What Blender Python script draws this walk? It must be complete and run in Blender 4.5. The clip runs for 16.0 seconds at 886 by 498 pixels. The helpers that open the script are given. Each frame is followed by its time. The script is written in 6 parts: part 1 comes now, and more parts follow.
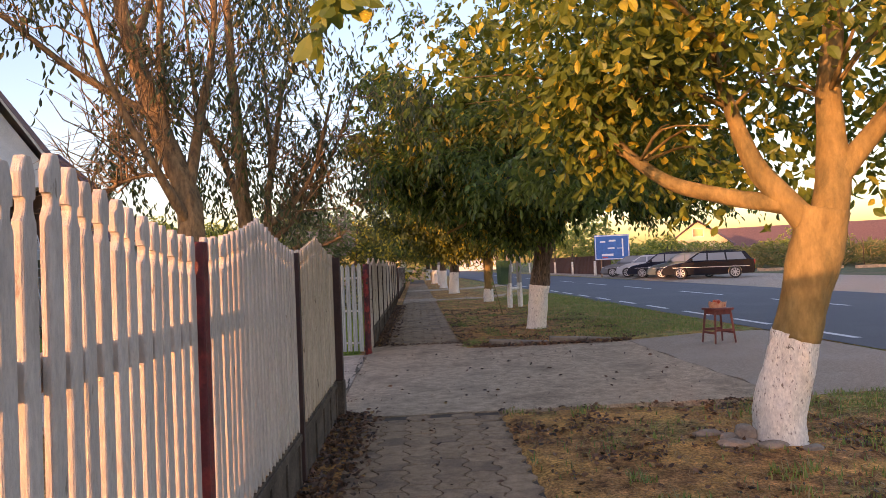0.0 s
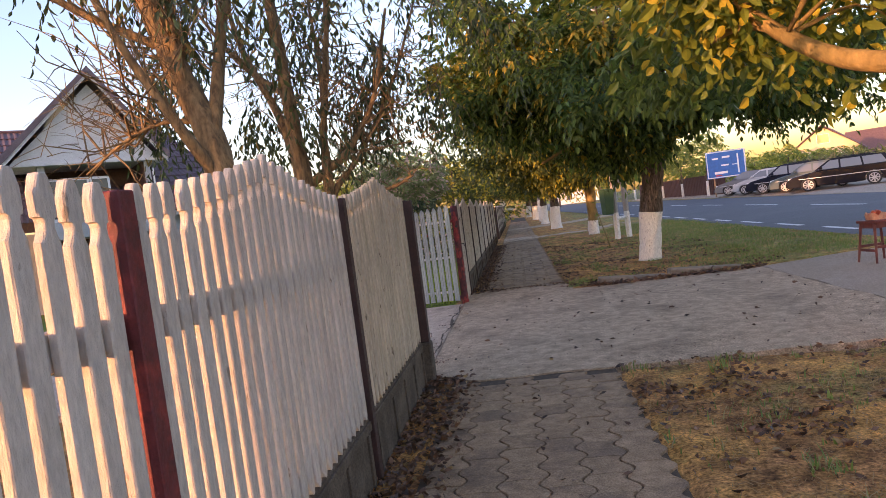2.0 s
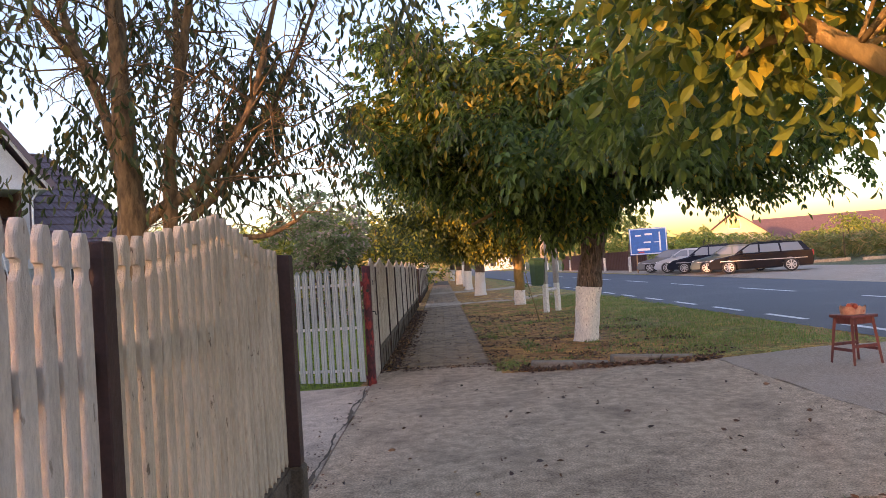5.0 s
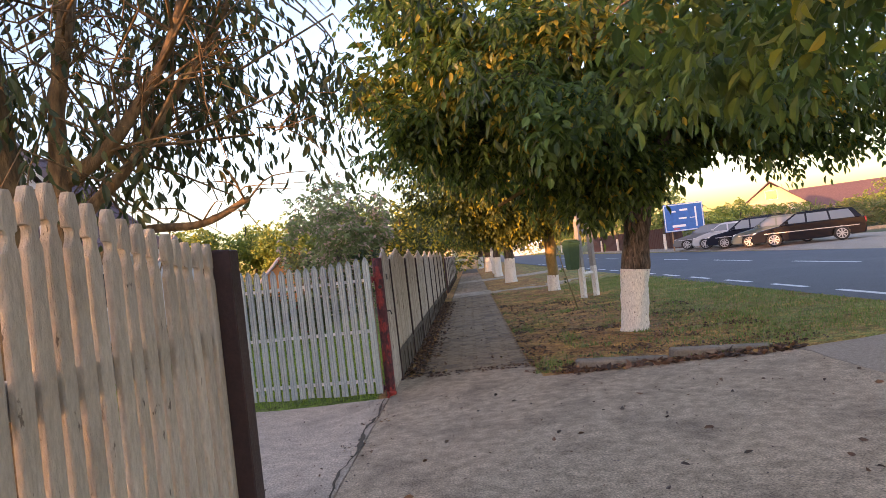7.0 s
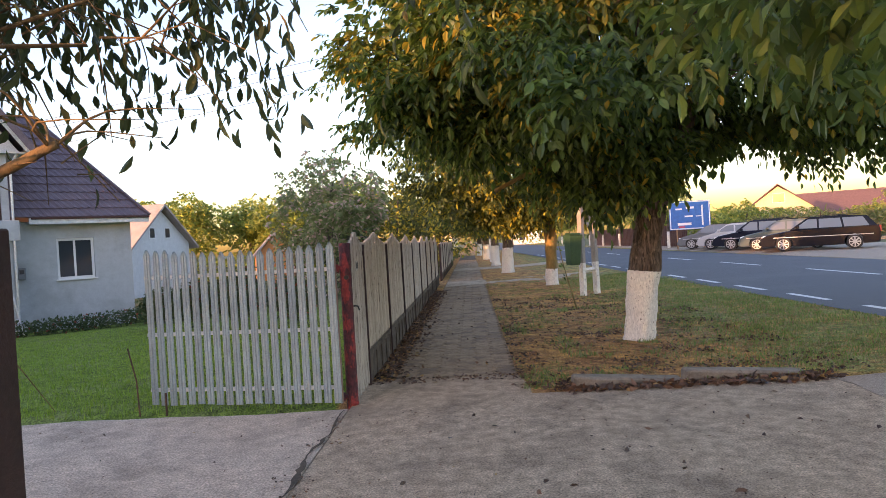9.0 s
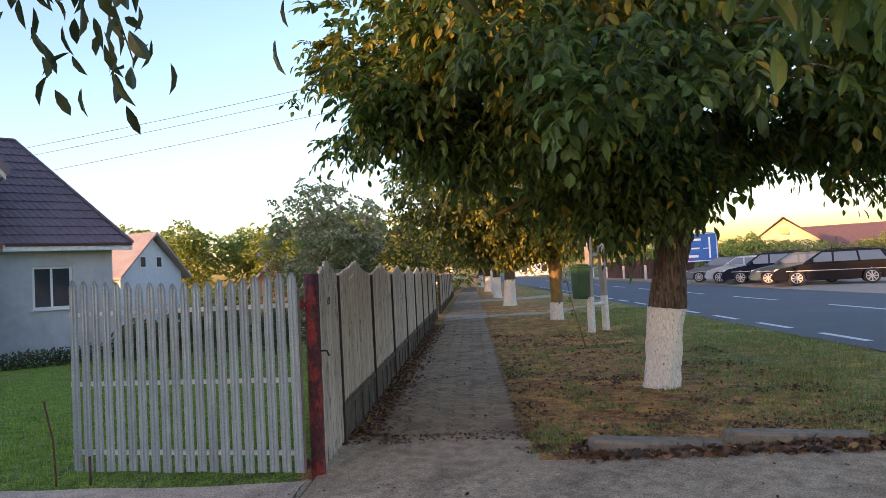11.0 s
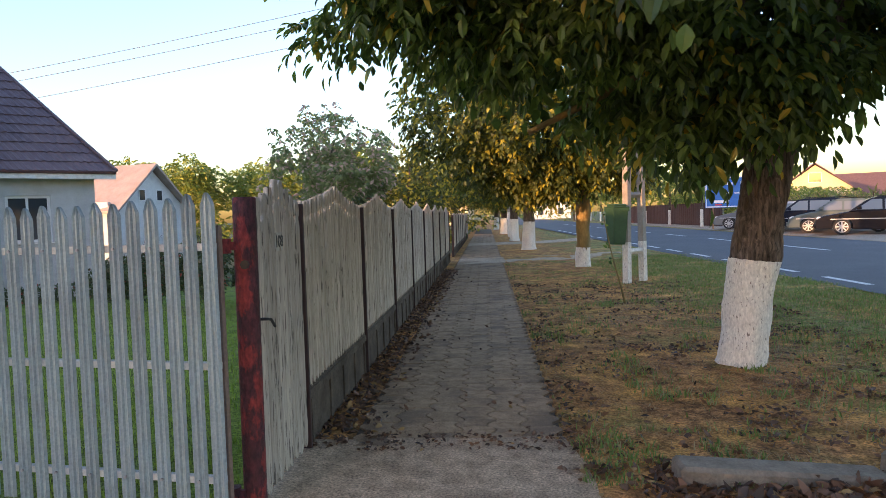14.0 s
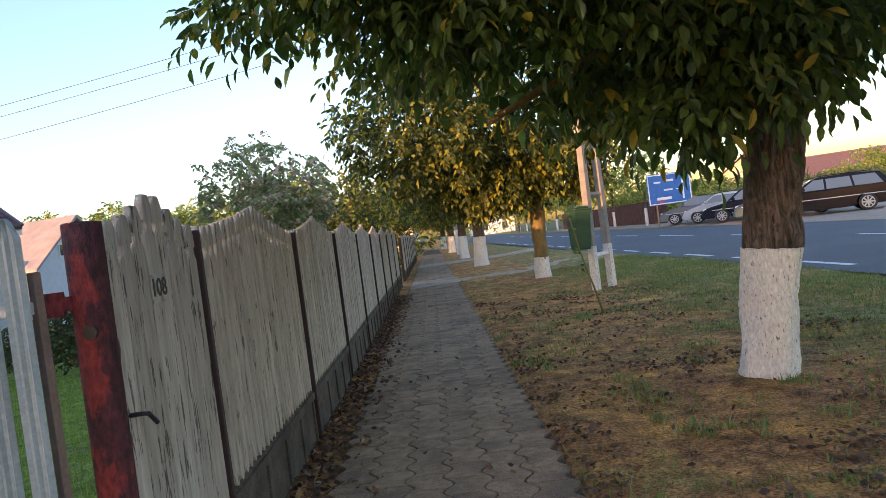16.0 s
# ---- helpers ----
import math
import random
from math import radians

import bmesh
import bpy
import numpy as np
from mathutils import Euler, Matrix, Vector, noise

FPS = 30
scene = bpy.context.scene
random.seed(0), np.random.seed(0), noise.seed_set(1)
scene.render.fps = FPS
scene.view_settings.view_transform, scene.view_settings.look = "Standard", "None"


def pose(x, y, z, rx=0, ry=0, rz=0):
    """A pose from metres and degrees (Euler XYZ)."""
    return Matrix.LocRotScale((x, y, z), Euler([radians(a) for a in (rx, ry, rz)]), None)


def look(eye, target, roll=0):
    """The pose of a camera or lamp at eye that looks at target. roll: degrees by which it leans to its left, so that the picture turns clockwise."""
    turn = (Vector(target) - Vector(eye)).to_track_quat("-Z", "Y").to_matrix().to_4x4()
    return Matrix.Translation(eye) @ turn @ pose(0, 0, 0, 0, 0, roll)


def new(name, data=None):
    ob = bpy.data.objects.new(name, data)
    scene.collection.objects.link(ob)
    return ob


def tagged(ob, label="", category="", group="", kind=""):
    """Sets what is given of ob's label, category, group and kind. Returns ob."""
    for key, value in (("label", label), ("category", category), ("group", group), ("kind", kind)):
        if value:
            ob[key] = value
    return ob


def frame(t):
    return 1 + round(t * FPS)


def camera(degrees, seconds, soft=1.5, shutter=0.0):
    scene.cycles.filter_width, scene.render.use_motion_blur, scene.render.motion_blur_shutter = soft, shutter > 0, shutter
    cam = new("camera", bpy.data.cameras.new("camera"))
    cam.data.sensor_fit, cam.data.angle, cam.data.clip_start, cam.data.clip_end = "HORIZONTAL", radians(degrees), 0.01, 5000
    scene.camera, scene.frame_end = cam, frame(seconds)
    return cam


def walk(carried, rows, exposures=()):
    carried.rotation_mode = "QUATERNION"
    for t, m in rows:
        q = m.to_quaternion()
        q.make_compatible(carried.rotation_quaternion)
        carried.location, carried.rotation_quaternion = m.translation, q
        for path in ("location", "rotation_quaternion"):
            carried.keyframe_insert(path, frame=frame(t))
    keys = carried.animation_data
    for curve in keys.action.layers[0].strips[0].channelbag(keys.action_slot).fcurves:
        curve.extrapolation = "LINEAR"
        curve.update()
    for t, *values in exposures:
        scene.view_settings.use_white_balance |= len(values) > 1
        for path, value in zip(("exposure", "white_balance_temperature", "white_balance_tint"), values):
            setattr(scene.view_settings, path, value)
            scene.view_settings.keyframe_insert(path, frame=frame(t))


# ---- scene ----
cam = camera(67.4, 16.0, soft=0.8)
PATH = [
    (0, (0.864, -11.314, 1.45), (0.948, -9.316, 1.5), -2.4),
    (0.5, (0.888, -11.085, 1.437), (0.605, -9.105, 1.423), -4.1),
    (1, (0.92, -10.726, 1.435), (0.69, -8.74, 1.398), -3.8),
    (1.5, (0.928, -10.528, 1.42), (0.989, -8.53, 1.35), -3.8),
    (2, (0.985, -10.247, 1.419), (0.75, -8.264, 1.316), -7.6),
    (2.5, (1.014, -10.002, 1.419), (1.003, -8.005, 1.298), -5.5),
    (3, (1.009, -9.691, 1.37), (1.156, -7.709, 1.146), -5.5),
    (3.5, (0.985, -9.388, 1.398), (0.801, -7.398, 1.318), -8.4),
    (4, (0.965, -9.131, 1.435), (0.99, -7.132, 1.484), -4.1),
    (6.5, (1.002, -7.552, 1.448), (0.958, -5.554, 1.506), -4.2),
    (7, (1.035, -7.262, 1.444), (0.959, -5.263, 1.471), -6.7),
    (7.5, (1.147, -7.014, 1.457), (0.953, -5.024, 1.462), -7.4),
    (8, (1.131, -6.705, 1.533), (1.267, -4.709, 1.565), -6.3),
    (8.5, (1.145, -6.4, 1.514), (1.046, -4.402, 1.496), -5.8),
    (9, (1.185, -6.126, 1.482), (1.104, -4.128, 1.462), -3.4),
    (11.5, (1.242, -4.713, 1.477), (1.163, -2.716, 1.561), -2.9),
    (12, (1.186, -4.418, 1.501), (1.292, -2.421, 1.547), -3.4),
    (12.5, (1.175, -4.093, 1.443), (0.904, -2.111, 1.465), -4.1),
    (13, (1.162, -3.721, 1.415), (0.981, -1.73, 1.35), -1.5),
    (13.5, (1.156, -3.374, 1.396), (1.117, -1.382, 1.233), -3.3),
    (14, (1.167, -3.066, 1.412), (1.035, -1.073, 1.312), -1.8),
    (14.5, (1.109, -2.777, 1.405), (1.15, -0.778, 1.37), -3.5),
    (15, (1.099, -2.484, 1.411), (0.938, -0.491, 1.392), -5.7),
    (15.5, (1.099, -2.221, 1.412), (1.089, -0.221, 1.386), -5.5),
    (16, (1.028, -1.922, 1.358), (1.06, 0.078, 1.313), -7.5),
]
walk(cam, [(t, look(eye, target, roll)) for t, eye, target, roll in PATH],
     [(0.0, 2.66, 7250, 42), (1.0, 2.72, 7100, 42), (2.5, 2.92, 7000, 42), (4.0, 2.96, 7100, 42), (9.0, 3.10, 7000, 36), (11.5, 2.70, 6400, 30), (13.5, 2.92, 6400, 28), (16.0, 2.86, 6400, 28)])

# ---------------- light ----------------
SUN_EL, SUN_AZ = 3.6, 218.0   # degrees; azimuth clockwise from +y
world = bpy.data.worlds.new("world")
scene.world = world
world.use_nodes = True
wn = world.node_tree
sky = wn.nodes.new("ShaderNodeTexSky")
sky.sky_type = "NISHITA"
sky.sun_disc = False
sky.sun_elevation = radians(SUN_EL)
sky.sun_rotation = radians(SUN_AZ)
sky.air_density, sky.dust_density, sky.ozone_density = 1.0, 1.5, 2.0
wn.nodes["Background"].inputs["Strength"].default_value = 0.15
wn.links.new(sky.outputs[0], wn.nodes["Background"].inputs["Color"])

sun_data = bpy.data.lights.new("sun", "SUN")
sun_data.energy = 0.95
sun_data.angle = radians(0.53)
sun_data.color = (1.0, 0.56, 0.24)
sun = new("sun", sun_data)
_a, _e = radians(SUN_AZ), radians(SUN_EL)
SUN_FROM = Vector((math.sin(_a) * math.cos(_e), math.cos(_a) * math.cos(_e), math.sin(_e)))
sun.matrix_world = look(SUN_FROM * 60, (0, 0, 0))


# ---------------- materials ----------------
def mat(name, base, alt=None, scale=6.0, rough=0.8, metal=0.0, bump=0.25, bump_scale=40.0, fine=0.5, stain=None, stain_amt=0.35,
        stain_scale=1.3, stretch=(1, 1, 1), rand=0.0, island=False, spec=0.4, coords="Object", speck=0.16, edge=(0.48, 0.62)):
    """Two-scale noise material: base to alt by a fine noise, stains by a broad one, bump by a third."""
    m = bpy.data.materials.new(name)
    m.use_nodes = True
    nt = m.node_tree
    b = nt.nodes["Principled BSDF"]
    tc = nt.nodes.new("ShaderNodeTexCoord")
    mp = nt.nodes.new("ShaderNodeMapping")
    mp.inputs["Scale"].default_value = stretch
    if rand and not island:
        # pieces that share a mesh still get their own grain
        seed_ = nt.nodes.new("ShaderNodeVectorMath")
        seed_.operation = "MULTIPLY_ADD"
        seed_.inputs[1].default_value = (37.0, 53.0, 71.0)
        nt.links.new(nt.nodes.new("ShaderNodeObjectInfo").outputs["Random"], seed_.inputs[0])
        nt.links.new(tc.outputs[coords], seed_.inputs[2])
        nt.links.new(seed_.outputs[0], mp.inputs["Vector"])
    else:
        nt.links.new(tc.outputs[coords], mp.inputs["Vector"])
    alt = alt or tuple(c * 0.72 for c in base)

    def noise_tex(sc, detail=5.0, vec=mp.outputs[0]):
        n = nt.nodes.new("ShaderNodeTexNoise")
        n.inputs["Scale"].default_value = sc
        n.inputs["Detail"].default_value = detail
        n.inputs["Roughness"].default_value = 0.62
        nt.links.new(vec, n.inputs["Vector"])
        return n

    def mix(fac, a, c, kind="MIX"):
        x = nt.nodes.new("ShaderNodeMix")
        x.data_type, x.blend_type = "RGBA", kind
        for sock, v in ((x.inputs["Factor"], fac), (x.inputs["A"], a), (x.inputs["B"], c)):
            if isinstance(v, bpy.types.NodeSocket):
                nt.links.new(v, sock)
            elif isinstance(v, tuple):
                sock.default_value = (*v, 1)
            else:
                sock.default_value = v
        return x.outputs["Result"]

    def ramp(v, lo, hi):
        r = nt.nodes.new("ShaderNodeMapRange")
        r.inputs["From Min"].default_value, r.inputs["From Max"].default_value = lo, hi
        nt.links.new(v, r.inputs["Value"])
        return r.outputs[0]

    n1 = noise_tex(scale)
    col = mix(ramp(n1.outputs["Fac"], 0.35, 0.68), base, alt)
    if stain:
        n2 = noise_tex(stain_scale, 7.0)
        mlt = nt.nodes.new("ShaderNodeMath")
        mlt.operation = "MULTIPLY"
        mlt.inputs[1].default_value = stain_amt
        nt.links.new(ramp(n2.outputs["Fac"], *edge), mlt.inputs[0])
        col = mix(mlt.outputs[0], col, stain)
    if rand or island:
        if island:
            src = nt.nodes.new("ShaderNodeNewGeometry").outputs["Random Per Island"]
        else:
            src = nt.nodes.new("ShaderNodeObjectInfo").outputs["Random"]
        hs = nt.nodes.new("ShaderNodeHueSaturation")
        r = nt.nodes.new("ShaderNodeMapRange")
        r.inputs["To Min"].default_value, r.inputs["To Max"].default_value = 1 - rand, 1 + rand
        nt.links.new(src, r.inputs["Value"])
        nt.links.new(r.outputs[0], hs.inputs["Value"])
        nt.links.new(col, hs.inputs["Color"])
        col = hs.outputs["Color"]
    if speck and bump:
        n4 = noise_tex(bump_scale * 1.6, 4.0)
        hv = nt.nodes.new("ShaderNodeHueSaturation")
        r4 = nt.nodes.new("ShaderNodeMapRange")
        r4.inputs["From Min"].default_value, r4.inputs["From Max"].default_value = 0.3, 0.7
        r4.inputs["To Min"].default_value, r4.inputs["To Max"].default_value = 1 - speck, 1 + speck
        nt.links.new(n4.outputs["Fac"], r4.inputs["Value"])
        nt.links.new(r4.outputs[0], hv.inputs["Value"])
        nt.links.new(col, hv.inputs["Color"])
        col = hv.outputs["Color"]
    nt.links.new(col, b.inputs["Base Color"])
    b.inputs["Roughness"].default_value = rough
    b.inputs["Metallic"].default_value = metal
    b.inputs["Specular IOR Level"].default_value = spec
    if bump:
        n3 = noise_tex(bump_scale, 6.0)
        bp = nt.nodes.new("ShaderNodeBump")
        bp.inputs["Strength"].default_value = bump
        bp.inputs["Distance"].default_value = 0.02
        nt.links.new(n3.outputs["Fac"], bp.inputs["Height"])
        nt.links.new(bp.outputs[0], b.inputs["Normal"])
    return m


def leaf_mat(name, a, c, yellow=None, share=0.1, trans=0.45, rough=0.5):
    """Leaf: colour by island between a and c, a share of them turned yellow, part of the light passing through."""
    m = bpy.data.materials.new(name)
    m.use_nodes = True
    nt = m.node_tree
    b = nt.nodes["Principled BSDF"]
    geo = nt.nodes.new("ShaderNodeNewGeometry")
    cr = nt.nodes.new("ShaderNodeValToRGB")
    cr.color_ramp.elements[0].color = (*a, 1)
    cr.color_ramp.elements[1].color = (*c, 1)
    if yellow:
        cr.color_ramp.elements[1].position = 1 - share - 0.02
        e = cr.color_ramp.elements.new(1 - share)
        e.color = (*yellow, 1)
    nt.links.new(geo.outputs["Random Per Island"], cr.inputs[0])
    nt.links.new(cr.outputs[0], b.inputs["Base Color"])
    b.inputs["Roughness"].default_value = rough
    b.inputs["Specular IOR Level"].default_value = 0.5
    tr = nt.nodes.new("ShaderNodeBsdfTranslucent")
    nt.links.new(cr.outputs[0], tr.inputs["Color"])
    mx = nt.nodes.new("ShaderNodeMixShader")
    mx.inputs[0].default_value = trans
    nt.links.new(b.outputs[0], mx.inputs[1])
    nt.links.new(tr.outputs[0], mx.inputs[2])
    nt.links.new(mx.outputs[0], nt.nodes["Material Output"].inputs[0])
    return m


def glass_mat(name, tint=(0.04, 0.05, 0.06), rough=0.06):
    m = bpy.data.materials.new(name)
    m.use_nodes = True
    b = m.node_tree.nodes["Principled BSDF"]
    b.inputs["Base Color"].default_value = (*tint, 1)
    b.inputs["Roughness"].default_value = rough
    b.inputs["Specular IOR Level"].default_value = 0.8
    return m


def plain(name, col, rough=0.5, metal=0.0):
    m = bpy.data.materials.new(name)
    m.use_nodes = True
    b = m.node_tree.nodes["Principled BSDF"]
    b.inputs["Base Color"].default_value = (*col, 1)
    b.inputs["Roughness"].default_value = rough
    b.inputs["Metallic"].default_value = metal
    return m


M_ASPHALT = mat("asphalt", (0.088, 0.092, 0.102), (0.065, 0.068, 0.076), 30, 0.85, bump=0.3, bump_scale=120, stain=(0.115, 0.115, 0.12), stain_scale=0.5)
M_LINE = mat("road_paint", (0.72, 0.72, 0.68), (0.5, 0.5, 0.48), 14, 0.7)
M_CONCRETE = mat("driveway_concrete", (0.57, 0.415, 0.275), (0.33, 0.232, 0.148), 9, 0.9, bump=1.0, bump_scale=46, stain=(0.15, 0.102, 0.068), stain_amt=0.55, stain_scale=1.5, edge=(0.50, 0.68), speck=0.6)
M_YARDCON = mat("yard_concrete", (0.62, 0.475, 0.35), (0.43, 0.325, 0.238), 7, 0.9, bump=0.9, bump_scale=38, stain=(0.24, 0.178, 0.128), stain_amt=0.65, stain_scale=1.0, speck=0.5)
M_GRAVEL = mat("gravel_apron", (0.46, 0.36, 0.265), (0.28, 0.215, 0.158), 35, 0.95, bump=0.8, bump_scale=90, stain=(0.46, 0.375, 0.305), stain_scale=0.8, speck=0.5)
M_PAVER = mat("paver_concrete", (0.42, 0.282, 0.168), (0.26, 0.170, 0.096), 12, 0.9, bump=0.6, bump_scale=70, rand=0.09, stain=(0.155, 0.105, 0.072), stain_amt=0.7, stain_scale=1.8, speck=0.4)
M_PAVERJ = mat("paver_concrete_far", (0.42, 0.282, 0.168), (0.26, 0.170, 0.096), 12, 0.9, bump=0.6, bump_scale=70, rand=0.09, island=True, stain=(0.155, 0.105, 0.072), stain_amt=0.7, stain_scale=1.8, speck=0.4)
M_JOINT = mat("joint_dirt", (0.12, 0.085, 0.055), (0.06, 0.044, 0.03), 20, 0.95, bump=0.4)
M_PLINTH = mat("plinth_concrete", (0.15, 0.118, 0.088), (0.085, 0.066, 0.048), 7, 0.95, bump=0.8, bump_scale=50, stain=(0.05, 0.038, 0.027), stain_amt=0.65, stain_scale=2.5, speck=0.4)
M_PICKET = mat("white_picket_paint", (0.55, 0.49, 0.43), (0.45, 0.40, 0.345), 8, 0.75, bump=0.5, bump_scale=50, stretch=(1, 1, 0.3), rand=0.07, stain=(0.15, 0.115, 0.085), stain_amt=0.75, stain_scale=20, edge=(0.66, 0.70))
M_PICKET_OLD = mat("weathered_picket_paint", (0.60, 0.51, 0.405), (0.40, 0.33, 0.25), 16, 0.85, bump=0.8, bump_scale=45, stretch=(1, 1, 0.14), rand=0.12, stain=(0.09, 0.066, 0.048), stain_amt=0.75, stain_scale=46, edge=(0.59, 0.63))
M_PICKET_FLAKED = mat("flaking_wicket_paint", (0.60, 0.53, 0.44), (0.42, 0.35, 0.28), 14, 0.85, bump=0.9, bump_scale=45, stretch=(1, 1, 0.10), rand=0.10, stain=(0.07, 0.053, 0.042), stain_amt=0.85, stain_scale=52, edge=(0.575, 0.61))
M_PICKET_B = mat("yellowed_picket_paint", (0.57, 0.475, 0.36), (0.42, 0.345, 0.255), 8, 0.8, bump=0.6, bump_scale=50, stretch=(1, 1, 0.3), rand=0.08, stain=(0.10, 0.07, 0.045), stain_amt=0.85, stain_scale=26, edge=(0.65, 0.68))
M_POSTRED = mat("dark_red_post_paint", (0.16, 0.028, 0.03), (0.09, 0.02, 0.02), 12, 0.6, bump=0.3, stain=(0.30, 0.04, 0.03), stain_amt=0.6, stain_scale=9)
M_POSTBRN = mat("dark_brown_post_paint", (0.055, 0.025, 0.022), (0.035, 0.018, 0.016), 12, 0.6, bump=0.3)
M_PIPE = mat("flaking_red_pipe", (0.105, 0.024, 0.030), (0.040, 0.013, 0.017), 22, 0.65, bump=1.0, bump_scale=34, stain=(0.27, 0.034, 0.030), stain_amt=0.85, stain_scale=9, stretch=(1, 1, 0.5), edge=(0.50, 0.55), speck=0.5)
M_GATE = mat("grey_blue_sheet_metal", (0.335, 0.41, 0.42), (0.28, 0.345, 0.355), 5, 0.42, metal=0.15, bump=0.05, rand=0.06, stain=(0.22, 0.255, 0.27), stain_amt=0.45)
M_RAILW = mat("white_gate_rail", (0.58, 0.58, 0.54), None, 10, 0.6)
M_LIME = mat("whitewash_on_bark", (0.82, 0.78, 0.69), (0.68, 0.64, 0.56), 30, 0.9, bump=1.0, bump_scale=36, stretch=(1, 1, 0.45), stain=(0.13, 0.10, 0.075), stain_amt=0.85, stain_scale=46, edge=(0.60, 0.66), speck=0.22)
M_BARK = mat("furrowed_dark_bark", (0.18, 0.138, 0.105), (0.026, 0.020, 0.015), 34, 0.95, bump=1.0, bump_scale=30, stretch=(1, 1, 0.14), stain=(0.09, 0.07, 0.05), stain_amt=0.5, stain_scale=4, speck=0.4)
M_BARKW = mat("smooth_walnut_bark", (0.30, 0.205, 0.075), (0.18, 0.122, 0.042), 9, 0.9, bump=0.7, bump_scale=24, stretch=(1, 1, 0.4), stain=(0.11, 0.09, 0.035), stain_amt=0.55, stain_scale=4)
M_BARKWIL = mat("willow_bark", (0.29, 0.190, 0.090), (0.085, 0.058, 0.032), 30, 0.95, bump=0.8, bump_scale=20, stretch=(1, 1, 0.3))
M_STUCCO = mat("grey_render_wall", (0.48, 0.495, 0.50), (0.42, 0.43, 0.43), 5, 0.9, bump=0.25, bump_scale=90, stain=(0.27, 0.265, 0.25), stain_amt=0.4, stain_scale=0.8)
M_WHITEWALL = mat("white_wall", (0.70, 0.70, 0.68), (0.62, 0.62, 0.60), 4, 0.85)
M_FASCIA = mat("white_fascia", (0.72, 0.71, 0.68), None, 6, 0.6)
M_ROOF = mat("brown_metal_tile", (0.165, 0.115, 0.125), (0.125, 0.085, 0.094), 6, 0.42, bump=0.1, stain=(0.20, 0.145, 0.152), stain_amt=0.4)
M_ROOFRED = mat("red_roof_tile", (0.15, 0.092, 0.094), (0.125, 0.074, 0.076), 3, 0.9, bump=0.4, bump_scale=12)
M_ROOFTAN = mat("rusty_tin_roof", (0.37, 0.325, 0.30), (0.30, 0.235, 0.195), 2, 0.6)
M_BRICK = mat("raw_brick_wall", (0.15, 0.082, 0.058), (0.10, 0.055, 0.04), 16, 0.9, bump=0.6, bump_scale=30)
M_DARKIN = mat("shaded_interior_plaster", (0.20, 0.18, 0.165), None, 5, 0.9)
M_CREAM = mat("cream_wall", (0.66, 0.56, 0.34), (0.58, 0.49, 0.30), 3, 0.85)
M_ORANGE = mat("orange_wall", (0.62, 0.25, 0.08), None, 3, 0.85)
M_BROWNF = mat("brown_board_fence", (0.10, 0.045, 0.035), (0.07, 0.03, 0.025), 8, 0.8)
M_POLE = mat("concrete_pole", (0.36, 0.32, 0.27), (0.28, 0.25, 0.21), 10, 0.9, bump=0.4)
M_BIN = mat("green_bin_plastic", (0.035, 0.085, 0.035), (0.028, 0.07, 0.03), 12, 0.5, bump=0.1)
M_STOOL = mat("red_brown_stool_wood", (0.17, 0.04, 0.03), (0.10, 0.025, 0.02), 12, 0.55, stretch=(1, 1, 0.3))
M_TOMATO = mat("red_fruit", (0.50, 0.07, 0.03), (0.40, 0.10, 0.03), 9, 0.4, bump=0.0)
M_BAG = mat("thin_plastic_bag", (0.62, 0.35, 0.22), (0.5, 0.2, 0.12), 14, 0.4)
M_METAL = mat("grey_metal", (0.42, 0.42, 0.42), None, 12, 0.4, metal=0.7)
M_RUST = mat("rusty_iron", (0.12, 0.06, 0.035), (0.06, 0.035, 0.025), 14, 0.8)
M_ALU = mat("aluminium", (0.68, 0.68, 0.67), None, 14, 0.35, metal=0.6)
M_STONE = mat("broken_stone", (0.33, 0.265, 0.205), (0.23, 0.18, 0.135), 12, 0.95, bump=0.6, rand=0.15)
M_KERB = mat("kerb_concrete", (0.30, 0.245, 0.185), (0.19, 0.152, 0.112), 9, 0.95, bump=0.6, stain=(0.13, 0.11, 0.09), stain_amt=0.5)
M_GLASS = glass_mat("window_glass")
M_CARGLASS = glass_mat("car_glass", (0.15, 0.17, 0.18), 0.08)
M_TYRE = plain("tyre_rubber", (0.02, 0.02, 0.02), 0.8)
M_RIM = plain("alloy_rim", (0.40, 0.41, 0.42), 0.5, 0.2)
M_CHROME = plain("chrome_trim", (0.45, 0.48, 0.52), 0.35, 0.2)
M_PVC = plain("white_pvc", (0.75, 0.75, 0.74), 0.4)
M_BLACK = plain("black_plastic", (0.015, 0.015, 0.016), 0.5)
M_BLUESIGN = mat("blue_sign_board", (0.03, 0.16, 0.50), None, 5, 0.45, bump=0)
M_SIGNW = plain("white_sign_paint", (0.8, 0.8, 0.8), 0.5)
M_SIGNR = plain("red_sign_paint", (0.6, 0.05, 0.04), 0.5)
M_CABLE = plain("cable_black", (0.03, 0.03, 0.035), 0.6)
# low sun is put into this leaf's colour as extra yellow
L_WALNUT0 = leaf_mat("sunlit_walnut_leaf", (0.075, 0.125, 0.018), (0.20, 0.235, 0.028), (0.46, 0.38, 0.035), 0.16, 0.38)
L_WALNUT1 = leaf_mat("walnut_leaf", (0.026, 0.056, 0.012), (0.145, 0.230, 0.042), (0.38, 0.30, 0.03), 0.04, 0.58, 0.36)
# turning leaf, its gold also painting in sun on T1's crown
L_GOLD = leaf_mat("turning_sunlit_walnut_leaf", (0.09, 0.125, 0.020), (0.25, 0.235, 0.030), (0.40, 0.31, 0.03), 0.2, 0.40, 0.55)
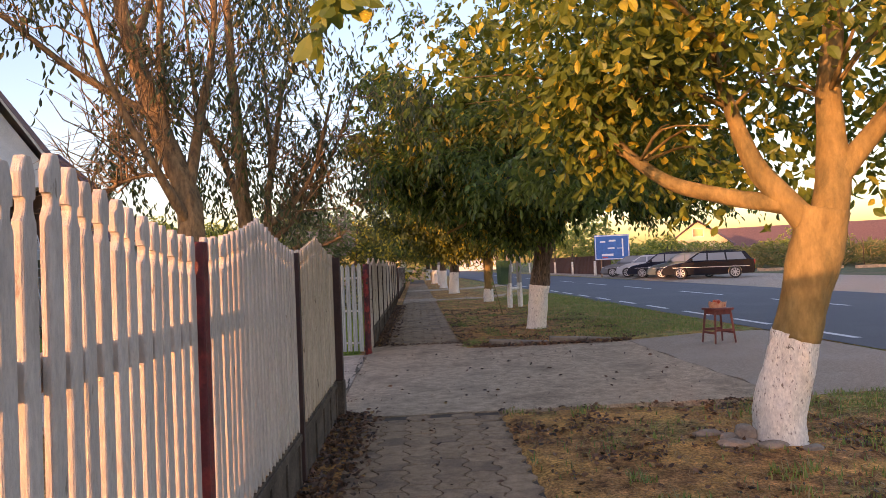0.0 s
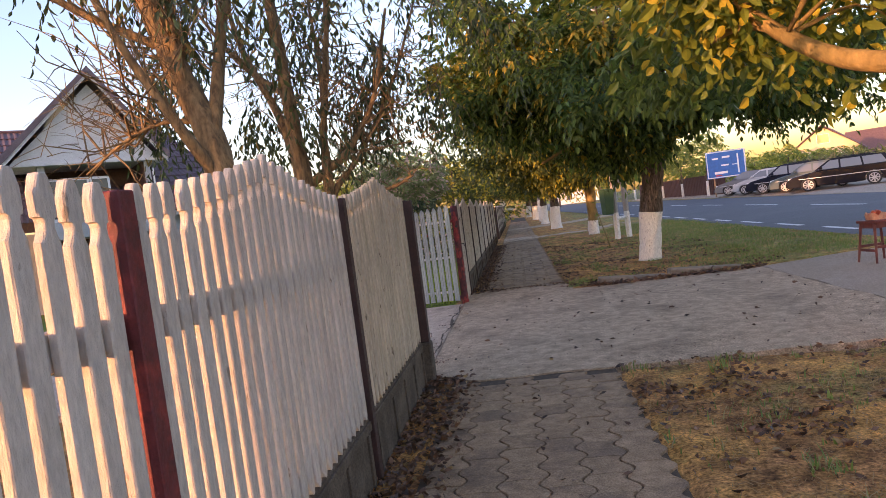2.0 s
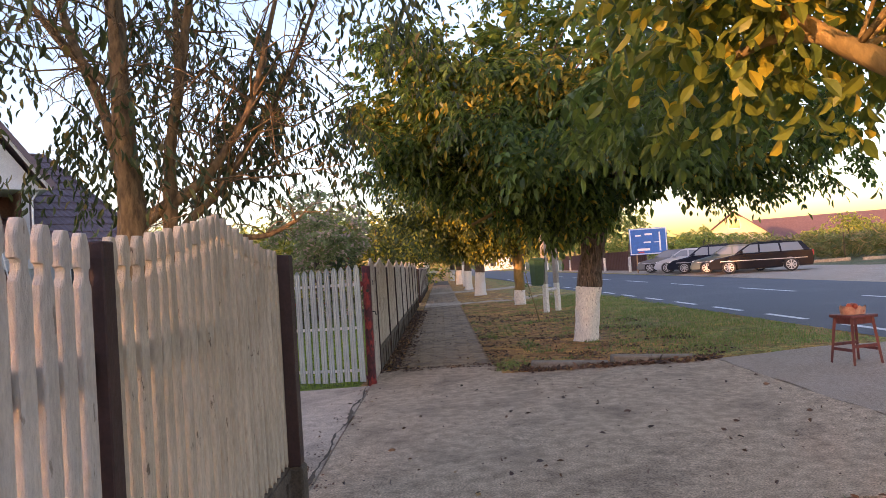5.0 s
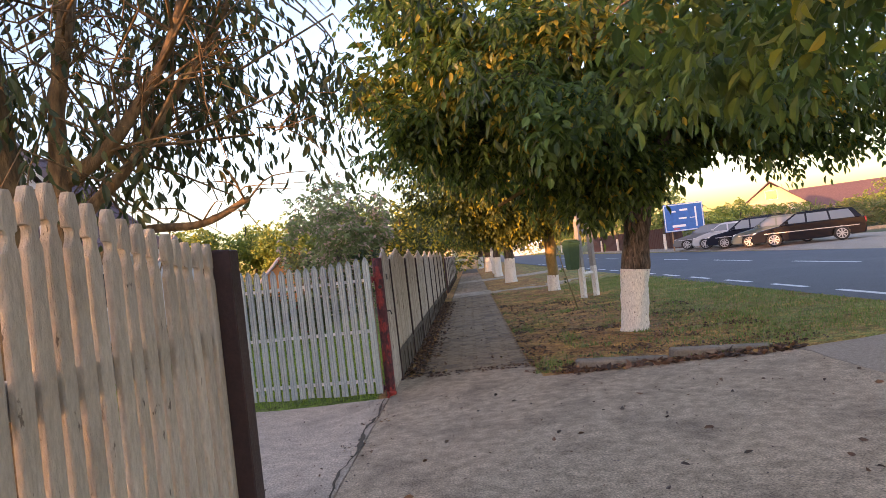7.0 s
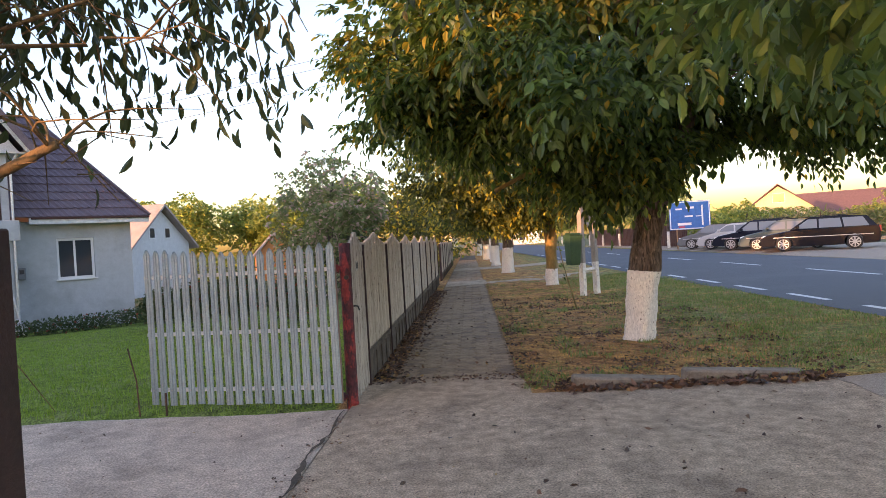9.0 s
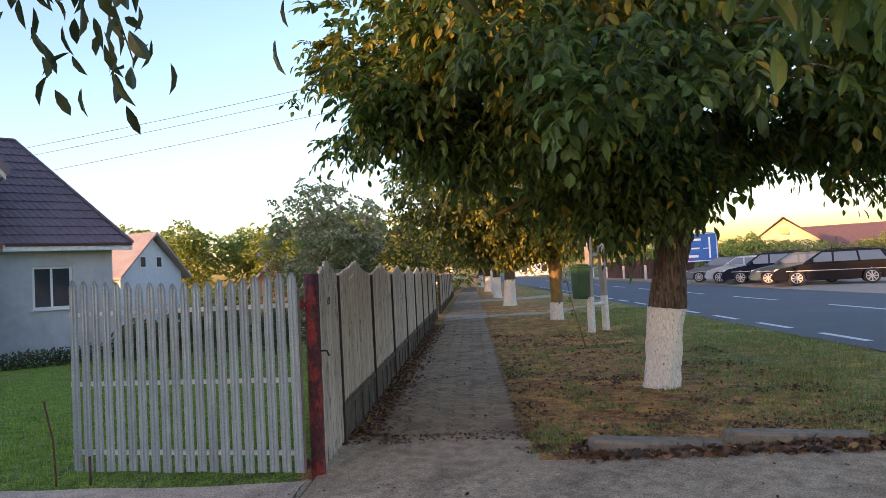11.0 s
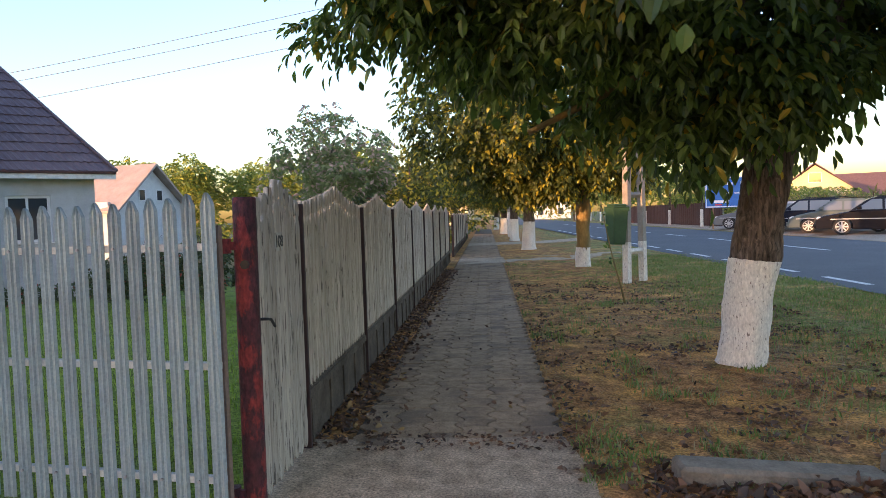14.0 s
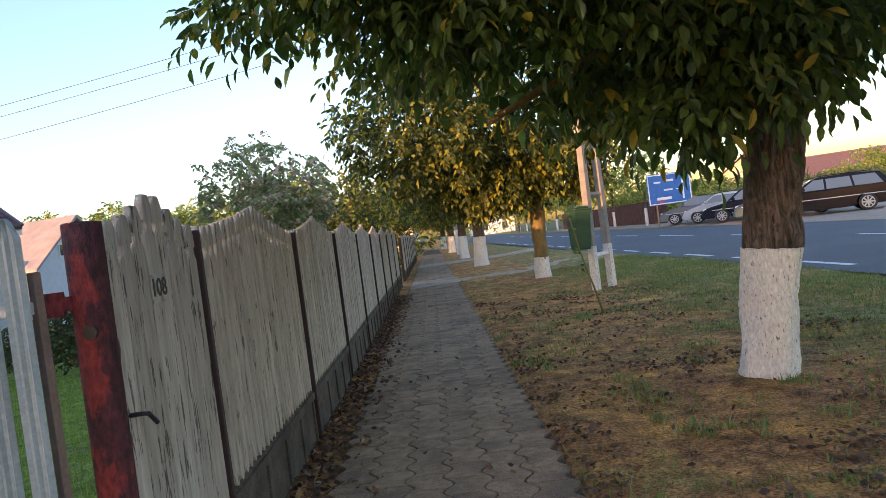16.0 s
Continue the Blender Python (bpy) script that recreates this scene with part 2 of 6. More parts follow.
L_WALNUT2 = leaf_mat("walnut_leaf_yellowing", (0.04, 0.06, 0.012), (0.13, 0.16, 0.028), (0.36, 0.33, 0.03), 0.22, 0.42)
L_WILLOW = leaf_mat("willow_leaf", (0.03, 0.05, 0.016), (0.10, 0.135, 0.042), (0.24, 0.18, 0.05), 0.08, 0.25)
L_ALBIZIA = leaf_mat("feathery_leaf", (0.15, 0.20, 0.07), (0.32, 0.36, 0.16), (0.60, 0.44, 0.36), 0.22)
L_FAR = leaf_mat("far_tree_leaf", (0.10, 0.16, 0.028), (0.27, 0.33, 0.055), (0.38, 0.38, 0.06), 0.15, 0.35)
# shaded twin of L_WALNUT0: same leaf without the painted sun-yellow
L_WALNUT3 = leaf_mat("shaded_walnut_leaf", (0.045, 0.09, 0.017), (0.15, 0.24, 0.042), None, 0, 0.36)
L_HEDGE = leaf_mat("hedge_leaf", (0.03, 0.055, 0.015), (0.07, 0.11, 0.03), (0.30, 0.05, 0.03), 0.03, 0.2)
L_CORN = leaf_mat("corn_leaf", (0.10, 0.14, 0.035), (0.20, 0.21, 0.07), (0.32, 0.25, 0.10), 0.2, 0.3)
L_GRASS = leaf_mat("verge_grass", (0.11, 0.185, 0.035), (0.23, 0.31, 0.065), (0.36, 0.28, 0.13), 0.18, 0.3)
L_LAWN = leaf_mat("lawn_grass", (0.14, 0.235, 0.020), (0.25, 0.38, 0.036), None, 0, 0.35)
L_LITTER = leaf_mat("fallen_leaf", (0.030, 0.016, 0.010), (0.22, 0.105, 0.052), (0.36, 0.22, 0.08), 0.05, 0.1)
L_STRAW = leaf_mat("dry_straw", (0.24, 0.125, 0.045), (0.44, 0.26, 0.09), None, 0, 0.15)


# ---------------- builders ----------------
def mesh_of(bm, name, *mats, smooth=False):
    me = bpy.data.meshes.new(name)
    bm.to_mesh(me)
    bm.free()
    for m in mats:
        me.materials.append(m)
    if smooth:
        for p in me.polygons:
            p.use_smooth = True
    return me


def part(name, bm, material, parent, label="", smooth=False):
    ob = new(name, mesh_of(bm, name, material, smooth=smooth))
    ob.parent = parent
    return tagged(ob, label)


def thing(name, label, category, m=None, group="", kind=""):
    ob = new(name)
    ob.empty_display_size = 0.1
    if m is not None:
        ob.matrix_world = m
    return tagged(ob, label, category, group, kind)


def solo(name, bm, material, label, category, group="", kind="", m=None, smooth=False):
    ob = new(name, mesh_of(bm, name, material, smooth=smooth))
    if m is not None:
        ob.matrix_world = m
    return tagged(ob, label, category, group, kind)


def box(bm, x0, x1, y0, y1, z0, z1, bevel=0.0, m=None):
    v = [bm.verts.new((x, y, z)) for z in (z0, z1) for y in (y0, y1) for x in (x0, x1)]
    f = [bm.faces.new([v[i] for i in q]) for q in ((0, 2, 3, 1), (4, 5, 7, 6), (0, 1, 5, 4), (2, 6, 7, 3), (0, 4, 6, 2), (1, 3, 7, 5))]
    if bevel:
        r = bmesh.ops.bevel(bm, geom=list({e for g in f for e in g.edges}), offset=bevel, segments=1, affect="EDGES", profile=0.5)
        v = list({w for g in r["faces"] for w in g.verts} | {w for w in v if w.is_valid})
    if m is not None:
        bmesh.ops.transform(bm, matrix=m, verts=[w for w in v if w.is_valid])
    return bm


def bx(x0, x1, y0, y1, z0, z1, bevel=0.0, m=None):
    return box(bmesh.new(), x0, x1, y0, y1, z0, z1, bevel, m)


def prism(bm, outline, depth, axis="y", at=0.0, chamfer=0.0):
    """Extrude a 2D outline: axis y takes (x, z) points and runs along y; axis x takes (y, z); axis z takes (x, y)."""
    def p(a, b, d):
        return {"y": (a, d, b), "x": (d, a, b), "z": (a, b, d)}[axis]
    f = [bm.verts.new(p(a, b, at)) for a, b in outline]
    g = [bm.verts.new(p(a, b, at + depth)) for a, b in outline]
    n = len(outline)
    bm.faces.new(f)
    bm.faces.new(g[::-1])
    for i in range(n):
        bm.faces.new((f[i], g[i], g[(i + 1) % n], f[(i + 1) % n]))
    bmesh.ops.recalc_face_normals(bm, faces=bm.faces[:])
    return bm


def tube(bm, pts, radii, sides=8, wob=0.0, caps=True):
    """A tapered tube along the points."""
    pts = [Vector(p) for p in pts]
    rings = []
    side = Vector((1, 0, 0))
    for i, p in enumerate(pts):
        d = (pts[min(i + 1, len(pts) - 1)] - pts[max(i - 1, 0)]).normalized()
        if abs(d.dot(side)) > 0.95:
            side = Vector((0, 1, 0))
        u = (side - d * side.dot(d)).normalized()
        w = d.cross(u)
        side = u
        r = radii[i] if isinstance(radii, (list, tuple)) else radii
        ring = []
        for k in range(sides):
            a = 2 * math.pi * k / sides
            q = 1 + (wob * noise.noise(Vector((p.x * 3 + math.cos(a) * 1.3, p.y * 3 + math.sin(a) * 1.3, p.z * 2.5))) if wob else 0)
            ring.append(bm.verts.new(p + (u * math.cos(a) + w * math.sin(a)) * r * q))
        rings.append(ring)
    for a, b in zip(rings, rings[1:]):
        for k in range(sides):
            bm.faces.new((a[k], a[(k + 1) % sides], b[(k + 1) % sides], b[k]))
    if caps:
        bm.faces.new(rings[0][::-1])
        bm.faces.new(rings[-1])
    return bm


def curve_pts(pts, n=5):
    """Catmull-Rom through the points."""
    P = [Vector(p) for p in pts]
    P = [P[0] * 2 - P[1]] + P + [P[-1] * 2 - P[-2]]
    out = []
    for i in range(1, len(P) - 2):
        for k in range(n):
            t = k / n
            a, b, c, d = P[i - 1:i + 3]
            out.append(0.5 * ((2 * b) + (c - a) * t + (2 * a - 5 * b + 4 * c - d) * t * t + (3 * b - a - 3 * c + d) * t ** 3))
    out.append(P[-2])
    return out


def limb(bm, pts, r0, r1, sides=8, n=5, wob=0.15):
    c = curve_pts(pts, n)
    k = len(c) - 1
    return tube(bm, c, [r0 + (r1 - r0) * i / k for i in range(k + 1)], sides, wob)


def pydata(name, verts, faces, material, parent=None, label="", smooth=False):
    me = bpy.data.meshes.new(name)
    me.from_pydata(verts.tolist() if isinstance(verts, np.ndarray) else verts, [], faces.tolist() if isinstance(faces, np.ndarray) else faces)
    me.materials.append(material)
    if smooth:
        for p in me.polygons:
            p.use_smooth = True
    ob = new(name, me)
    ob.parent = parent
    return tagged(ob, label)


LEAF = np.array([(0, 0, 0), (0.16, 0.26, 0.05), (0.16, -0.26, 0.05), (0.42, 0.5, 0.07), (0.42, -0.5, 0.07), (0.74, 0.40, -0.02), (0.74, -0.40, -0.02), (1.0, 0, -0.20), (0.42, 0, -0.02), (0.74, 0, -0.10)])
LEAF_F = [(0, 8, 3, 1), (0, 2, 4, 8), (3, 8, 9, 5), (8, 4, 6, 9), (5, 9, 7), (9, 6, 7)]


LEAF_S = np.array([(0, 0, 0), (0.36, 0.5, 0.08), (0.36, -0.5, 0.08), (0.72, 0.36, -0.03), (0.72, -0.36, -0.03), (1.0, 0, -0.16)])
LEAF_SF = [(0, 2, 4, 5, 3, 1)]


def leaves(name, pos, way, length, width, material, parent=None, rng=None, label="", small=False, up=None):
    """Many folded leaves in one mesh, each at pos and pointing along way."""
    n = len(pos)
    LF, FF = (LEAF_S, LEAF_SF) if small else (LEAF, LEAF_F)
    d = way / np.maximum(np.linalg.norm(way, axis=1, keepdims=True), 1e-6)
    r = rng.normal(size=(n, 3)) * (1.0 if up is None else 0.35)
    s = np.cross(d, r if up is None else up + r)
    s /= np.maximum(np.linalg.norm(s, axis=1, keepdims=True), 1e-6)
    u = np.cross(s, d)
    L = (length * rng.uniform(0.65, 1.25, n))[:, None, None]
    W = (width * rng.uniform(0.7, 1.2, n))[:, None, None]
    V = pos[:, None, :] + LF[None, :, 0:1] * L * d[:, None, :] + LF[None, :, 1:2] * W * s[:, None, :] + LF[None, :, 2:3] * L * u[:, None, :]
    V = V.reshape(-1, 3)
    F = []
    for i in range(n):
        o = i * len(LF)
        F.extend([tuple(o + k for k in f) for f in FF])
    return pydata(name, V, F, material, parent, label)


def crown_points(rng, blobs, n, shell=0.55, gap=0.0, gap_scale=0.8):
    """Random points in ellipsoids (centre, radii, share), gathered toward the shell, thinned by noise so that gaps stay open."""
    tot = sum(b[2] for b in blobs)
    out = []
    for c, r, share in blobs:
        k = int(n * share / tot * (2.2 if gap else 1.0))
        d = rng.normal(size=(k, 3))
        d /= np.linalg.norm(d, axis=1, keepdims=True)
        q = shell + (1 - shell) * rng.random(k) ** 0.7
        q = np.where(rng.random(k) < 0.3, rng.random(k) ** 0.5, q)
        lump = np.array([1 + 0.28 * noise.noise(Vector((a * 2.2 + c[0], b * 2.2 + c[1], e * 2.2))) for a, b, e in d])
        P = np.array(c) + d * np.array(r) * (q * lump)[:, None]
        if gap:
            keep = np.array([noise.noise(Vector(tuple(p)) * gap_scale) for p in P]) > gap - 0.5 * 0
            P = P[keep]
            if len(P) > n * share / tot:
                P = P[:int(n * share / tot)]
        out.append(P)
    return np.concatenate(out)


def sprays(rng, P, per, reach, droop):
    """Leaf places and directions along a short drooping shoot at each of the points."""
    n = len(P)
    a = rng.uniform(0, 2 * math.pi, n)
    out = np.stack([np.cos(a), np.sin(a), rng.uniform(-0.5, 0.25, n) - droop * 0.5], 1)
    out /= np.linalg.norm(out, axis=1, keepdims=True)
    pos, way = [], []
    for k in range(per):
        f = (k + 0.5) / per
        p = P + out * reach * f
        p[:, 2] -= droop * reach * f * f
        sgn = 1 if k % 2 else -1
        side = np.stack([-out[:, 1], out[:, 0], np.zeros(n)], 1)
        w = out * 0.55 + side * sgn * 0.75 + rng.normal(size=(n, 3)) * 0.25
        w[:, 2] -= droop
        pos.append(p)
        way.append(w)
    return np.concatenate(pos), np.concatenate(way)


def crown(parent, seed, blobs, shoots, per, reach, length, width, droop, material, gap=0.0, shell=0.55, gap_scale=0.8, cut=None, name="crown", small=False):
    rng = np.random.default_rng(seed)
    P = crown_points(rng, blobs, shoots, shell, gap, gap_scale)
    if cut is not None:
        P = P[np.array([bool(cut(*p)) for p in P])]
    pos, way = sprays(rng, P, per, reach, droop)
    return leaves(name, pos, way, length, width, material, parent, rng, "", small)


def compound(rng, P, centre, leaves_each, leaflets, reach, droop):
    """Walnut leaves: from each shoot tip several stalks arch outward, each with paired leaflets and one at its end."""
    out = P - np.array(centre)
    out[:, 2] *= 0.5
    out /= np.maximum(np.linalg.norm(out, axis=1, keepdims=True), 1e-6)
    pos, way, up = [], [], []
    for j in range(leaves_each):
        r = out * 0.7 + rng.normal(size=P.shape) * 0.62
        r[:, 2] -= 0.15 + 0.35 * droop
        r /= np.maximum(np.linalg.norm(r, axis=1, keepdims=True), 1e-6)
        side = np.cross(r, (0.0, 0.0, 1.0))
        side /= np.maximum(np.linalg.norm(side, axis=1, keepdims=True), 1e-6)
        top = np.cross(side, r)
        L = reach * rng.uniform(0.7, 1.2, (len(P), 1))
        for k in range(leaflets):
            f = 1.0 if k == leaflets - 1 else 0.30 + 0.62 * (k // 2) / max(1, (leaflets - 1) // 2)
            sgn = 0.0 if k == leaflets - 1 else (1.0 if k % 2 else -1.0)
            p = P + r * L * f
            p[:, 2] -= droop * L[:, 0] * 0.5 * f * f
            w = r * (1.0 if sgn == 0 else 0.62) + side * sgn * 0.85 + rng.normal(size=P.shape) * 0.16
            w[:, 2] -= droop * (0.35 + 0.5 * f)
            pos.append(p)
            way.append(w)
            up.append(top)
    return np.concatenate(pos), np.concatenate(way), np.concatenate(up)


def walnut_crown(parent, seed, blobs, shoots, centre, each, leaflets, reach, length, width, droop, material, cut=None, shell=0.55, small=False, gap=0.0):
    rng = np.random.default_rng(seed)
    P = crown_points(rng, blobs, shoots, shell, gap, 0.9)
    if cut is not None:
        P = P[np.array([bool(cut(*p)) for p in P])]
    pos, way, up = compound(rng, P, centre, each, leaflets, reach, droop)
    return leaves("crown", pos, way, length, width, material, parent, rng, "", small, up)


def smooth01(v):
    v = min(1.0, max(0.0, v))
    return v * v * (3 - 2 * v)


def gz(x, y):
    """Height of the ground: yard falling away behind the fence, verge rising to the road."""
    z = 0.0
    if x < -0.2:
        z -= 0.034 * min(max(y, 0.0), 14.0) * smooth01((-0.2 - x) / 1.5)
    if x > 3.8:
        z += 0.085 * smooth01((x - 3.8) / 2.6)
    if x > 14.0:
        z += 0.08 * smooth01((x - 14.0) / 1.5)
    return z


# ---------------- ground ----------------
def ground_mat():
    m = bpy.data.materials.new("soil_and_grass")
    m.use_nodes = True
    nt = m.node_tree
    b = nt.nodes["Principled BSDF"]
    tc = nt.nodes.new("ShaderNodeTexCoord")
    sep = nt.nodes.new("ShaderNodeSeparateXYZ")
    nt.links.new(tc.outputs["Object"], sep.inputs[0])

    def nz(sc, d=6.0):
        n = nt.nodes.new("ShaderNodeTexNoise")
        n.inputs["Scale"].default_value, n.inputs["Detail"].default_value, n.inputs["Roughness"].default_value = sc, d, 0.65
        nt.links.new(tc.outputs["Object"], n.inputs["Vector"])
        return n.outputs["Fac"]

    def rng_(v, a, c, lo=0.0, hi=1.0):
        r = nt.nodes.new("ShaderNodeMapRange")
        r.inputs["From Min"].default_value, r.inputs["From Max"].default_value = a, c
        r.inputs["To Min"].default_value, r.inputs["To Max"].default_value = lo, hi
        nt.links.new(v, r.inputs["Value"])
        return r.outputs[0]

    def op(kind, a, c):
        x = nt.nodes.new("ShaderNodeMath")
        x.operation = kind
        for i, v in enumerate((a, c)):
            if isinstance(v, bpy.types.NodeSocket):
                nt.links.new(v, x.inputs[i])
            else:
                x.inputs[i].default_value = v
        return x.outputs[0]

    def mix(f, a, c):
        x = nt.nodes.new("ShaderNodeMix")
        x.data_type = "RGBA"
        nt.links.new(f, x.inputs["Factor"])
        for s_, v in ((x.inputs["A"], a), (x.inputs["B"], c)):
            if isinstance(v, tuple):
                s_.default_value = (*v, 1)
            else:
                nt.links.new(v, s_)
        return x.outputs["Result"]

    soil = mix(rng_(nz(9), 0.35, 0.65), (0.58, 0.285, 0.105), (0.18, 0.085, 0.038))
    soil = mix(rng_(nz(1.6), 0.45, 0.62), soil, (0.62, 0.32, 0.095))
    grass = mix(rng_(nz(22), 0.35, 0.65), (0.14, 0.20, 0.045), (0.30, 0.27, 0.09))
    # the verge turns greener toward the road, bare near the footway
    green = op("ADD", rng_(nz(1.1), 0.42, 0.62, -0.45, 0.45), rng_(sep.outputs["X"], 3.3, 5.2, 0.0, 0.9))
    fine = op("MULTIPLY", rng_(nz(11), 0.38, 0.6, 0.35, 1.25), green)
    cl = nt.nodes.new("ShaderNodeClamp")
    nt.links.new(fine, cl.inputs[0])
    verge = mix(cl.outputs[0], soil, grass)
    lawn = mix(rng_(nz(14), 0.35, 0.65), (0.135, 0.20, 0.028), (0.18, 0.25, 0.042))
    lawn = mix(rng_(nz(0.8), 0.5, 0.68), lawn, (0.19, 0.22, 0.07))
    yard = op("MULTIPLY", rng_(sep.outputs["X"], -0.18, -0.12, 1, 0), rng_(sep.outputs["Y"], -0.2, -0.02))
    far = mix(rng_(nz(0.3), 0.4, 0.6), (0.10, 0.12, 0.05), (0.17, 0.15, 0.075))
    verge = mix(rng_(sep.outputs["X"], 14.0, 16.0), verge, far)
    lawn = mix(rng_(sep.outputs["Y"], 15.0, 20.0), lawn, far)
    col = mix(yard, verge, lawn)
    hv = nt.nodes.new("ShaderNodeHueSaturation")
    nt.links.new(op("MULTIPLY", rng_(nz(48, 3), 0.34, 0.66, 0.40, 1.5), rng_(nz(5, 5), 0.34, 0.66, 0.55, 1.35)), hv.inputs["Value"])
    nt.links.new(col, hv.inputs["Color"])
    nt.links.new(hv.outputs["Color"], b.inputs["Base Color"])
    b.inputs["Roughness"].default_value = 0.95
    b.inputs["Specular IOR Level"].default_value = 0.15
    bp = nt.nodes.new("ShaderNodeBump")
    bp.inputs["Strength"].default_value, bp.inputs["Distance"].default_value = 0.8, 0.03
    nt.links.new(nz(26, 8), bp.inputs["Height"])
    nt.links.new(bp.outputs[0], b.inputs["Normal"])
    return m


def grid(name, xs, ys, zf, material, label, category, kind="structure"):
    V = [(x, y, zf(x, y)) for y in ys for x in xs]
    w = len(xs)
    F = [(j * w + i, j * w + i + 1, (j + 1) * w + i + 1, (j + 1) * w + i) for j in range(len(ys) - 1) for i in range(w - 1)]
    ob = pydata(name, V, F, material, None, label, True)
    return tagged(ob, "", category, "", kind)


def steps(*spans):
    out = []
    for a, b, n in spans:
        out += [a + (b - a) * i / n for i in range(n)]
    return out + [spans[-1][1]]


WALK_L, WALK_R = 0.30, 1.60
DRV_Y0, DRV_Y1 = -4.78, 0.12


def road_x(x, y):
    return x - 0.025 * y


def ground_z(x, y):
    z = gz(x, y)
    if WALK_L - 0.05 < x < WALK_R + 0.03 and -16 < y < 60:
        return z - 0.035
    if -6 < x < 6.9 and DRV_Y0 - 0.1 < y < DRV_Y1 - 0.05:
        return z - 0.05
    if abs(x) < 9 and -15 < y < 25:
        z += 0.022 * noise.noise(Vector((x * 1.1, y * 1.1, 0))) + 0.010 * noise.noise(Vector((x * 4, y * 4, 3))) + (0.018 if x > 1.6 else 0)
    return z


grid("ground", steps((-900, -60, 6), (-60, -9, 10), (-9, -0.3, 22), (-0.3, 7.2, 60), (7.2, 30, 16), (30, 900, 8)),
     steps((-900, -16, 8), (-16, 14, 180), (14, 60, 46), (60, 1500, 10)), ground_z, ground_mat(),
     "bare soil and dry grass verge with green lawn", "ground")

# road: one sheet a little proud of the ground, drifting slowly toward the footway
ROAD_Y = steps((-120, -12, 8), (-12, 40, 26), (40, 400, 20))
V, F = [], []
for y in ROAD_Y:
    for x in (6.88, 8.8, 10.75, 12.7, 14.6):
        V.append((road_x(x, y) if y < 90 else road_x(x, 90) - 0.004 * (y - 90), y, 0.112 + 0.03 * (1 - abs(x - 10.75) / 3.9)))
for j in range(len(ROAD_Y) - 1):
    for i in range(4):
        F.append((j * 5 + i, j * 5 + i + 1, j * 5 + i + 6, j * 5 + i + 5))
tagged(pydata("road", V, F, M_ASPHALT, None, "worn blue-grey asphalt village road", True), "", "road", "", "structure")


def dash(y0, y1, xc, w, z):
    V, F = [], []
    n = 4
    for k in range(n + 1):
        y = y0 + (y1 - y0) * k / n
        for s in (-w / 2, w / 2):
            V.append((road_x(xc + s, y), y, z))
    for k in range(n):
        F.append((2 * k, 2 * k + 1, 2 * k + 3, 2 * k + 2))
    return tagged(pydata("road_marking", V, F, M_LINE, None, "worn white painted dash on the asphalt"), "", "marking", "dashes on the road", "structure")


for k in range(22):
    dash(-6.35 + 2.35 * k, -5.0 + 2.35 * k, 7.36, 0.14, 0.121)
for k in range(12):
    dash(-2.4 + 6.0 * k, 0.8 + 6.0 * k, 10.86, 0.13, 0.1472)


# driveway apron in front of the open gate
def drv_edge(x):
    return DRV_Y0 - 0.06 * math.sin(x * 1.3) + (0.30 if x < 0.35 else 0.0) * 1.0


def patch(name, x0, x1, nx, ylo, yhi, ny, lift, material, label, wave=0.05):
    V, F = [], []
    for j in range(ny + 1):
        for i in range(nx + 1):
            x = x0 + (x1 - x0) * i / nx
            lo, hi = ylo(x), yhi(x)
            y = lo + (hi - lo) * j / ny
            if j in (0, ny):
                y += wave * noise.noise(Vector((x * 2.2, j, 7)))
            xx = x + (wave * noise.noise(Vector((y * 2.2, i, 9))) if i in (0, nx) and abs(x) > 0.5 else 0)
            V.append((xx, y, gz(x, y) + lift + 0.007 * noise.noise(Vector((x, y, 2)))))
    top = len(V)
    F = [(j * (nx + 1) + i, j * (nx + 1) + i + 1, (j + 1) * (nx + 1) + i + 1, (j + 1) * (nx + 1) + i) for j in range(ny) for i in range(nx)]
    rim = [i for i in range(nx + 1)] + [j * (nx + 1) + nx for j in range(1, ny + 1)] + [ny * (nx + 1) + i for i in range(nx - 1, -1, -1)] + [j * (nx + 1) for j in range(ny - 1, 0, -1)]
    low = {}
    for r in rim:
        low[r] = len(V)
        V.append((V[r][0], V[r][1], V[r][2] - 0.10))
    for a, b in zip(rim, rim[1:] + rim[:1]):
        F.append((a, low[a], low[b], b))
    return tagged(pydata(name, V, F, material, None, label, False), "", "paving", "", "structure")


patch("driveway", 0.004, 4.45, 36, lambda x: -4.80 + 0.28 * smooth01((0.5 - x) / 0.4), lambda x: 1.06 - 0.92 * smooth01((x - 1.62) / 0.16), 30, 0.012, M_CONCRETE, "worn grey-brown concrete driveway crossing the footway")
patch("driveway_yard", -5.2, -0.004, 22, lambda x: -4.55, lambda x: -0.13 + 0.04 * math.sin(x * 2), 16, 0.016, M_YARDCON, "pale cracked concrete drive inside the gate")
patch("driveway_apron", 4.47, 6.93, 12, lambda x: -5.0 - 0.25 * (x - 4.4), lambda x: 0.25 + 0.30 * (x - 4.4), 14, 0.010, M_GRAVEL, "grey gravelly apron between driveway and road", 0.12)
patch("cross_walk", 0.3, 6.7, 26, lambda x: 15.6 + 0.3 * x, lambda x: 18.0 + 0.25 * x, 6, 0.016, M_CONCRETE, "pale concrete crossing over the footway")
patch("cross_walk", 0.3, 6.7, 26, lambda x: 27.0 + 0.2 * x, lambda x: 29.6 + 0.2 * x, 6, 0.016, M_CONCRETE, "pale concrete crossing over the footway")
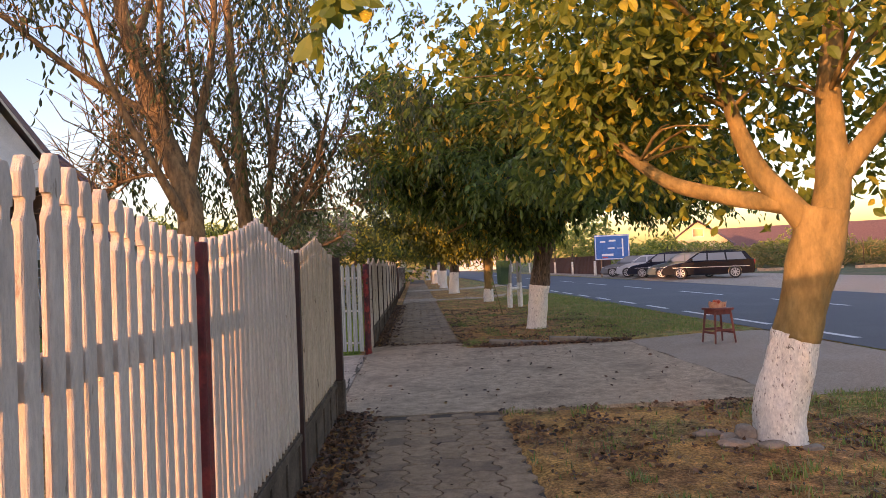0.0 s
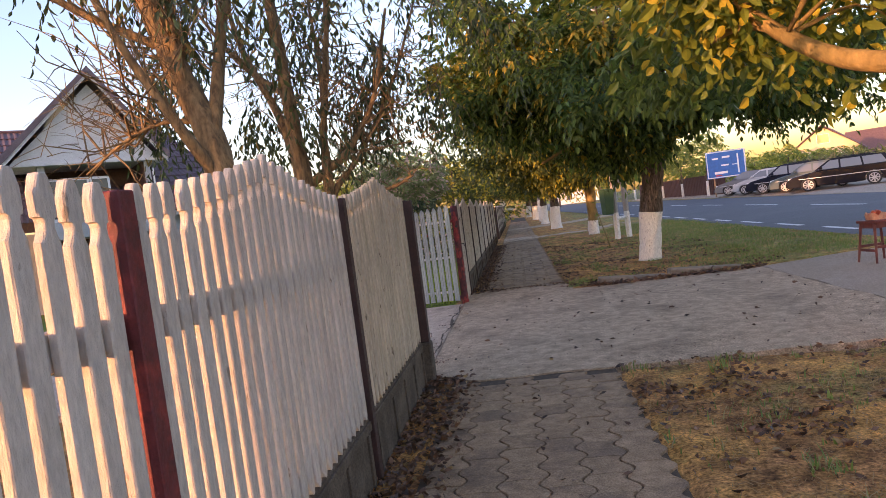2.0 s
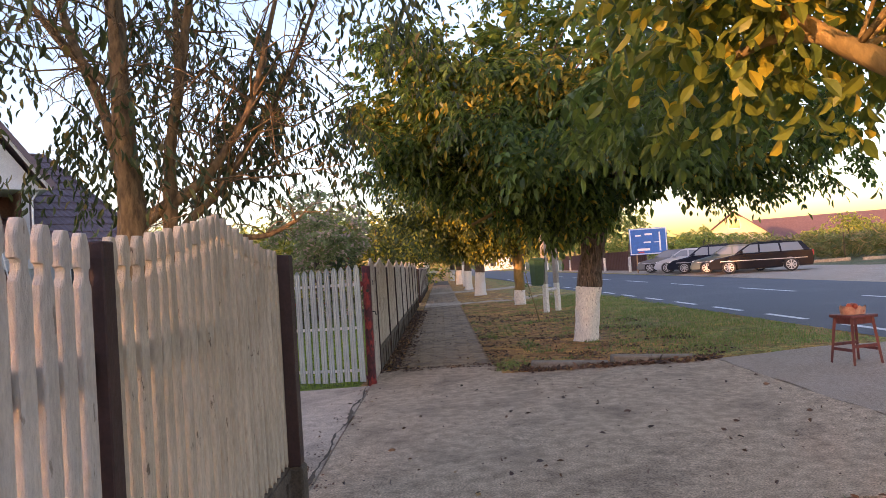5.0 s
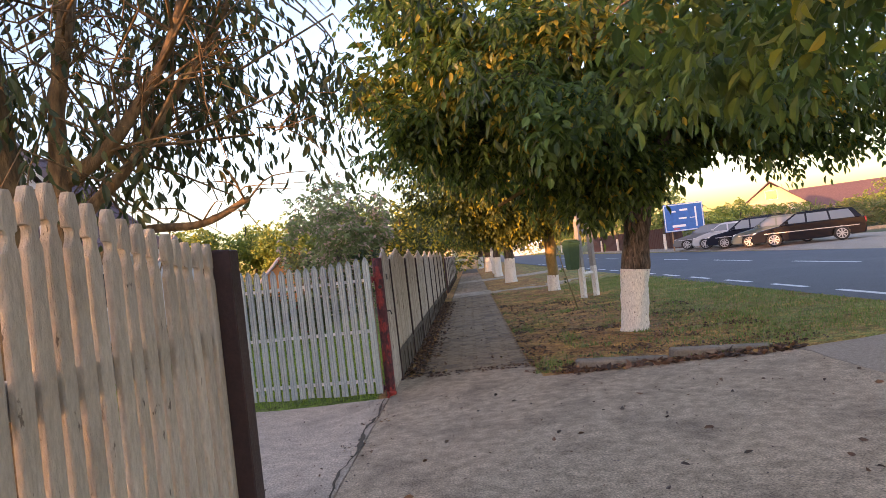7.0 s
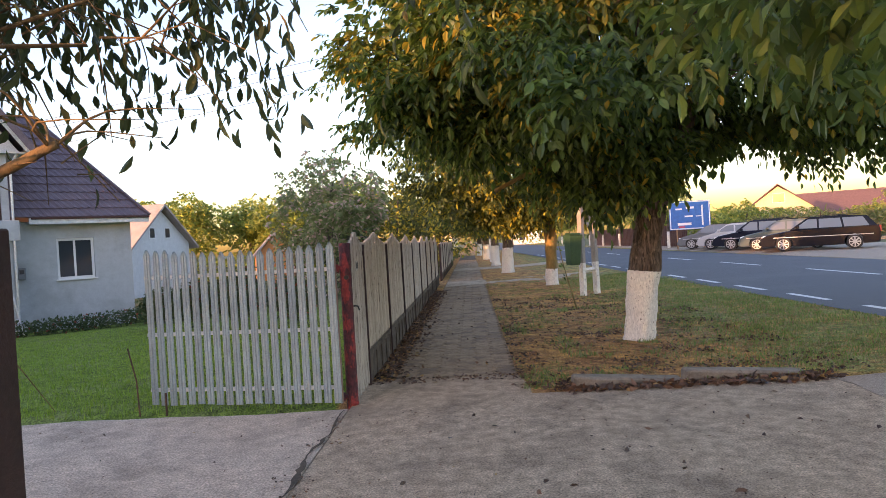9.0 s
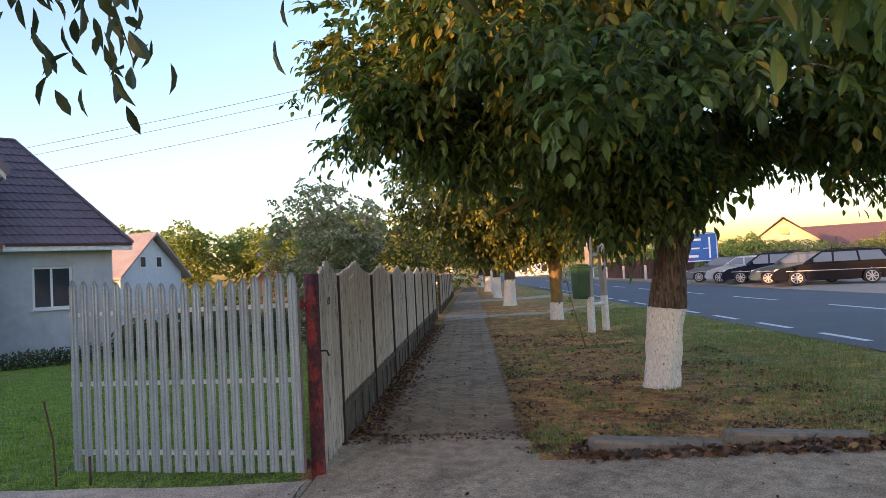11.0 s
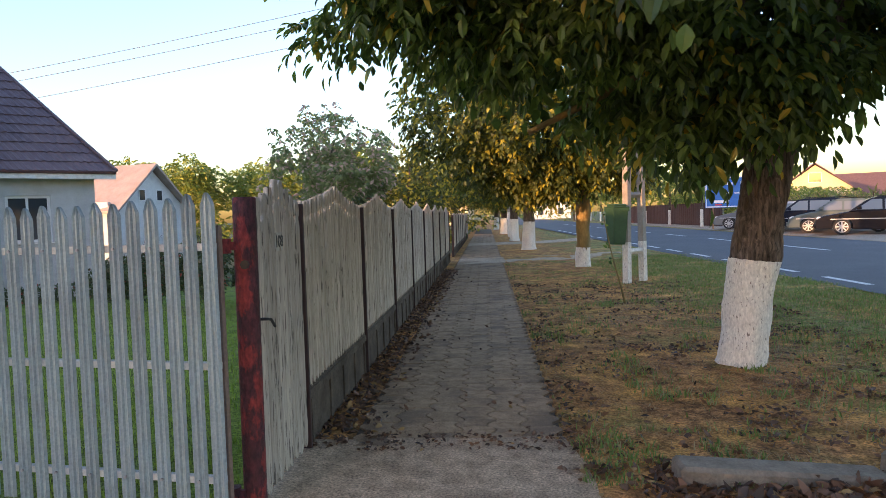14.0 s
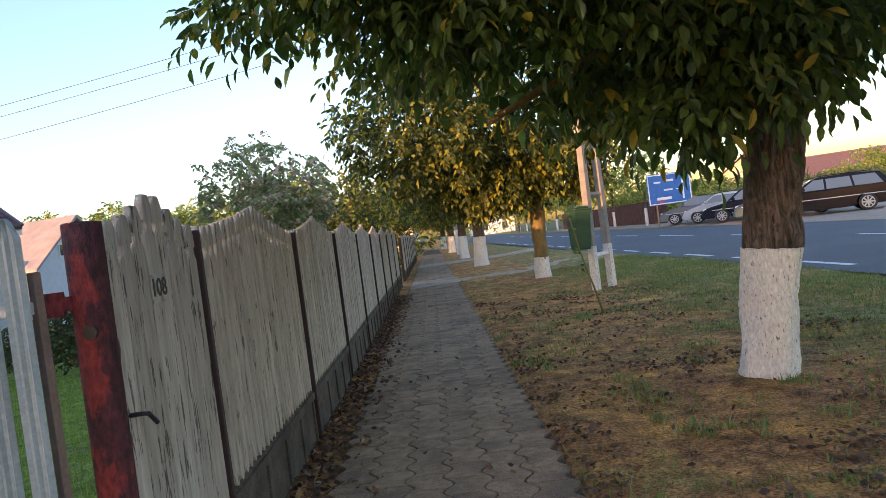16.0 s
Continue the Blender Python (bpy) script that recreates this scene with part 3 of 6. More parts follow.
# far shoulder with gravel, where the cars stand
patch("far_shoulder", 14.3, 22.0, 10, lambda x: 4.0, lambda x: 70.0, 30, 0.012, M_GRAVEL, "pale gravel shoulder across the road", 0.2)

# crack between the yard concrete and the driveway, filled with dirt
bm = bmesh.new()
lv, rv = [], []
for i in range(73):
    y = -0.2 - i * 0.06
    x = -0.03 + 0.05 * noise.noise(Vector((y * 1.7, 3, 0))) + 0.02 * noise.noise(Vector((y * 8, 5, 0)))
    w = 0.006 + 0.085 * max(0.0, noise.noise(Vector((y * 1.9, 9, 0))) + 0.10) * (0.6 + 0.9 * noise.noise(Vector((y * 9, 1, 0))))
    lv.append(bm.verts.new((x - w * (1 + 0.5 * noise.noise(Vector((y * 14, 2, 0)))), y, 0.0255)))
    rv.append(bm.verts.new((x + w, y + 0.008, 0.0255)))
for i in range(72):
    bm.faces.new((lv[i], rv[i], rv[i + 1], lv[i + 1]))
solo("paving_joint", bm, M_JOINT, "dirt-filled crack between two concrete slabs", "joint", kind="structure")

# footway bed under the pavers
for a, b in ((-16.0, -4.7), (0.80, 60.0)):
    solo("pavement_bed", bx(WALK_L - 0.02, WALK_R + 0.01, a, b, -0.12, -0.002), M_JOINT, "dark dirt in the joints under the pavers", "pavement", kind="structure")

# broken concrete kerb along the verge by the driveway
kerb = thing("kerb", "broken concrete kerb half sunk by the driveway", "kerb", kind="structure")
for x0, x1, yy, rz in ((2.10, 3.15, 0.36, 1.0), (3.18, 4.35, 0.42, 3.0)):
    bm = bx(-(x1 - x0) / 2, (x1 - x0) / 2, -0.10, 0.10, -0.1, 0.085, 0.020)
    part("kerb_stone", bm, M_KERB, kerb).matrix_local = pose((x0 + x1) / 2, yy, 0.0, 0, 4, rz)

# ---------------- fences ----------------
def picket_outline(w, z0, z1):
    """Half-turned silhouette: rounded foot, notched neck, pointed head."""
    h = w / 2
    right = [(0.30 * h, z0), (h, z0 + 0.025), (h, z1 - 0.145), (0.80 * h, z1 - 0.135), (0.58 * h, z1 - 0.120), (0.54 * h, z1 - 0.104), (0.66 * h, z1 - 0.094), (0.97 * h, z1 - 0.091),
             (h, z1 - 0.078), (h, z1 - 0.040), (0.60 * h, z1 - 0.008), (0.40 * h, z1)]
    return right + [(-a, b) for a, b in reversed(right)]


def picket_mesh(w, t, z0, z1, name="picket"):
    bm = bmesh.new()
    o = picket_outline(w, z0, z1)
    n, e = len(o), 0.006
    # square back, worn and rounded front edges
    rows = [[bm.verts.new((x, a * f, b - dz)) for a, b in o] for x, f, dz in ((0.0, 1.0, 0.0), (t - e, 1.0, 0.0), (t - e * 0.3, 1 - 1.0 * e / w, 0.001), (t, 1 - 2.4 * e / w, 0.003))]
    for p, q in zip(rows, rows[1:]):
        for i in range(n):
            bm.faces.new((p[i], p[(i + 1) % n], q[(i + 1) % n], q[i]))
    bm.faces.new(rows[0][::-1])
    bm.faces.new(rows[-1])
    bmesh.ops.recalc_face_normals(bm, faces=bm.faces[:])
    me = bpy.data.meshes.new(name)
    bm.to_mesh(me)
    bm.free()
    return me


def cusp(u):
    """Top line of a panel: low at the posts, swept up to a point in the middle."""
    return (1 - abs(u)) ** 1.6


PICKETS = []   # built last


def fence_run(name, posts, low, rise, material, post_mats, label, n, z0, post_w, x, tint):
    f = thing(name, label, "fence", group="picket fences")
    for i, y in enumerate(posts):
        pm = post_mats[min(i, len(post_mats) - 1)]
        w = post_w[min(i, len(post_w) - 1)]
        part("post", bx(x - 0.05, x + 0.030, y - w / 2, y + w / 2, 0.0, low - 0.02, 0.004), pm, f, "dark painted steel post")
    for y0, y1 in zip(posts, posts[1:]):
        a, b = y0 + post_w[0] / 2 + 0.004, y1 - post_w[0] / 2 - 0.004
        part("rail", bx(x - 0.060, x - 0.020, a, b, low - 0.40, low - 0.315, 0.004), material, f)
        part("rail", bx(x - 0.055, x - 0.022, a, b, z0 + 0.06, z0 + 0.13, 0.004), material, f)
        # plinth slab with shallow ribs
        part("plinth", bx(x - 0.06, x + 0.005, a, b, -0.06, z0 - 0.004, 0.006), M_PLINTH, f, "dark rough concrete plinth")
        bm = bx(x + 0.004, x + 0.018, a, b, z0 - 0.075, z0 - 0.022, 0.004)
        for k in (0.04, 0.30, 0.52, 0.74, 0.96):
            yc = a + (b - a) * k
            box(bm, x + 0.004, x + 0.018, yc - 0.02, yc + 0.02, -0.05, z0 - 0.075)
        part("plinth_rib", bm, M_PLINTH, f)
        PICKETS.append((f, material, y0, y1, n, z0, low, rise, x, post_w[0]))
    return f


FENCE1 = fence_run("picket_fence", [-16.89, -14.85, -12.81, -10.77, -8.73, -6.69, -4.65], 1.60, 0.145, M_PICKET, [M_POSTRED, M_POSTRED, M_POSTRED, M_POSTRED, M_POSTRED, M_POSTBRN, M_POSTBRN],
                   "white painted picket fence with scalloped top", 23, 0.37, [0.065], 0.03, 0)
FENCE2 = fence_run("picket_fence", [0.90 + 2.0 * k for k in range(9)], 1.53, 0.13, M_PICKET_OLD, [M_POSTBRN],
                   "weathered grey-white picket fence with scalloped top", 25, 0.37, [0.030], 0.03, 0)
FENCE3 = fence_run("picket_fence", [19.5 + 2.2 * k for k in range(9)], 1.45, 0.05, M_PICKET_OLD, [M_POSTBRN],
                   "far weathered picket fence along the footway", 18, 0.30, [0.05], 0.03, 0)
# corner post is wider, with the plinth end below it
part("corner_post", bx(-0.03, 0.105, -4.70, -4.60, 0.36, 1.575, 0.005), M_POSTBRN, FENCE1, "dark brown corner post")
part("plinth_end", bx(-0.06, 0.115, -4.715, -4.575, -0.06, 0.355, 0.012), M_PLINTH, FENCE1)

# pipe post of the gate
pipe = thing("gate_post", "flaking red steel pipe gate post", "post", pose(0.004, 0.055, 0.0, 0, 0.3, 0))
bm = bmesh.new()
n = 20
rings = []
for z, r in ((-0.05, 0.055), (0.4, 0.0555), (0.9, 0.055), (1.3, 0.0555), (1.525, 0.055), (1.53, 0.052), (1.51, 0.049), (1.30, 0.049)):
    rings.append([bm.verts.new((r * math.cos(2 * math.pi * k / n) * (1 + 0.012 * noise.noise(Vector((k * 0.7, z * 5, 0)))), r * math.sin(2 * math.pi * k / n), z)) for k in range(n)])
for a, b in zip(rings, rings[1:]):
    for k in range(n):
        bm.faces.new((a[k], a[(k + 1) % n], b[(k + 1) % n], b[k]))
bm.faces.new(rings[-1])
part("pipe", bm, M_PIPE, pipe, smooth=True)
bm = bmesh.new()
bmesh.ops.create_cone(bm, cap_ends=True, segments=8, radius1=0.022, radius2=0.022, depth=0.012, matrix=pose(0.012, -0.0535, 1.21, 90, 0, 0))
part("hole", bm, M_BLACK, pipe, "dark drilled hole")
for zz in (1.30, 0.10):
    bm = bmesh.new()
    bmesh.ops.create_cone(bm, cap_ends=True, segments=14, radius1=0.03, radius2=0.03, depth=0.07, matrix=pose(-0.085, -0.045, zz))
    box(bm, -0.085, -0.03, -0.055, -0.035, zz - 0.02, zz + 0.02)
    part("hinge", bm, M_PIPE, pipe)
part("hinge", bx(-0.02, 0.07, -0.075, -0.055, 0.03, 0.06, 0.004), M_PIPE, pipe)

# wicket of broad old pickets beside the pipe
wicket = thing("wicket_gate", "closed weathered white wicket of broad pickets", "gate")
nW = 8
for k in range(nW):
    yc = 0.115 + (k + 0.5) * 0.765 / nW
    u = (k + 0.5) / nW * 2 - 1
    top = 1.53 + 0.13 * cusp(u)
    ob = new("picket", picket_mesh(0.0895, 0.024, 0.035 + 0.01 * (k % 2), top))
    ob.data.materials.append(M_PICKET_FLAKED)
    ob.parent = wicket
    ob.matrix_local = pose(0.018 + 0.003 * (k % 2), yc, 0)
for zz in (0.35, 1.15):
    part("rail", bx(-0.03, 0.012, 0.11, 0.885, zz, zz + 0.08, 0.004), M_PICKET_OLD, wicket)
bm = bmesh.new()
tube(bm, [(0.03, 0.125, 0.93), (0.075, 0.13, 0.93), (0.09, 0.145, 0.925), (0.095, 0.185, 0.885)], 0.0075, 8)
part("handle", bm, M_BLACK, wicket, "bent rusty iron handle")

# house number on the wicket
plate = thing("number_plate", "small white enamel house number plate on the wicket", "number plate", pose(0.0465, 0.45, 1.30, 0, 0, 0))
part("plate", bx(0.0, 0.003, -0.062, 0.062, -0.05, 0.05, 0.001), mat("old_enamel", (0.55, 0.53, 0.48), (0.40, 0.36, 0.30), 20, 0.5, stain=(0.14, 0.09, 0.05), stain_amt=0.6, stain_scale=18), plate)
fc = bpy.data.curves.new("number", "FONT")
fc.body = "108"
fc.offset = 0.0016
fc.size, fc.extrude, fc.align_x, fc.align_y = 0.088, 0.0008, "CENTER", "CENTER"
fo = new("number", fc)
fo.data.materials.append(M_BLACK)
fo.parent = plate
fo.matrix_local = pose(0.0042, 0.0, 0.0, 90, 0, 90)

# ---------------- open metal gate ----------------
GA, GB = Vector((-0.070, -0.115, 0)), Vector((-1.98, 0.19, 0))
gl = (GB - GA).length
gate = thing("metal_gate", "open grey-blue sheet-metal picket gate leaf", "gate",
             Matrix.Translation(GA) @ Matrix.Rotation(math.atan2(GB.y - GA.y, GB.x - GA.x), 4, "Z"))
# local x runs from the hinge outward, +y faces the footway side of the walker
nG = 20
for k in range(nG):
    xc = 0.02 + (gl - 0.07) * k / (nG - 1)
    top = 1.55 + 0.03 * k / (nG - 1) - 0.05 * math.sin(k / (nG - 1) * math.pi) + 0.006 * math.sin(k * 2.3)
    bm = bmesh.new()
    h = 0.037
    prof = [(-h, 0.0), (-h + 0.010, 0.012), (-h + 0.020, 0.004), (-0.006, 0.004), (0.0, 0.014), (0.006, 0.004), (h - 0.020, 0.004), (h - 0.010, 0.012), (h, 0.0)]
    rows = []
    for z, sq in ((0.075 + 0.006 * math.sin(k), 1.0), (top - 0.055, 1.0), (top - 0.012, 0.45), (top, 0.12)):
        rows.append(([bm.verts.new((xc + a * sq, 0.016 + b, z)) for a, b in prof], [bm.verts.new((xc + a * sq, 0.0145 + b, z)) for a, b in prof]))
    for (f0, b0), (f1, b1) in zip(rows, rows[1:]):
        for i in range(len(prof) - 1):
            bm.faces.new((f0[i], f0[i + 1], f1[i + 1], f1[i]))
            bm.faces.new((b0[i + 1], b0[i], b1[i], b1[i + 1]))
    part("slat", bm, M_GATE, gate)
for zz in (0.20, 0.735, 1.285):
    part("rail", bx(0.0, gl, -0.02, 0.013, zz, zz + 0.035, 0.003), M_RAILW, gate, "white painted steel rail")
part("stile", bx(-0.010, 0.014, -0.050, -0.021, 0.06, 1.40, 0.003), mat("brown_stile", (0.30, 0.20, 0.155), None, 10, 0.8), gate)
for k in range(nG):
    xc = 0.02 + (gl - 0.07) * k / (nG - 1)
    if k % 2 == 0:
        continue
    for zz in (0.2175, 1.3025):
        bm = bmesh.new()
        bmesh.ops.create_cone(bm, cap_ends=True, segments=6, radius1=0.008, radius2=0.006, depth=0.012, matrix=pose(xc, 0.034, zz, 90, 0, 0))
        part("bolt", bm, M_METAL, gate)
bm = bmesh.new()
tube(bm, [(-2.02, 0.02, 0.0), (-2.03, 0.01, 0.35), (-2.09, 0.0, 0.66)], 0.008, 6)
solo("iron_rod", bm, M_RUST, "thin rusty iron rod stuck in the lawn by the gate", "rod")
bm = bmesh.new()
tube(bm, [(-1.80, 0.10, -0.05), (-1.80, 0.10, 0.20)], 0.011, 6)
solo("gate_stop", bm, M_RUST, "short rusty iron stop in the grass under the gate", "rod")


# ---------------- verge trees ----------------
def furrow(bm, amp, fa=9.0, fz=1.6):
    """Push the bark in and out in upright ridges."""
    bm.normal_update()
    for v, nrm in [(v, v.normal.copy()) for v in bm.verts]:
        k = noise.noise(Vector((v.co.x * 40 / fa, v.co.y * 40 / fa, v.co.z * fz)) * (fa / 2.2))
        v.co += nrm * amp * (0.5 - abs(k) * 2.2)


def trunk_part(tree, pts, r0, r1, material, name="trunk", sides=14, n=7, label="", wob=0.22, ridge=0.0):
    bm = bmesh.new()
    limb(bm, pts, r0, r1, sides, n, wob)
    if ridge:
        furrow(bm, ridge)
    return part(name, bm, material, tree, label, True)


def lime_sleeve(tree, pts, r0, r1, label="whitewashed lower trunk"):
    """The limed foot of a trunk, flaring at the root."""
    bm = bmesh.new()
    c = curve_pts(pts, 10)
    k = len(c) - 1
    tube(bm, c, [(r0 + (r1 - r0) * i / k) * (1 + 0.16 * max(0, 1 - i / 3)) for i in range(k + 1)], 44, 0.22)
    furrow(bm, 0.012)
    return part("whitewash", bm, M_LIME, tree, label, True)


def twigs(tree, rng, starts, reach, r, material, count, rise=0.2, name="branch"):
    bm = bmesh.new()
    for k in range(count):
        s = Vector(starts[k % len(starts)])
        a = rng.uniform(0, 2 * math.pi)
        d = Vector((math.cos(a), math.sin(a), rng.uniform(-0.1, 0.6) + rise)).normalized()
        L = reach * rng.uniform(0.5, 1.1)
        p1 = s + d * L * 0.5 + Vector((0, 0, 0.08 * L))
        p2 = s + d * L + Vector((rng.normal() * 0.1, rng.normal() * 0.1, -0.12 * L))
        limb(bm, [s, p1, p2], r * rng.uniform(0.6, 1.0), r * 0.18, 5, 3, 0.1)
    return part(name, bm, material, tree, "", True)


def brush(tree, rng, limbs, count, reach, r, material, rise=0.3, bend=-0.1, subs=3, name="twig"):
    """Fine branching shoots set along limbs, each with a few side twigs."""
    bm = bmesh.new()
    ways = [curve_pts(q, 6) for q in limbs]
    for k in range(count):
        c = ways[int(rng.integers(len(ways)))]
        i = int(len(c) * rng.uniform(0.25, 0.98))
        p, q = c[max(0, i - 1)], c[min(len(c) - 1, i)]
        along = (q - p).normalized() if (q - p).length > 1e-6 else Vector((0, 0, 1))
        d = (along * 0.45 + Vector(tuple(rng.normal(size=3))) * 0.55 + Vector((0, 0, rise))).normalized()
        L = reach * rng.uniform(0.35, 1.15)
        jog = Vector(tuple(rng.normal(size=3))) * 0.07 * L
        m1, m2 = q + d * L * 0.35 + jog, q + d * L * 0.70 - jog + Vector((0, 0, bend * 0.3 * L))
        end = q + d * L + Vector((0, 0, bend * L))
        rr = r * rng.uniform(0.5, 1.1)
        tube(bm, [q, m1, m2, end], [rr, rr * 0.8, rr * 0.55, rr * 0.25], 4, 0.0, False)
        for j in range(subs):
            s0 = m1.lerp(end, rng.uniform(0.0, 0.85))
            e = (d * 0.6 + Vector(tuple(rng.normal(size=3))) * 0.6 + Vector((0, 0, rise * 0.4))).normalized()
            l2 = L * rng.uniform(0.2, 0.5)
            tube(bm, [s0, s0 + e * l2 * 0.55 + Vector((0, 0, 0.03 * l2)), s0 + e * l2 + Vector((0, 0, bend * l2))], [rr * 0.5, rr * 0.35, rr * 0.18], 3, 0.0, False)
    return part(name, bm, material, tree, "", True)


# T0: sunlit walnut beside the start of the walk
t0 = thing("walnut_tree", "leaning walnut tree with whitewashed foot and sunlit yellow-green leaves", "tree", group="roadside trees")
lime_sleeve(t0, [(3.58, -6.32, -0.05), (3.60, -6.33, 0.25), (3.66, -6.37, 0.55), (3.70, -6.40, 0.84)], 0.20, 0.165)
trunk_part(t0, [(3.70, -6.40, 0.80), (3.77, -6.44, 1.1), (3.84, -6.48, 1.45), (3.90, -6.50, 1.75)], 0.168, 0.17, M_BARKW, sides=40, n=10, ridge=0.008)
trunk_part(t0, [(3.92, -6.50, 1.55), (4.02, -6.48, 2.1), (4.06, -6.40, 2.6), (4.20, -6.3, 3.3), (4.3, -6.1, 4.3)], 0.135, 0.05, M_BARKW, "limb")
trunk_part(t0, [(3.86, -6.50, 1.55), (3.66, -6.42, 1.85), (3.50, -6.30, 2.15), (3.42, -6.15, 2.6), (3.36, -5.9, 3.3)], 0.11, 0.035, M_BARKW, "limb")
trunk_part(t0, [(3.66, -6.42, 1.80), (3.32, -6.20, 1.90), (3.02, -6.00, 2.02), (2.80, -5.75, 2.25), (2.66, -5.45, 2.55), (2.55, -5.2, 2.85)], 0.075, 0.03, M_BARKW, "limb")
trunk_part(t0, [(2.76, -5.68, 2.32), (2.62, -5.50, 2.40), (2.45, -5.35, 2.36)], 0.028, 0.02, M_BARKW, "limb", 8)
trunk_part(t0, [(3.95, -6.5, 1.9), (4.35, -6.6, 2.4), (4.75, -6.7, 3.0), (5.1, -6.8, 3.8)], 0.09, 0.03, M_BARKW, "limb")
rng0 = np.random.default_rng(40)
twigs(t0, rng0, [(4.05, -6.4, 2.6), (3.42, -6.15, 2.6), (2.8, -5.75, 2.25), (4.2, -6.3, 3.2), (3.4, -6.0, 2.9), (2.6, -5.3, 2.7)], 1.5, 0.02, M_BARKW, 26)
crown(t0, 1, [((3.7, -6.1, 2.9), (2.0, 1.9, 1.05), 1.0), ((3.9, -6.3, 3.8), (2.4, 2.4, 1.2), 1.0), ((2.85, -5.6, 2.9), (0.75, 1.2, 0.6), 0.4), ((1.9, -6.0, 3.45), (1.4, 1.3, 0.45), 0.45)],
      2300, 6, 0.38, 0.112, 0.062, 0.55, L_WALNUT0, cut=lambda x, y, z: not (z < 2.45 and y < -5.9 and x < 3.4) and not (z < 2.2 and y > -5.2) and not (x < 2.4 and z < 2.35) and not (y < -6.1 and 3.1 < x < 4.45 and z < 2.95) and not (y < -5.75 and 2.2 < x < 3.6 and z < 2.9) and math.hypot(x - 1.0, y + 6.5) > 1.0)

# one long thin bough hanging over the footway
trunk_part(t0, [(3.3, -6.4, 3.0), (2.2, -7.4, 3.2), (1.2, -8.3, 2.95), (0.62, -8.85, 2.56)], 0.02, 0.005, M_BARKW, "limb", 6)
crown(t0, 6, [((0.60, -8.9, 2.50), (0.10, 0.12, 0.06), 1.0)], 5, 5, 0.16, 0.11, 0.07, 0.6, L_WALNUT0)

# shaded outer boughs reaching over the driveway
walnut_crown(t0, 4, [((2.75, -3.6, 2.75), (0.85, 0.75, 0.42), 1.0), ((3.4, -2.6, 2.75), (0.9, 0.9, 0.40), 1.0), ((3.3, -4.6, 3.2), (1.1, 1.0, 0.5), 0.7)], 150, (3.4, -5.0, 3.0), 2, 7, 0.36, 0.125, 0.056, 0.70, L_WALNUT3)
trunk_part(t0, [(3.36, -5.9, 3.2), (3.2, -4.8, 3.35), (3.0, -3.8, 3.1), (2.8, -3.2, 2.9)], 0.035, 0.010, M_BARKW, "limb", 8)

# T1: dark dense walnut beyond the driveway
t1 = thing("walnut_tree", "thick-trunked walnut tree with whitewashed foot and dense drooping leaves", "tree", pose(-0.105, -0.47, 0), group="roadside trees")
lime_sleeve(t1, [(3.50, 3.42, -0.05), (3.54, 3.42, 0.3), (3.58, 3.42, 0.6), (3.62, 3.42, 0.94)], 0.200, 0.198)
trunk_part(t1, [(3.62, 3.42, 0.90), (3.67, 3.42, 1.25), (3.74, 3.42, 1.6), (3.78, 3.42, 1.95)], 0.182, 0.205, M_BARK, sides=120, n=14, wob=0.24, ridge=0.030)
trunk_part(t1, [(3.72, 3.42, 1.75), (3.50, 3.40, 2.3), (3.3, 3.3, 3.0), (3.0, 3.1, 4.2)], 0.15, 0.05, M_BARK, "limb")
trunk_part(t1, [(3.80, 3.42, 1.75), (4.05, 3.45, 2.3), (4.4, 3.5, 3.1), (4.8, 3.5, 4.5)], 0.15, 0.05, M_BARK, "limb")
trunk_part(t1, [(3.45, 3.42, 2.3), (3.0, 3.5, 2.72), (2.35, 3.55, 2.45), (1.68, 3.6, 2.15)], 0.046, 0.028, M_BARKW, "limb", 10, label="bare cut limb")
trunk_part(t1, [(3.6, 3.3, 2.2), (3.2, 2.6, 2.8), (2.9, 1.6, 3.2), (2.7, 0.6, 3.1)], 0.07, 0.025, M_BARK, "limb", 8)
rng1 = np.random.default_rng(41)
twigs(t1, rng1, [(3.3, 3.3, 3.0), (4.4, 3.5, 3.1), (3.0, 3.1, 4.0), (4.7, 3.5, 4.2), (2.9, 1.8, 3.2)], 2.2, 0.03, M_BARK, 26)
T1_BLOBS = [((3.6, 3.5, 3.7), (3.4, 3.0, 1.4), 1.2), ((3.7, 3.6, 5.4), (3.9, 3.6, 2.3), 0.9), ((1.4, 3.6, 4.0), (2.2, 2.2, 1.4), 1.2), ((5.7, 3.2, 3.3), (2.0, 2.2, 1.1), 0.8),
            ((3.2, 0.8, 3.6), (2.0, 1.6, 0.9), 0.5), ((3.8, 2.8, 2.75), (1.6, 1.1, 0.65), 0.45), ((2.4, 3.4, 2.9), (1.5, 1.2, 0.60), 0.4), ((1.0, 3.2, 3.1), (1.4, 1.3, 0.6), 0.35),
            ((1.6, 3.8, 5.6), (2.0, 2.0, 1.3), 0.45), ((5.4, 0.9, 3.2), (1.6, 1.2, 0.6), 0.5), ((6.6, 2.4, 3.1), (1.2, 1.6, 0.8), 0.5), ((4.9, 3.8, 2.7), (1.5, 1.2, 0.6), 0.35)]
T1_MID = (3.6, 3.5, 3.4)


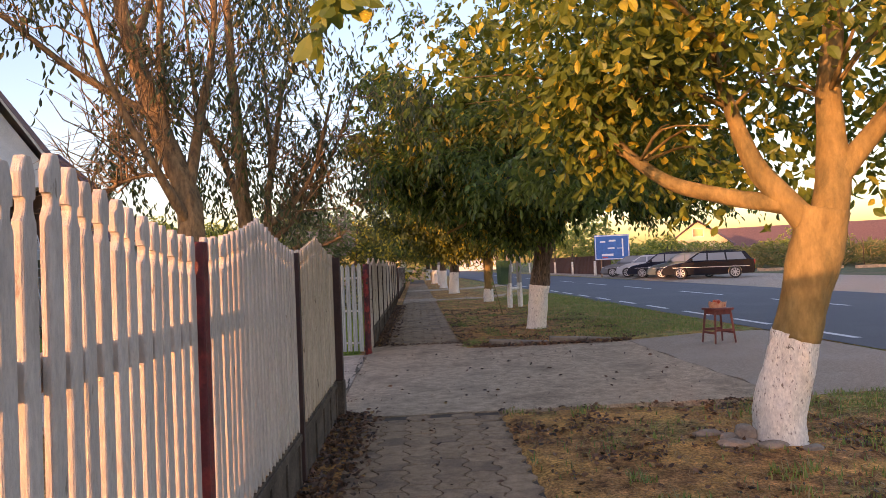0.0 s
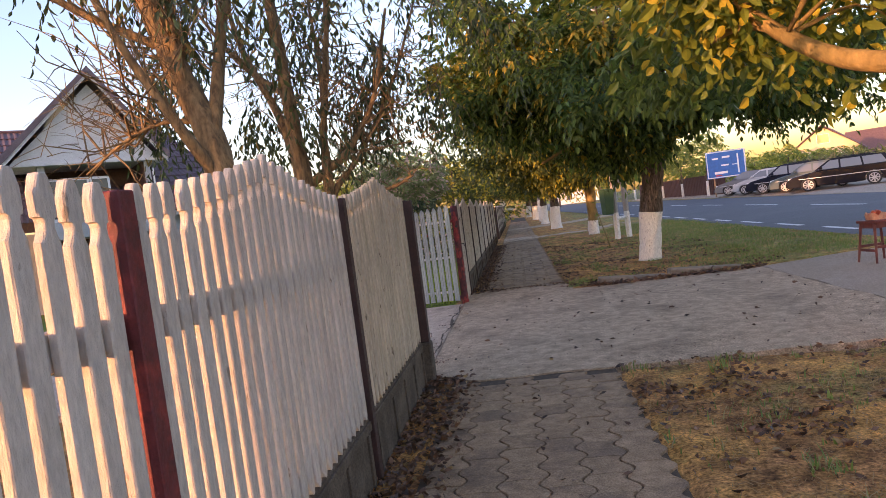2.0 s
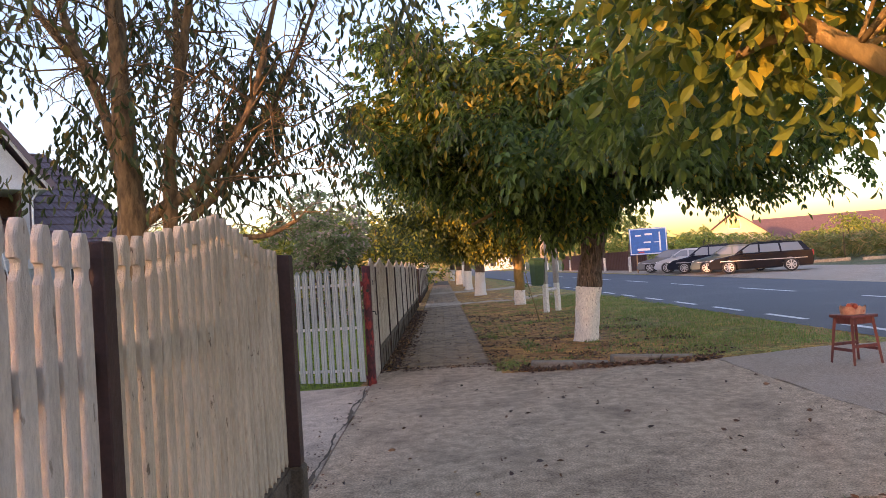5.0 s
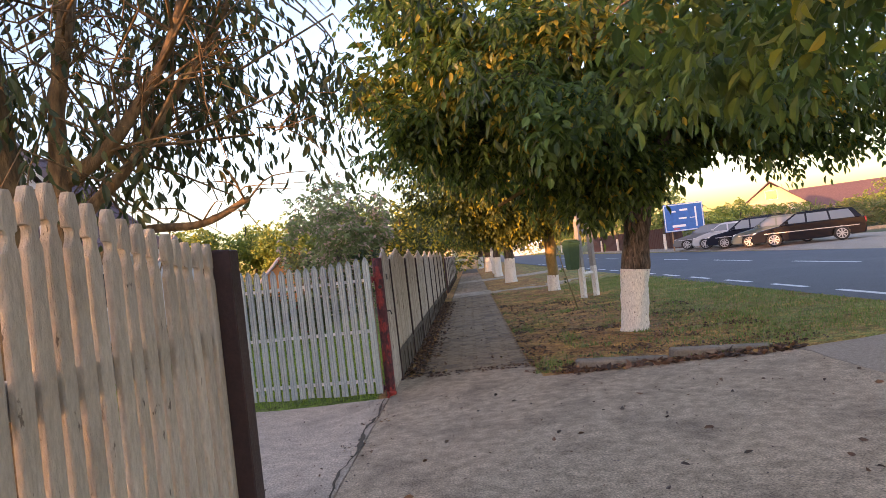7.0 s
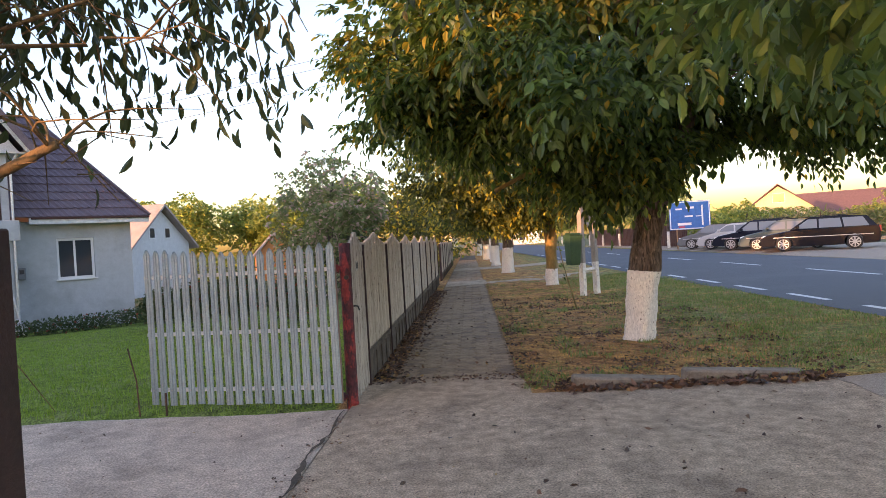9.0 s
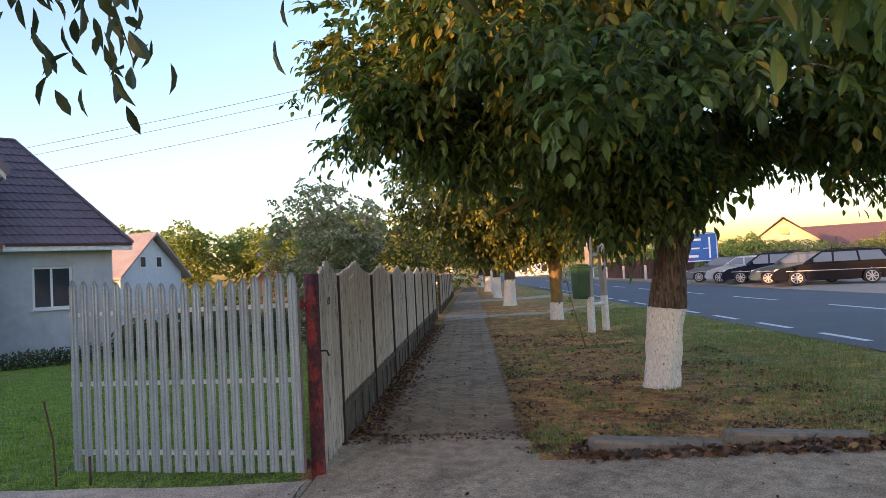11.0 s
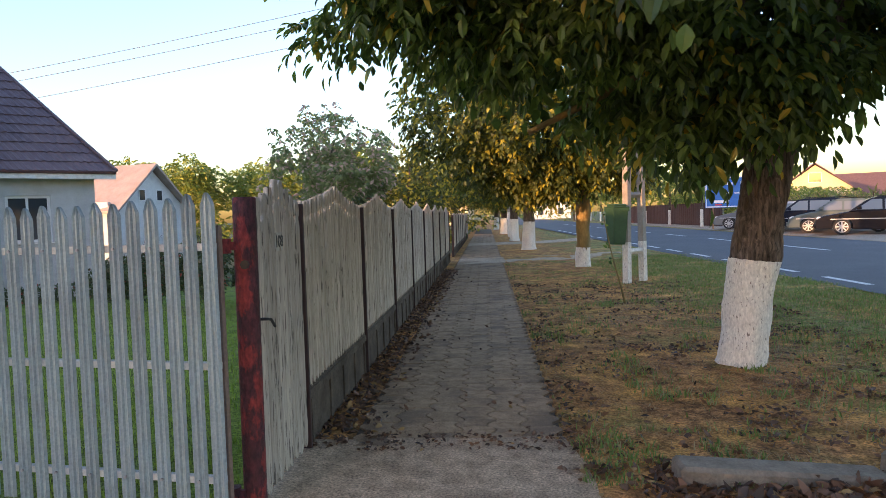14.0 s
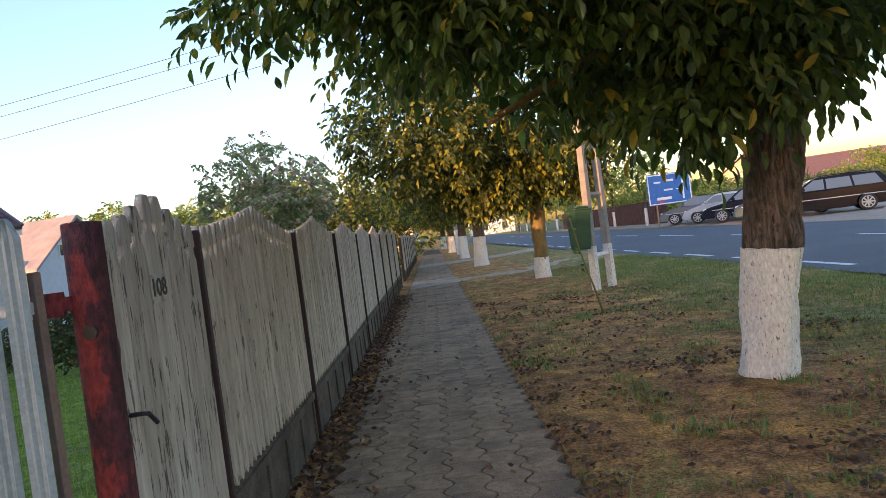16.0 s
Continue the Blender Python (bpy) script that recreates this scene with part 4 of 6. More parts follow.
def t1_keep(x, y, z):
    rag = 0.25 * noise.noise(Vector((x * 1.7, y * 1.7, 3.0)))
    if z < 2.05 + rag or math.hypot(x - 1.15, y + 1.5) < 1.1:
        return False
    if x < 1.4 and z < 2.72 + rag - 0.15 * (x - 1.4):
        return False
    if y < 2.2 and z < 2.62 + rag:
        return False
    if 4.1 < x < 1.5 + 0.72 * (y + 2.2) and z < 2.8 + rag:
        return False
    return not (1.2 < x < 3.1 and z < 2.45 + rag)


walnut_crown(t1, 2, T1_BLOBS, 3500, T1_MID, 3, 7, 0.32, 0.118, 0.050, 0.75, L_WALNUT1, t1_keep, gap=0.16)
# long sprays standing out of the crown, and clumps of golden leaves
rsp = np.random.default_rng(62)
for k in range(34):
    a, e = rsp.uniform(-2.9, -0.1), rsp.uniform(-0.15, 0.75)
    o = Vector((math.cos(a) * 3.0, math.sin(a) * 2.8, math.sin(e) * 2.6))
    tip = Vector((3.4, 3.5, 3.3)) + o
    if not t1_keep(tip.x, tip.y, tip.z - 0.2):
        continue
    trunk_part(t1, [tip - o * 0.30, tip - o * 0.14 + Vector((0, 0, 0.10)), tip + Vector((0, 0, -0.10))], 0.012, 0.004, M_BARK, "twig", 5, 3)
    walnut_crown(t1, 300 + k, [(tuple(tip - o * 0.08), (0.32, 0.32, 0.22), 1.0)], 9, tuple(tip - o * 0.5), 2, 7, 0.34, 0.15, 0.070, 0.8, L_GOLD if k % 5 == 0 else L_WALNUT1, t1_keep)
# clumps of turning leaves, with sunlight put into their golden colour
walnut_crown(t1, 11, [((0.9, 2.6, 3.5), (0.55, 0.5, 0.45), 1.0), ((1.6, 2.2, 4.1), (0.6, 0.5, 0.45), 1.0), ((2.1, 2.0, 3.3), (0.45, 0.4, 0.35), 0.6), ((0.2, 3.2, 4.0), (0.5, 0.5, 0.5), 0.8), ((2.6, 1.0, 3.9), (0.5, 0.4, 0.4), 0.6), ((1.2, 3.0, 4.8), (0.7, 0.5, 0.5), 0.8), ((3.6, 0.9, 4.1), (0.5, 0.4, 0.4), 0.5)],
             170, T1_MID, 3, 7, 0.32, 0.13, 0.06, 0.7, L_GOLD, t1_keep, 0.3)
# the dense inner and far side of the crown
walnut_crown(t1, 8, [((3.7, 4.4, 4.2), (2.9, 1.7, 1.9), 1.0), ((3.4, 3.6, 4.4), (2.7, 2.4, 1.4), 0.9), ((1.6, 4.2, 4.2), (1.9, 1.4, 1.4), 0.6), ((3.9, 4.6, 2.9), (2.0, 1.0, 0.8), 0.6), ((5.6, 4.0, 3.5), (1.6, 1.5, 1.0), 0.5)],
             850, T1_MID, 2, 7, 0.42, 0.20, 0.095, 0.7, L_WALNUT1, t1_keep, 0.2, True)
# lit leaves on the side toward the gate, painted by a brighter leaf colour
walnut_crown(t1, 13, [((1.6, 2.7, 3.05), (0.65, 0.5, 0.40), 1.0), ((2.4, 2.5, 2.95), (0.55, 0.5, 0.35), 0.8), ((0.9, 3.0, 3.4), (0.6, 0.5, 0.40), 0.8), ((2.0, 2.2, 3.7), (0.8, 0.5, 0.4), 0.7)], 120, T1_MID, 2, 7, 0.32, 0.125, 0.055, 0.7, L_WALNUT3, None, 0.3)
# low sprays hanging before the trunk
walnut_crown(t1, 12, [((2.95, 2.95, 2.15), (0.50, 0.40, 0.36), 1.0), ((3.45, 2.75, 2.45), (0.50, 0.35, 0.30), 0.7), ((2.5, 3.3, 2.45), (0.50, 0.40, 0.30), 0.5)], 110, (3.4, 3.4, 2.8), 2, 7, 0.30, 0.135, 0.058, 0.9, L_WALNUT1, None, 0.3)
trunk_part(t1, [(3.5, 3.3, 2.55), (3.2, 3.0, 2.55), (2.85, 2.85, 2.3)], 0.022, 0.008, M_BARK, "limb", 6)
# low outer spray over the driveway
trunk_part(t1, [(2.83, 1.07, 3.1), (2.6, 0.5, 2.9), (2.35, 0.1, 2.62)], 0.025, 0.008, M_BARK, "limb", 6)
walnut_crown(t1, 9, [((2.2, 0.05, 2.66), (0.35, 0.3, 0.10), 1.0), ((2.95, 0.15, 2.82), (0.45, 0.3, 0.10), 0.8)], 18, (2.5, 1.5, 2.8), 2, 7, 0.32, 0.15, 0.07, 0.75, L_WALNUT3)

# T2: pollarded tree by the pole, T3 and others further along
t2 = thing("walnut_tree", "short pruned roadside tree with yellowing leaves", "tree", group="roadside trees")
lime_sleeve(t2, [(3.60, 14.0, -0.05), (3.60, 14.0, 0.25), (3.61, 14.0, 0.5)], 0.19, 0.165, "faded whitewash at the foot")
trunk_part(t2, [(3.61, 14.0, 0.45), (3.62, 14.0, 1.0), (3.62, 14.0, 1.55), (3.6, 14.0, 1.95)], 0.165, 0.19, M_BARKW)
trunk_part(t2, [(3.6, 14.0, 1.8), (3.3, 14.1, 2.4), (2.9, 14.2, 3.4)], 0.10, 0.03, M_BARKW, "limb", 8)
trunk_part(t2, [(3.65, 14.0, 1.8), (4.0, 14.0, 2.5), (4.3, 13.9, 3.6)], 0.10, 0.03, M_BARKW, "limb", 8)
walnut_crown(t2, 3, [((3.2, 13.6, 4.2), (2.8, 2.4, 2.0), 1.0), ((1.2, 12.6, 3.7), (1.9, 1.9, 1.5), 0.7), ((4.2, 13.8, 2.9), (1.3, 1.4, 0.9), 0.5), ((2.5, 13.2, 2.35), (1.2, 0.9, 0.55), 0.3)], 2400, (3.2, 14.0, 3.0), 2, 7, 0.36, 0.15, 0.07, 0.7, L_WALNUT2, small=True)
for i, (x, y, h, s) in enumerate(((2.78, 22.6, 1.45, 1.0), (2.6, 31.5, 1.5, 1.0), (2.4, 44.0, 1.5, 1.1), (2.1, 58.0, 1.5, 1.2))):
    t = thing("walnut_tree", "roadside tree with whitewashed trunk further along the footway", "tree", group="roadside trees")
    lime_sleeve(t, [(x, y, -0.05), (x, y, 0.5), (x + 0.02, y, h * 0.75)], 0.25, 0.22)
    trunk_part(t, [(x + 0.02, y, h * 0.72), (x, y, h + 0.4), (x - 0.1, y, h + 1.4)], 0.22, 0.12, M_BARK)
    trunk_part(t, [(x, y, h + 0.2), (x + 0.7, y + 0.1, h + 1.2), (x + 1.1, y, h + 2.4)], 0.10, 0.03, M_BARK, "limb", 8)
    trunk_part(t, [(x, y, h + 0.2), (x - 0.8, y + 0.1, h + 1.1), (x - 1.4, y, h + 2.2)], 0.10, 0.03, M_BARK, "limb", 8)
    crown(t, 10 + i, [((x - 0.2, y, h + 2.6), (2.9 * s, 2.6 * s, 1.9 * s), 1.0), ((x - 1.6, y - 0.5, h + 1.9), (1.6, 1.8, 1.2), 0.5), ((x + 0.2, y - 0.6, h + 1.1), (1.5, 1.4, 0.7), 0.3)],
          1700, 7, 0.5, 0.17, 0.085, 0.6, L_WALNUT2 if i % 2 == 0 else L_WALNUT1, small=True)

# sapling with a stake-thin stem
sap = thing("sapling", "thin leaning bare-stemmed sapling in the verge", "tree")
trunk_part(sap, [(3.21, 6.94, -0.02), (3.13, 6.97, 0.35), (3.02, 7.0, 0.8), (2.88, 7.02, 1.55)], 0.018, 0.006, M_BARKW, "stem", 6)
rs = np.random.default_rng(7)
P = np.array([(3.0, 7.0, 0.9), (2.95, 7.0, 1.2), (2.9, 7.0, 1.45), (3.05, 7.0, 0.7)]).repeat(3, 0)
leaves("crown", P + rs.normal(size=P.shape) * 0.04, rs.normal(size=P.shape), 0.07, 0.04, L_WALNUT1, sap, rs)

# ---------------- willows behind the first fence ----------------
W = [("leaning willow with rough sunlit bark behind the fence", [(-0.74, -6.45, 0), (-0.76, -6.42, 1.0), (-0.80, -6.3, 1.9), (-1.05, -6.15, 2.6), (-1.32, -6.0, 3.3), (-1.6, -5.9, 4.6)], 0.120),
     ("multi-stemmed willow with dark trunk behind the fence", [(-0.82, -4.72, 0), (-0.82, -4.70, 1.2), (-0.80, -4.68, 1.9), (-0.84, -4.62, 2.5), (-0.92, -4.5, 3.4), (-1.0, -4.4, 4.6)], 0.095),
     ("slim curving willow behind the fence corner", [(-0.62, -4.62, 0), (-0.62, -4.62, 1.2), (-0.60, -4.62, 1.75), (-0.58, -4.58, 2.3), (-0.50, -4.54, 2.8), (-0.42, -4.5, 3.4)], 0.055)]
WILLOW_LIMBS = ((0, [(-0.82, -6.3, 2.0), (-0.78, -6.1, 2.6), (-0.7, -5.9, 3.4), (-0.75, -5.6, 4.6)], 0.05),
         (0, [(-0.86, -6.28, 2.05), (-1.00, -6.2, 2.6), (-1.05, -6.1, 3.4), (-1.00, -6.0, 4.6)], 0.05),
         (0, [(-0.80, -6.35, 1.85), (-0.95, -6.5, 2.2), (-1.25, -6.6, 2.9), (-1.5, -6.7, 4.0)], 0.04),
         (0, [(-1.1, -6.12, 2.7), (-1.6, -6.3, 3.0), (-2.2, -6.5, 3.5), (-3.0, -6.6, 3.9)], 0.032),
         (0, [(-0.92, -6.22, 2.2), (-1.15, -6.25, 2.22), (-1.35, -6.35, 2.12), (-1.6, -6.4, 1.95)], 0.020),
         (0, [(-1.3, -6.0, 3.3), (-1.2, -5.8, 3.9), (-1.35, -5.6, 4.8)], 0.035),
         (1, [(-0.80, -4.68, 1.9), (-1.0, -4.5, 2.5), (-1.35, -4.3, 3.3), (-1.5, -4.2, 4.4)], 0.045),
         (1, [(-0.82, -4.68, 1.78), (-0.64, -4.62, 1.90), (-0.44, -4.55, 2.04), (-0.29, -4.5, 2.24), (-0.12, -4.45, 2.55), (0.05, -4.3, 3.3)], 0.045),
         (1, [(-0.85, -4.6, 2.6), (-1.4, -4.3, 3.1), (-2.0, -4.1, 4.0)], 0.03),
         (2, [(-0.61, -4.62, 1.62), (-0.52, -4.56, 1.80), (-0.36, -4.5, 1.98), (-0.22, -4.42, 2.2), (0.05, -4.2, 2.75), (0.3, -3.95, 3.5)], 0.034),
         (2, [(-0.56, -4.57, 2.4), (-0.62, -4.3, 2.9), (-0.7, -4.1, 3.8)], 0.028))
willows = []
rw = np.random.default_rng(5)
for lab, pts, r in W:
    t = thing("willow_tree", lab, "tree", group="willows")
    trunk_part(t, pts, r, r * 0.35, M_BARKWIL, sides=24, n=12, wob=0.3, ridge=0.010)
    willows.append(t)
for t, pts, r in WILLOW_LIMBS:
    trunk_part(willows[t], pts, r, r * 0.3, M_BARKWIL, "limb", 10)
for i, t in enumerate(willows):
    mine = [q for j, q, r in WILLOW_LIMBS if j == i] + [W[i][1][2:]]
    brush(t, rw, mine, (230, 120, 90)[i], (0.85, 0.8, 0.8)[i], 0.0085, M_BARKWIL, (0.45, 0.2, 0.05)[i], (-0.05, -0.2, -0.3)[i], 4)
crown(willows[0], 21, [((-1.5, -5.8, 4.2), (1.8, 1.4, 1.2), 1.0), ((-0.7, -5.6, 3.3), (0.9, 0.9, 0.8), 0.5), ((-2.6, -6.2, 3.7), (1.0, 0.9, 0.6), 0.3)], 560, 10, 0.30, 0.080, 0.026, 1.1, L_WILLOW, gap=0.16, gap_scale=1.5)
crown(willows[1], 22, [((-1.2, -4.3, 3.8), (1.2, 1.2, 1.4), 1.0), ((-0.7, -4.3, 2.7), (0.8, 0.8, 0.7), 0.6), ((-1.6, -4.0, 2.9), (0.9, 0.9, 0.7), 0.5)], 600, 10, 0.30, 0.080, 0.027, 1.2, L_WILLOW, gap=0.16, gap_scale=1.6)
crown(willows[2], 23, [((0.1, -3.9, 3.7), (1.2, 1.1, 1.2), 1.0), ((0.5, -3.4, 2.9), (0.9, 0.9, 0.7), 0.6), ((-0.4, -3.9, 2.7), (0.7, 0.7, 0.6), 0.4)], 360, 10, 0.30, 0.080, 0.027, 1.2, L_WILLOW, gap=0.16, gap_scale=1.6,
      cut=lambda x, y, z: z > 2.4 and (y < -3.4 or z > 3.4))

# long shoots hanging from the willows over the footway
def hanging(tree, rng, start, drop):
    s = Vector(start)
    bm = bmesh.new()
    pts = [s + Vector((0.10 * math.sin(2.5 * f + s.x * 9), 0.08 * math.sin(3 * f + s.y * 7), -drop * f)) for f in (0, 0.25, 0.5, 0.75, 1.0)]
    limb(bm, [s + Vector((-0.25, -0.2, 0.22))] + pts, 0.006, 0.002, 4, 3, 0.0)
    part("twig", bm, M_BARKWIL, tree)
    c = curve_pts(pts, 8)
    n = int(drop * 75)
    P = np.array([tuple(c[int(rng.integers(3, len(c)))]) for k in range(n)]) + rng.normal(size=(n, 3)) * np.array([0.055, 0.055, 0.03])
    leaves("foliage", P, rng.normal(size=(n, 3)) * 0.5 + np.array([0, 0, -1.1]), 0.085, 0.026, L_WILLOW, tree, rng)


rhg = np.random.default_rng(77)
for st, dr in (((0.42, -3.3, 2.85), 0.80), ((0.30, -3.45, 2.85), 0.55), ((0.12, -3.5, 2.8), 0.5), ((-0.12, -3.6, 2.75), 0.62), ((-0.45, -3.8, 2.7), 0.6), ((-0.62, -3.9, 2.7), 0.75), ((-0.85, -3.9, 2.75), 0.7), ((-0.3, -3.5, 2.9), 0.5), ((-1.1, -4.0, 2.7), 0.6)):
    hanging(willows[2 if st[0] > -0.5 else 1], rhg, st, dr)
# low crooked bough over the fence corner, with bare twigs
trunk_part(willows[2], [(-0.50, -4.60, 1.58), (-0.32, -4.53, 1.70), (-0.08, -4.46, 1.71), (0.12, -4.42, 1.80)], 0.024, 0.012, M_BARKWIL, "limb", 8)
twigs(willows[2], rhg, [(0.10, -4.42, 1.79), (-0.08, -4.46, 1.72), (0.12, -4.42, 1.80)], 0.30, 0.006, M_BARKWIL, 8, 0.1, "twig")

# ---------------- house with tiled roof in the yard ----------------
HOUSE = Matrix.Translation((-9.0, 14.75, 0)) @ Matrix.Rotation(radians(42), 4, "Z")
house = thing("house", "grey rendered house with brown metal-tile roof and open loggia", "house", HOUSE)
WIN = (-2.58, -1.56, 1.05, 2.28)


def wall_with_hole(bm, x0, x1, y0, y1, z0, z1, hole):
    a, b, c, d = hole
    xs, zs = (x0, a, b, x1), (z0, c, d, z1)
    v = {(i, j, k): bm.verts.new((xs[i], y, zs[j])) for i in range(4) for j in range(4) for k, y in enumerate((y0, y1))}
    cells = [(i, j) for i in range(3) for j in range(3) if (i, j) != (1, 1)]
    for i, j in cells:
        for k in (0, 1):
            bm.faces.new((v[i, j, k], v[i + 1, j, k], v[i + 1, j + 1, k], v[i, j + 1, k]))
        for (p, q), nb_ in (((0, 0), (1, 0)), 0), (((0, 1), (1, 1)), 1), (((0, 0), (0, 1)), 2), (((1, 0), (1, 1)), 3):
            di, dj = ((0, -1), (0, 1), (-1, 0), (1, 0))[nb_]
            if (i + di, j + dj) in cells:
                continue
            e, f = (i + p[0], j + p[1]), (i + q[0], j + q[1])
            bm.faces.new((v[e[0], e[1], 0], v[f[0], f[1], 0], v[f[0], f[1], 1], v[e[0], e[1], 1]))
    bmesh.ops.recalc_face_normals(bm, faces=bm.faces[:])
    return bm


part("wall", wall_with_hole(bmesh.new(), -3.85, -0.48, 0.4, 0.65, -0.8, 2.80, WIN), M_STUCCO, house, "grey rendered wall")
part("wall", bx(-0.73, -0.48, 0.652, 6.4, -0.8, 2.80), M_STUCCO, house)
part("wall", bx(-8.0, -0.75, 6.1, 6.35, -0.8, 2.80), M_STUCCO, house)
win = part("window", wall_with_hole(bmesh.new(), WIN[0], WIN[1], 0.47, 0.53, WIN[2], WIN[3], (WIN[0] + 0.07, WIN[1] - 0.07, WIN[2] + 0.07, WIN[3] - 0.07)), M_PVC, house, "white plastic window frame")
part("mullion", bx(-2.12, -2.06, 0.475, 0.525, WIN[2] + 0.07, WIN[3] - 0.07), M_PVC, win)
part("pane", bx(WIN[0] + 0.07, -2.12, 0.49, 0.505, WIN[2] + 0.07, WIN[3] - 0.07), M_GLASS, win)
part("pane", bx(-2.06, WIN[1] - 0.07, 0.49, 0.505, WIN[2] + 0.07, WIN[3] - 0.07), M_GLASS, win)
part("curtain", bx(-2.50, -2.18, 0.62, 0.64, WIN[2], WIN[3]), M_WHITEWALL, win)
part("sill", bx(WIN[0] - 0.05, WIN[1] + 0.05, 0.33, 0.47, WIN[2] - 0.04, WIN[2], 0.006), M_PVC, house)


def tile_slope(name, x0l, x0r, x1l, x1r, y0, z0, y1, z1, label, flip=1):
    """Metal tile sheets: stepped courses with a rolled wave, from the eave (y0, z0) up to (y1, z1)."""
    L = math.hypot(y1 - y0, z1 - z0)
    nrow = max(2, int(L / 0.35))
    bm = bmesh.new()
    dy, dz = (y1 - y0) / L, (z1 - z0) / L
    ny_, nz_ = -dz, dy
    if nz_ < 0:
        ny_, nz_ = -ny_, -nz_
    for r in range(nrow):
        ring = []
        for f, lift in ((r / nrow, 0.035), ((r + 1) / nrow, 0.004)):
            xl, xr = x0l + (x1l - x0l) * f, x0r + (x1r - x0r) * f
            n = max(2, int((xr - xl) / 0.0457))
            ring.append((f, lift, xl, xr))
        n = max(4, int((ring[0][3] - ring[0][2]) / 0.05))
        rows = []
        for f, lift, xl, xr in ring:
            vs = []
            for i in range(n + 1):
                x = xl + (xr - xl) * i / n
                h = lift + 0.014 * math.sin(x * 2 * math.pi / 0.19)
                vs.append(bm.verts.new((x, y0 + (y1 - y0) * f + ny_ * h, z0 + (z1 - z0) * f + nz_ * h)))
            rows.append(vs)
        skirt = [bm.verts.new((v.co.x, v.co.y - ny_ * 0.04, v.co.z - nz_ * 0.04)) for v in rows[0]]
        for i in range(n):
            bm.faces.new((rows[0][i], rows[0][i + 1], rows[1][i + 1], rows[1][i]))
            bm.faces.new((skirt[i], skirt[i + 1], rows[0][i + 1], rows[0][i]))
    return part(name, bm, M_ROOF, house, label)


tile_slope("roof", -9.0, 0.0, -9.0, -2.60, 0.0, 2.90, 3.0, 6.36, "brown metal-tile roof")
bm = bmesh.new()   # far hip and back slope as plain sheets
v = [bm.verts.new(c) for c in ((0, 0, 2.88), (0, 6.2, 2.88), (-2.6, 3.1, 6.34), (-9, 6.2, 2.88), (-9, 3.1, 6.34))]
bm.faces.new((v[0], v[1], v[2]))
bm.faces.new((v[1], v[3], v[4], v[2]))
part("roof", bm, M_ROOF, house)
bm = bmesh.new()
tube(bm, [(0.02, -0.02, 2.93), (-2.6, 3.0, 6.40)], 0.05, 8)
tube(bm, [(-2.6, 3.0, 6.40), (-9, 3.0, 6.40)], 0.05, 8)
part("ridge_cap", bm, M_ROOF, house)
part("fascia", bx(-3.3, 0.0, -0.02, 0.03, 2.70, 2.885, 0.004), M_FASCIA, house, "white eave board")
part("soffit", bx(-3.3, -0.01, 0.03, 0.40, 2.74, 2.775), M_FASCIA, house)
part("gutter", bx(-3.25, 0.0, -0.07, -0.021, 2.84, 2.90, 0.01), M_BROWNF, house)
# loggia block with its own gable
part("wall", bx(-4.03, -3.85, -0.8, 0.398, -0.8, 4.6), M_STUCCO, house)
part("wall", bx(-7.2, -7.0, -0.8, 0.6, -0.8, 4.6), M_STUCCO, house)
part("balcony_slab", bx(-7.0, -3.65, -0.9, 0.9, 2.22, 2.78, 0.01), M_STUCCO, house, "thick grey balcony slab")
part("loggia_wall", bx(-7.0, -4.04, 0.90, 1.05, -0.8, 5.2), M_BRICK, house, "raw brown brick back wall of the loggia")
part("loggia_wall", bx(-4.08, -4.035, -0.72, 0.9, 2.79, 4.6), M_BRICK, house)
part("porch_floor", bx(-7.0, -3.65, -0.95, 0.9, -0.8, -0.06, 0.01), M_STUCCO, house)
part("soffit", bx(-8.1, -3.35, -1.0, 0.9, 4.60, 4.65), M_FASCIA, house)
bm = bmesh.new()
prism(bm, [(-7.95, 4.66), (-3.54, 4.66), (-5.42, 7.2)], 0.15, "y", -0.85)
part("gable", bm, M_WHITEWALL, house, "white boarded gable")
for s in (1, -1):
    bm = bmesh.new()
    xa, xb = -5.42 + (2.11 if s > 0 else -2.8), -5.42
    prism(bm, [(xa, 4.62), (xb, 7.53), (xb, 7.66), (xa + s * 0.08, 4.70)], 4.6, "y", -1.25)
    part("gable_roof", bm, M_ROOF, house)
    bm = bmesh.new()
    prism(bm, [(xa - s * 0.02, 4.48), (xb, 7.39), (xb, 7.525), (xa, 4.61)], 0.06, "y", -1.27)
    part("bargeboard", bm, M_FASCIA, house, "white bargeboard")
    bm = bmesh.new()
    prism(bm, [(xa + s * 0.02, 4.57), (xb, 7.50), (xb, 7.70), (xa + s * 0.10, 4.74)], 0.05, "y", -1.335)
    part("verge_flashing", bm, M_ROOF, house, "brown metal verge flashing")
for x0 in (-6.98, -6.36, -5.74):
    wd = part("window", wall_with_hole(bmesh.new(), x0, x0 + 0.60, -0.62, -0.56, 2.80, 4.20, (x0 + 0.07, x0 + 0.53, 2.90, 4.12)), M_PVC, house, "white window frame of the glazed loggia")
    part("pane", bx(x0 + 0.07, x0 + 0.53, -0.60, -0.585, 2.90, 4.12), M_GLASS, wd)
bm = bmesh.new()
tube(bm, [(-3.6, -0.85, 4.60), (-3.78, -0.86, 4.3), (-3.80, -0.86, -0.5)], 0.035, 8)
part("downpipe", bm, M_ALU, house)
# meter box on the wall
mb = thing("meter_box", "small grey electric meter box on the house wall", "meter box", HOUSE)
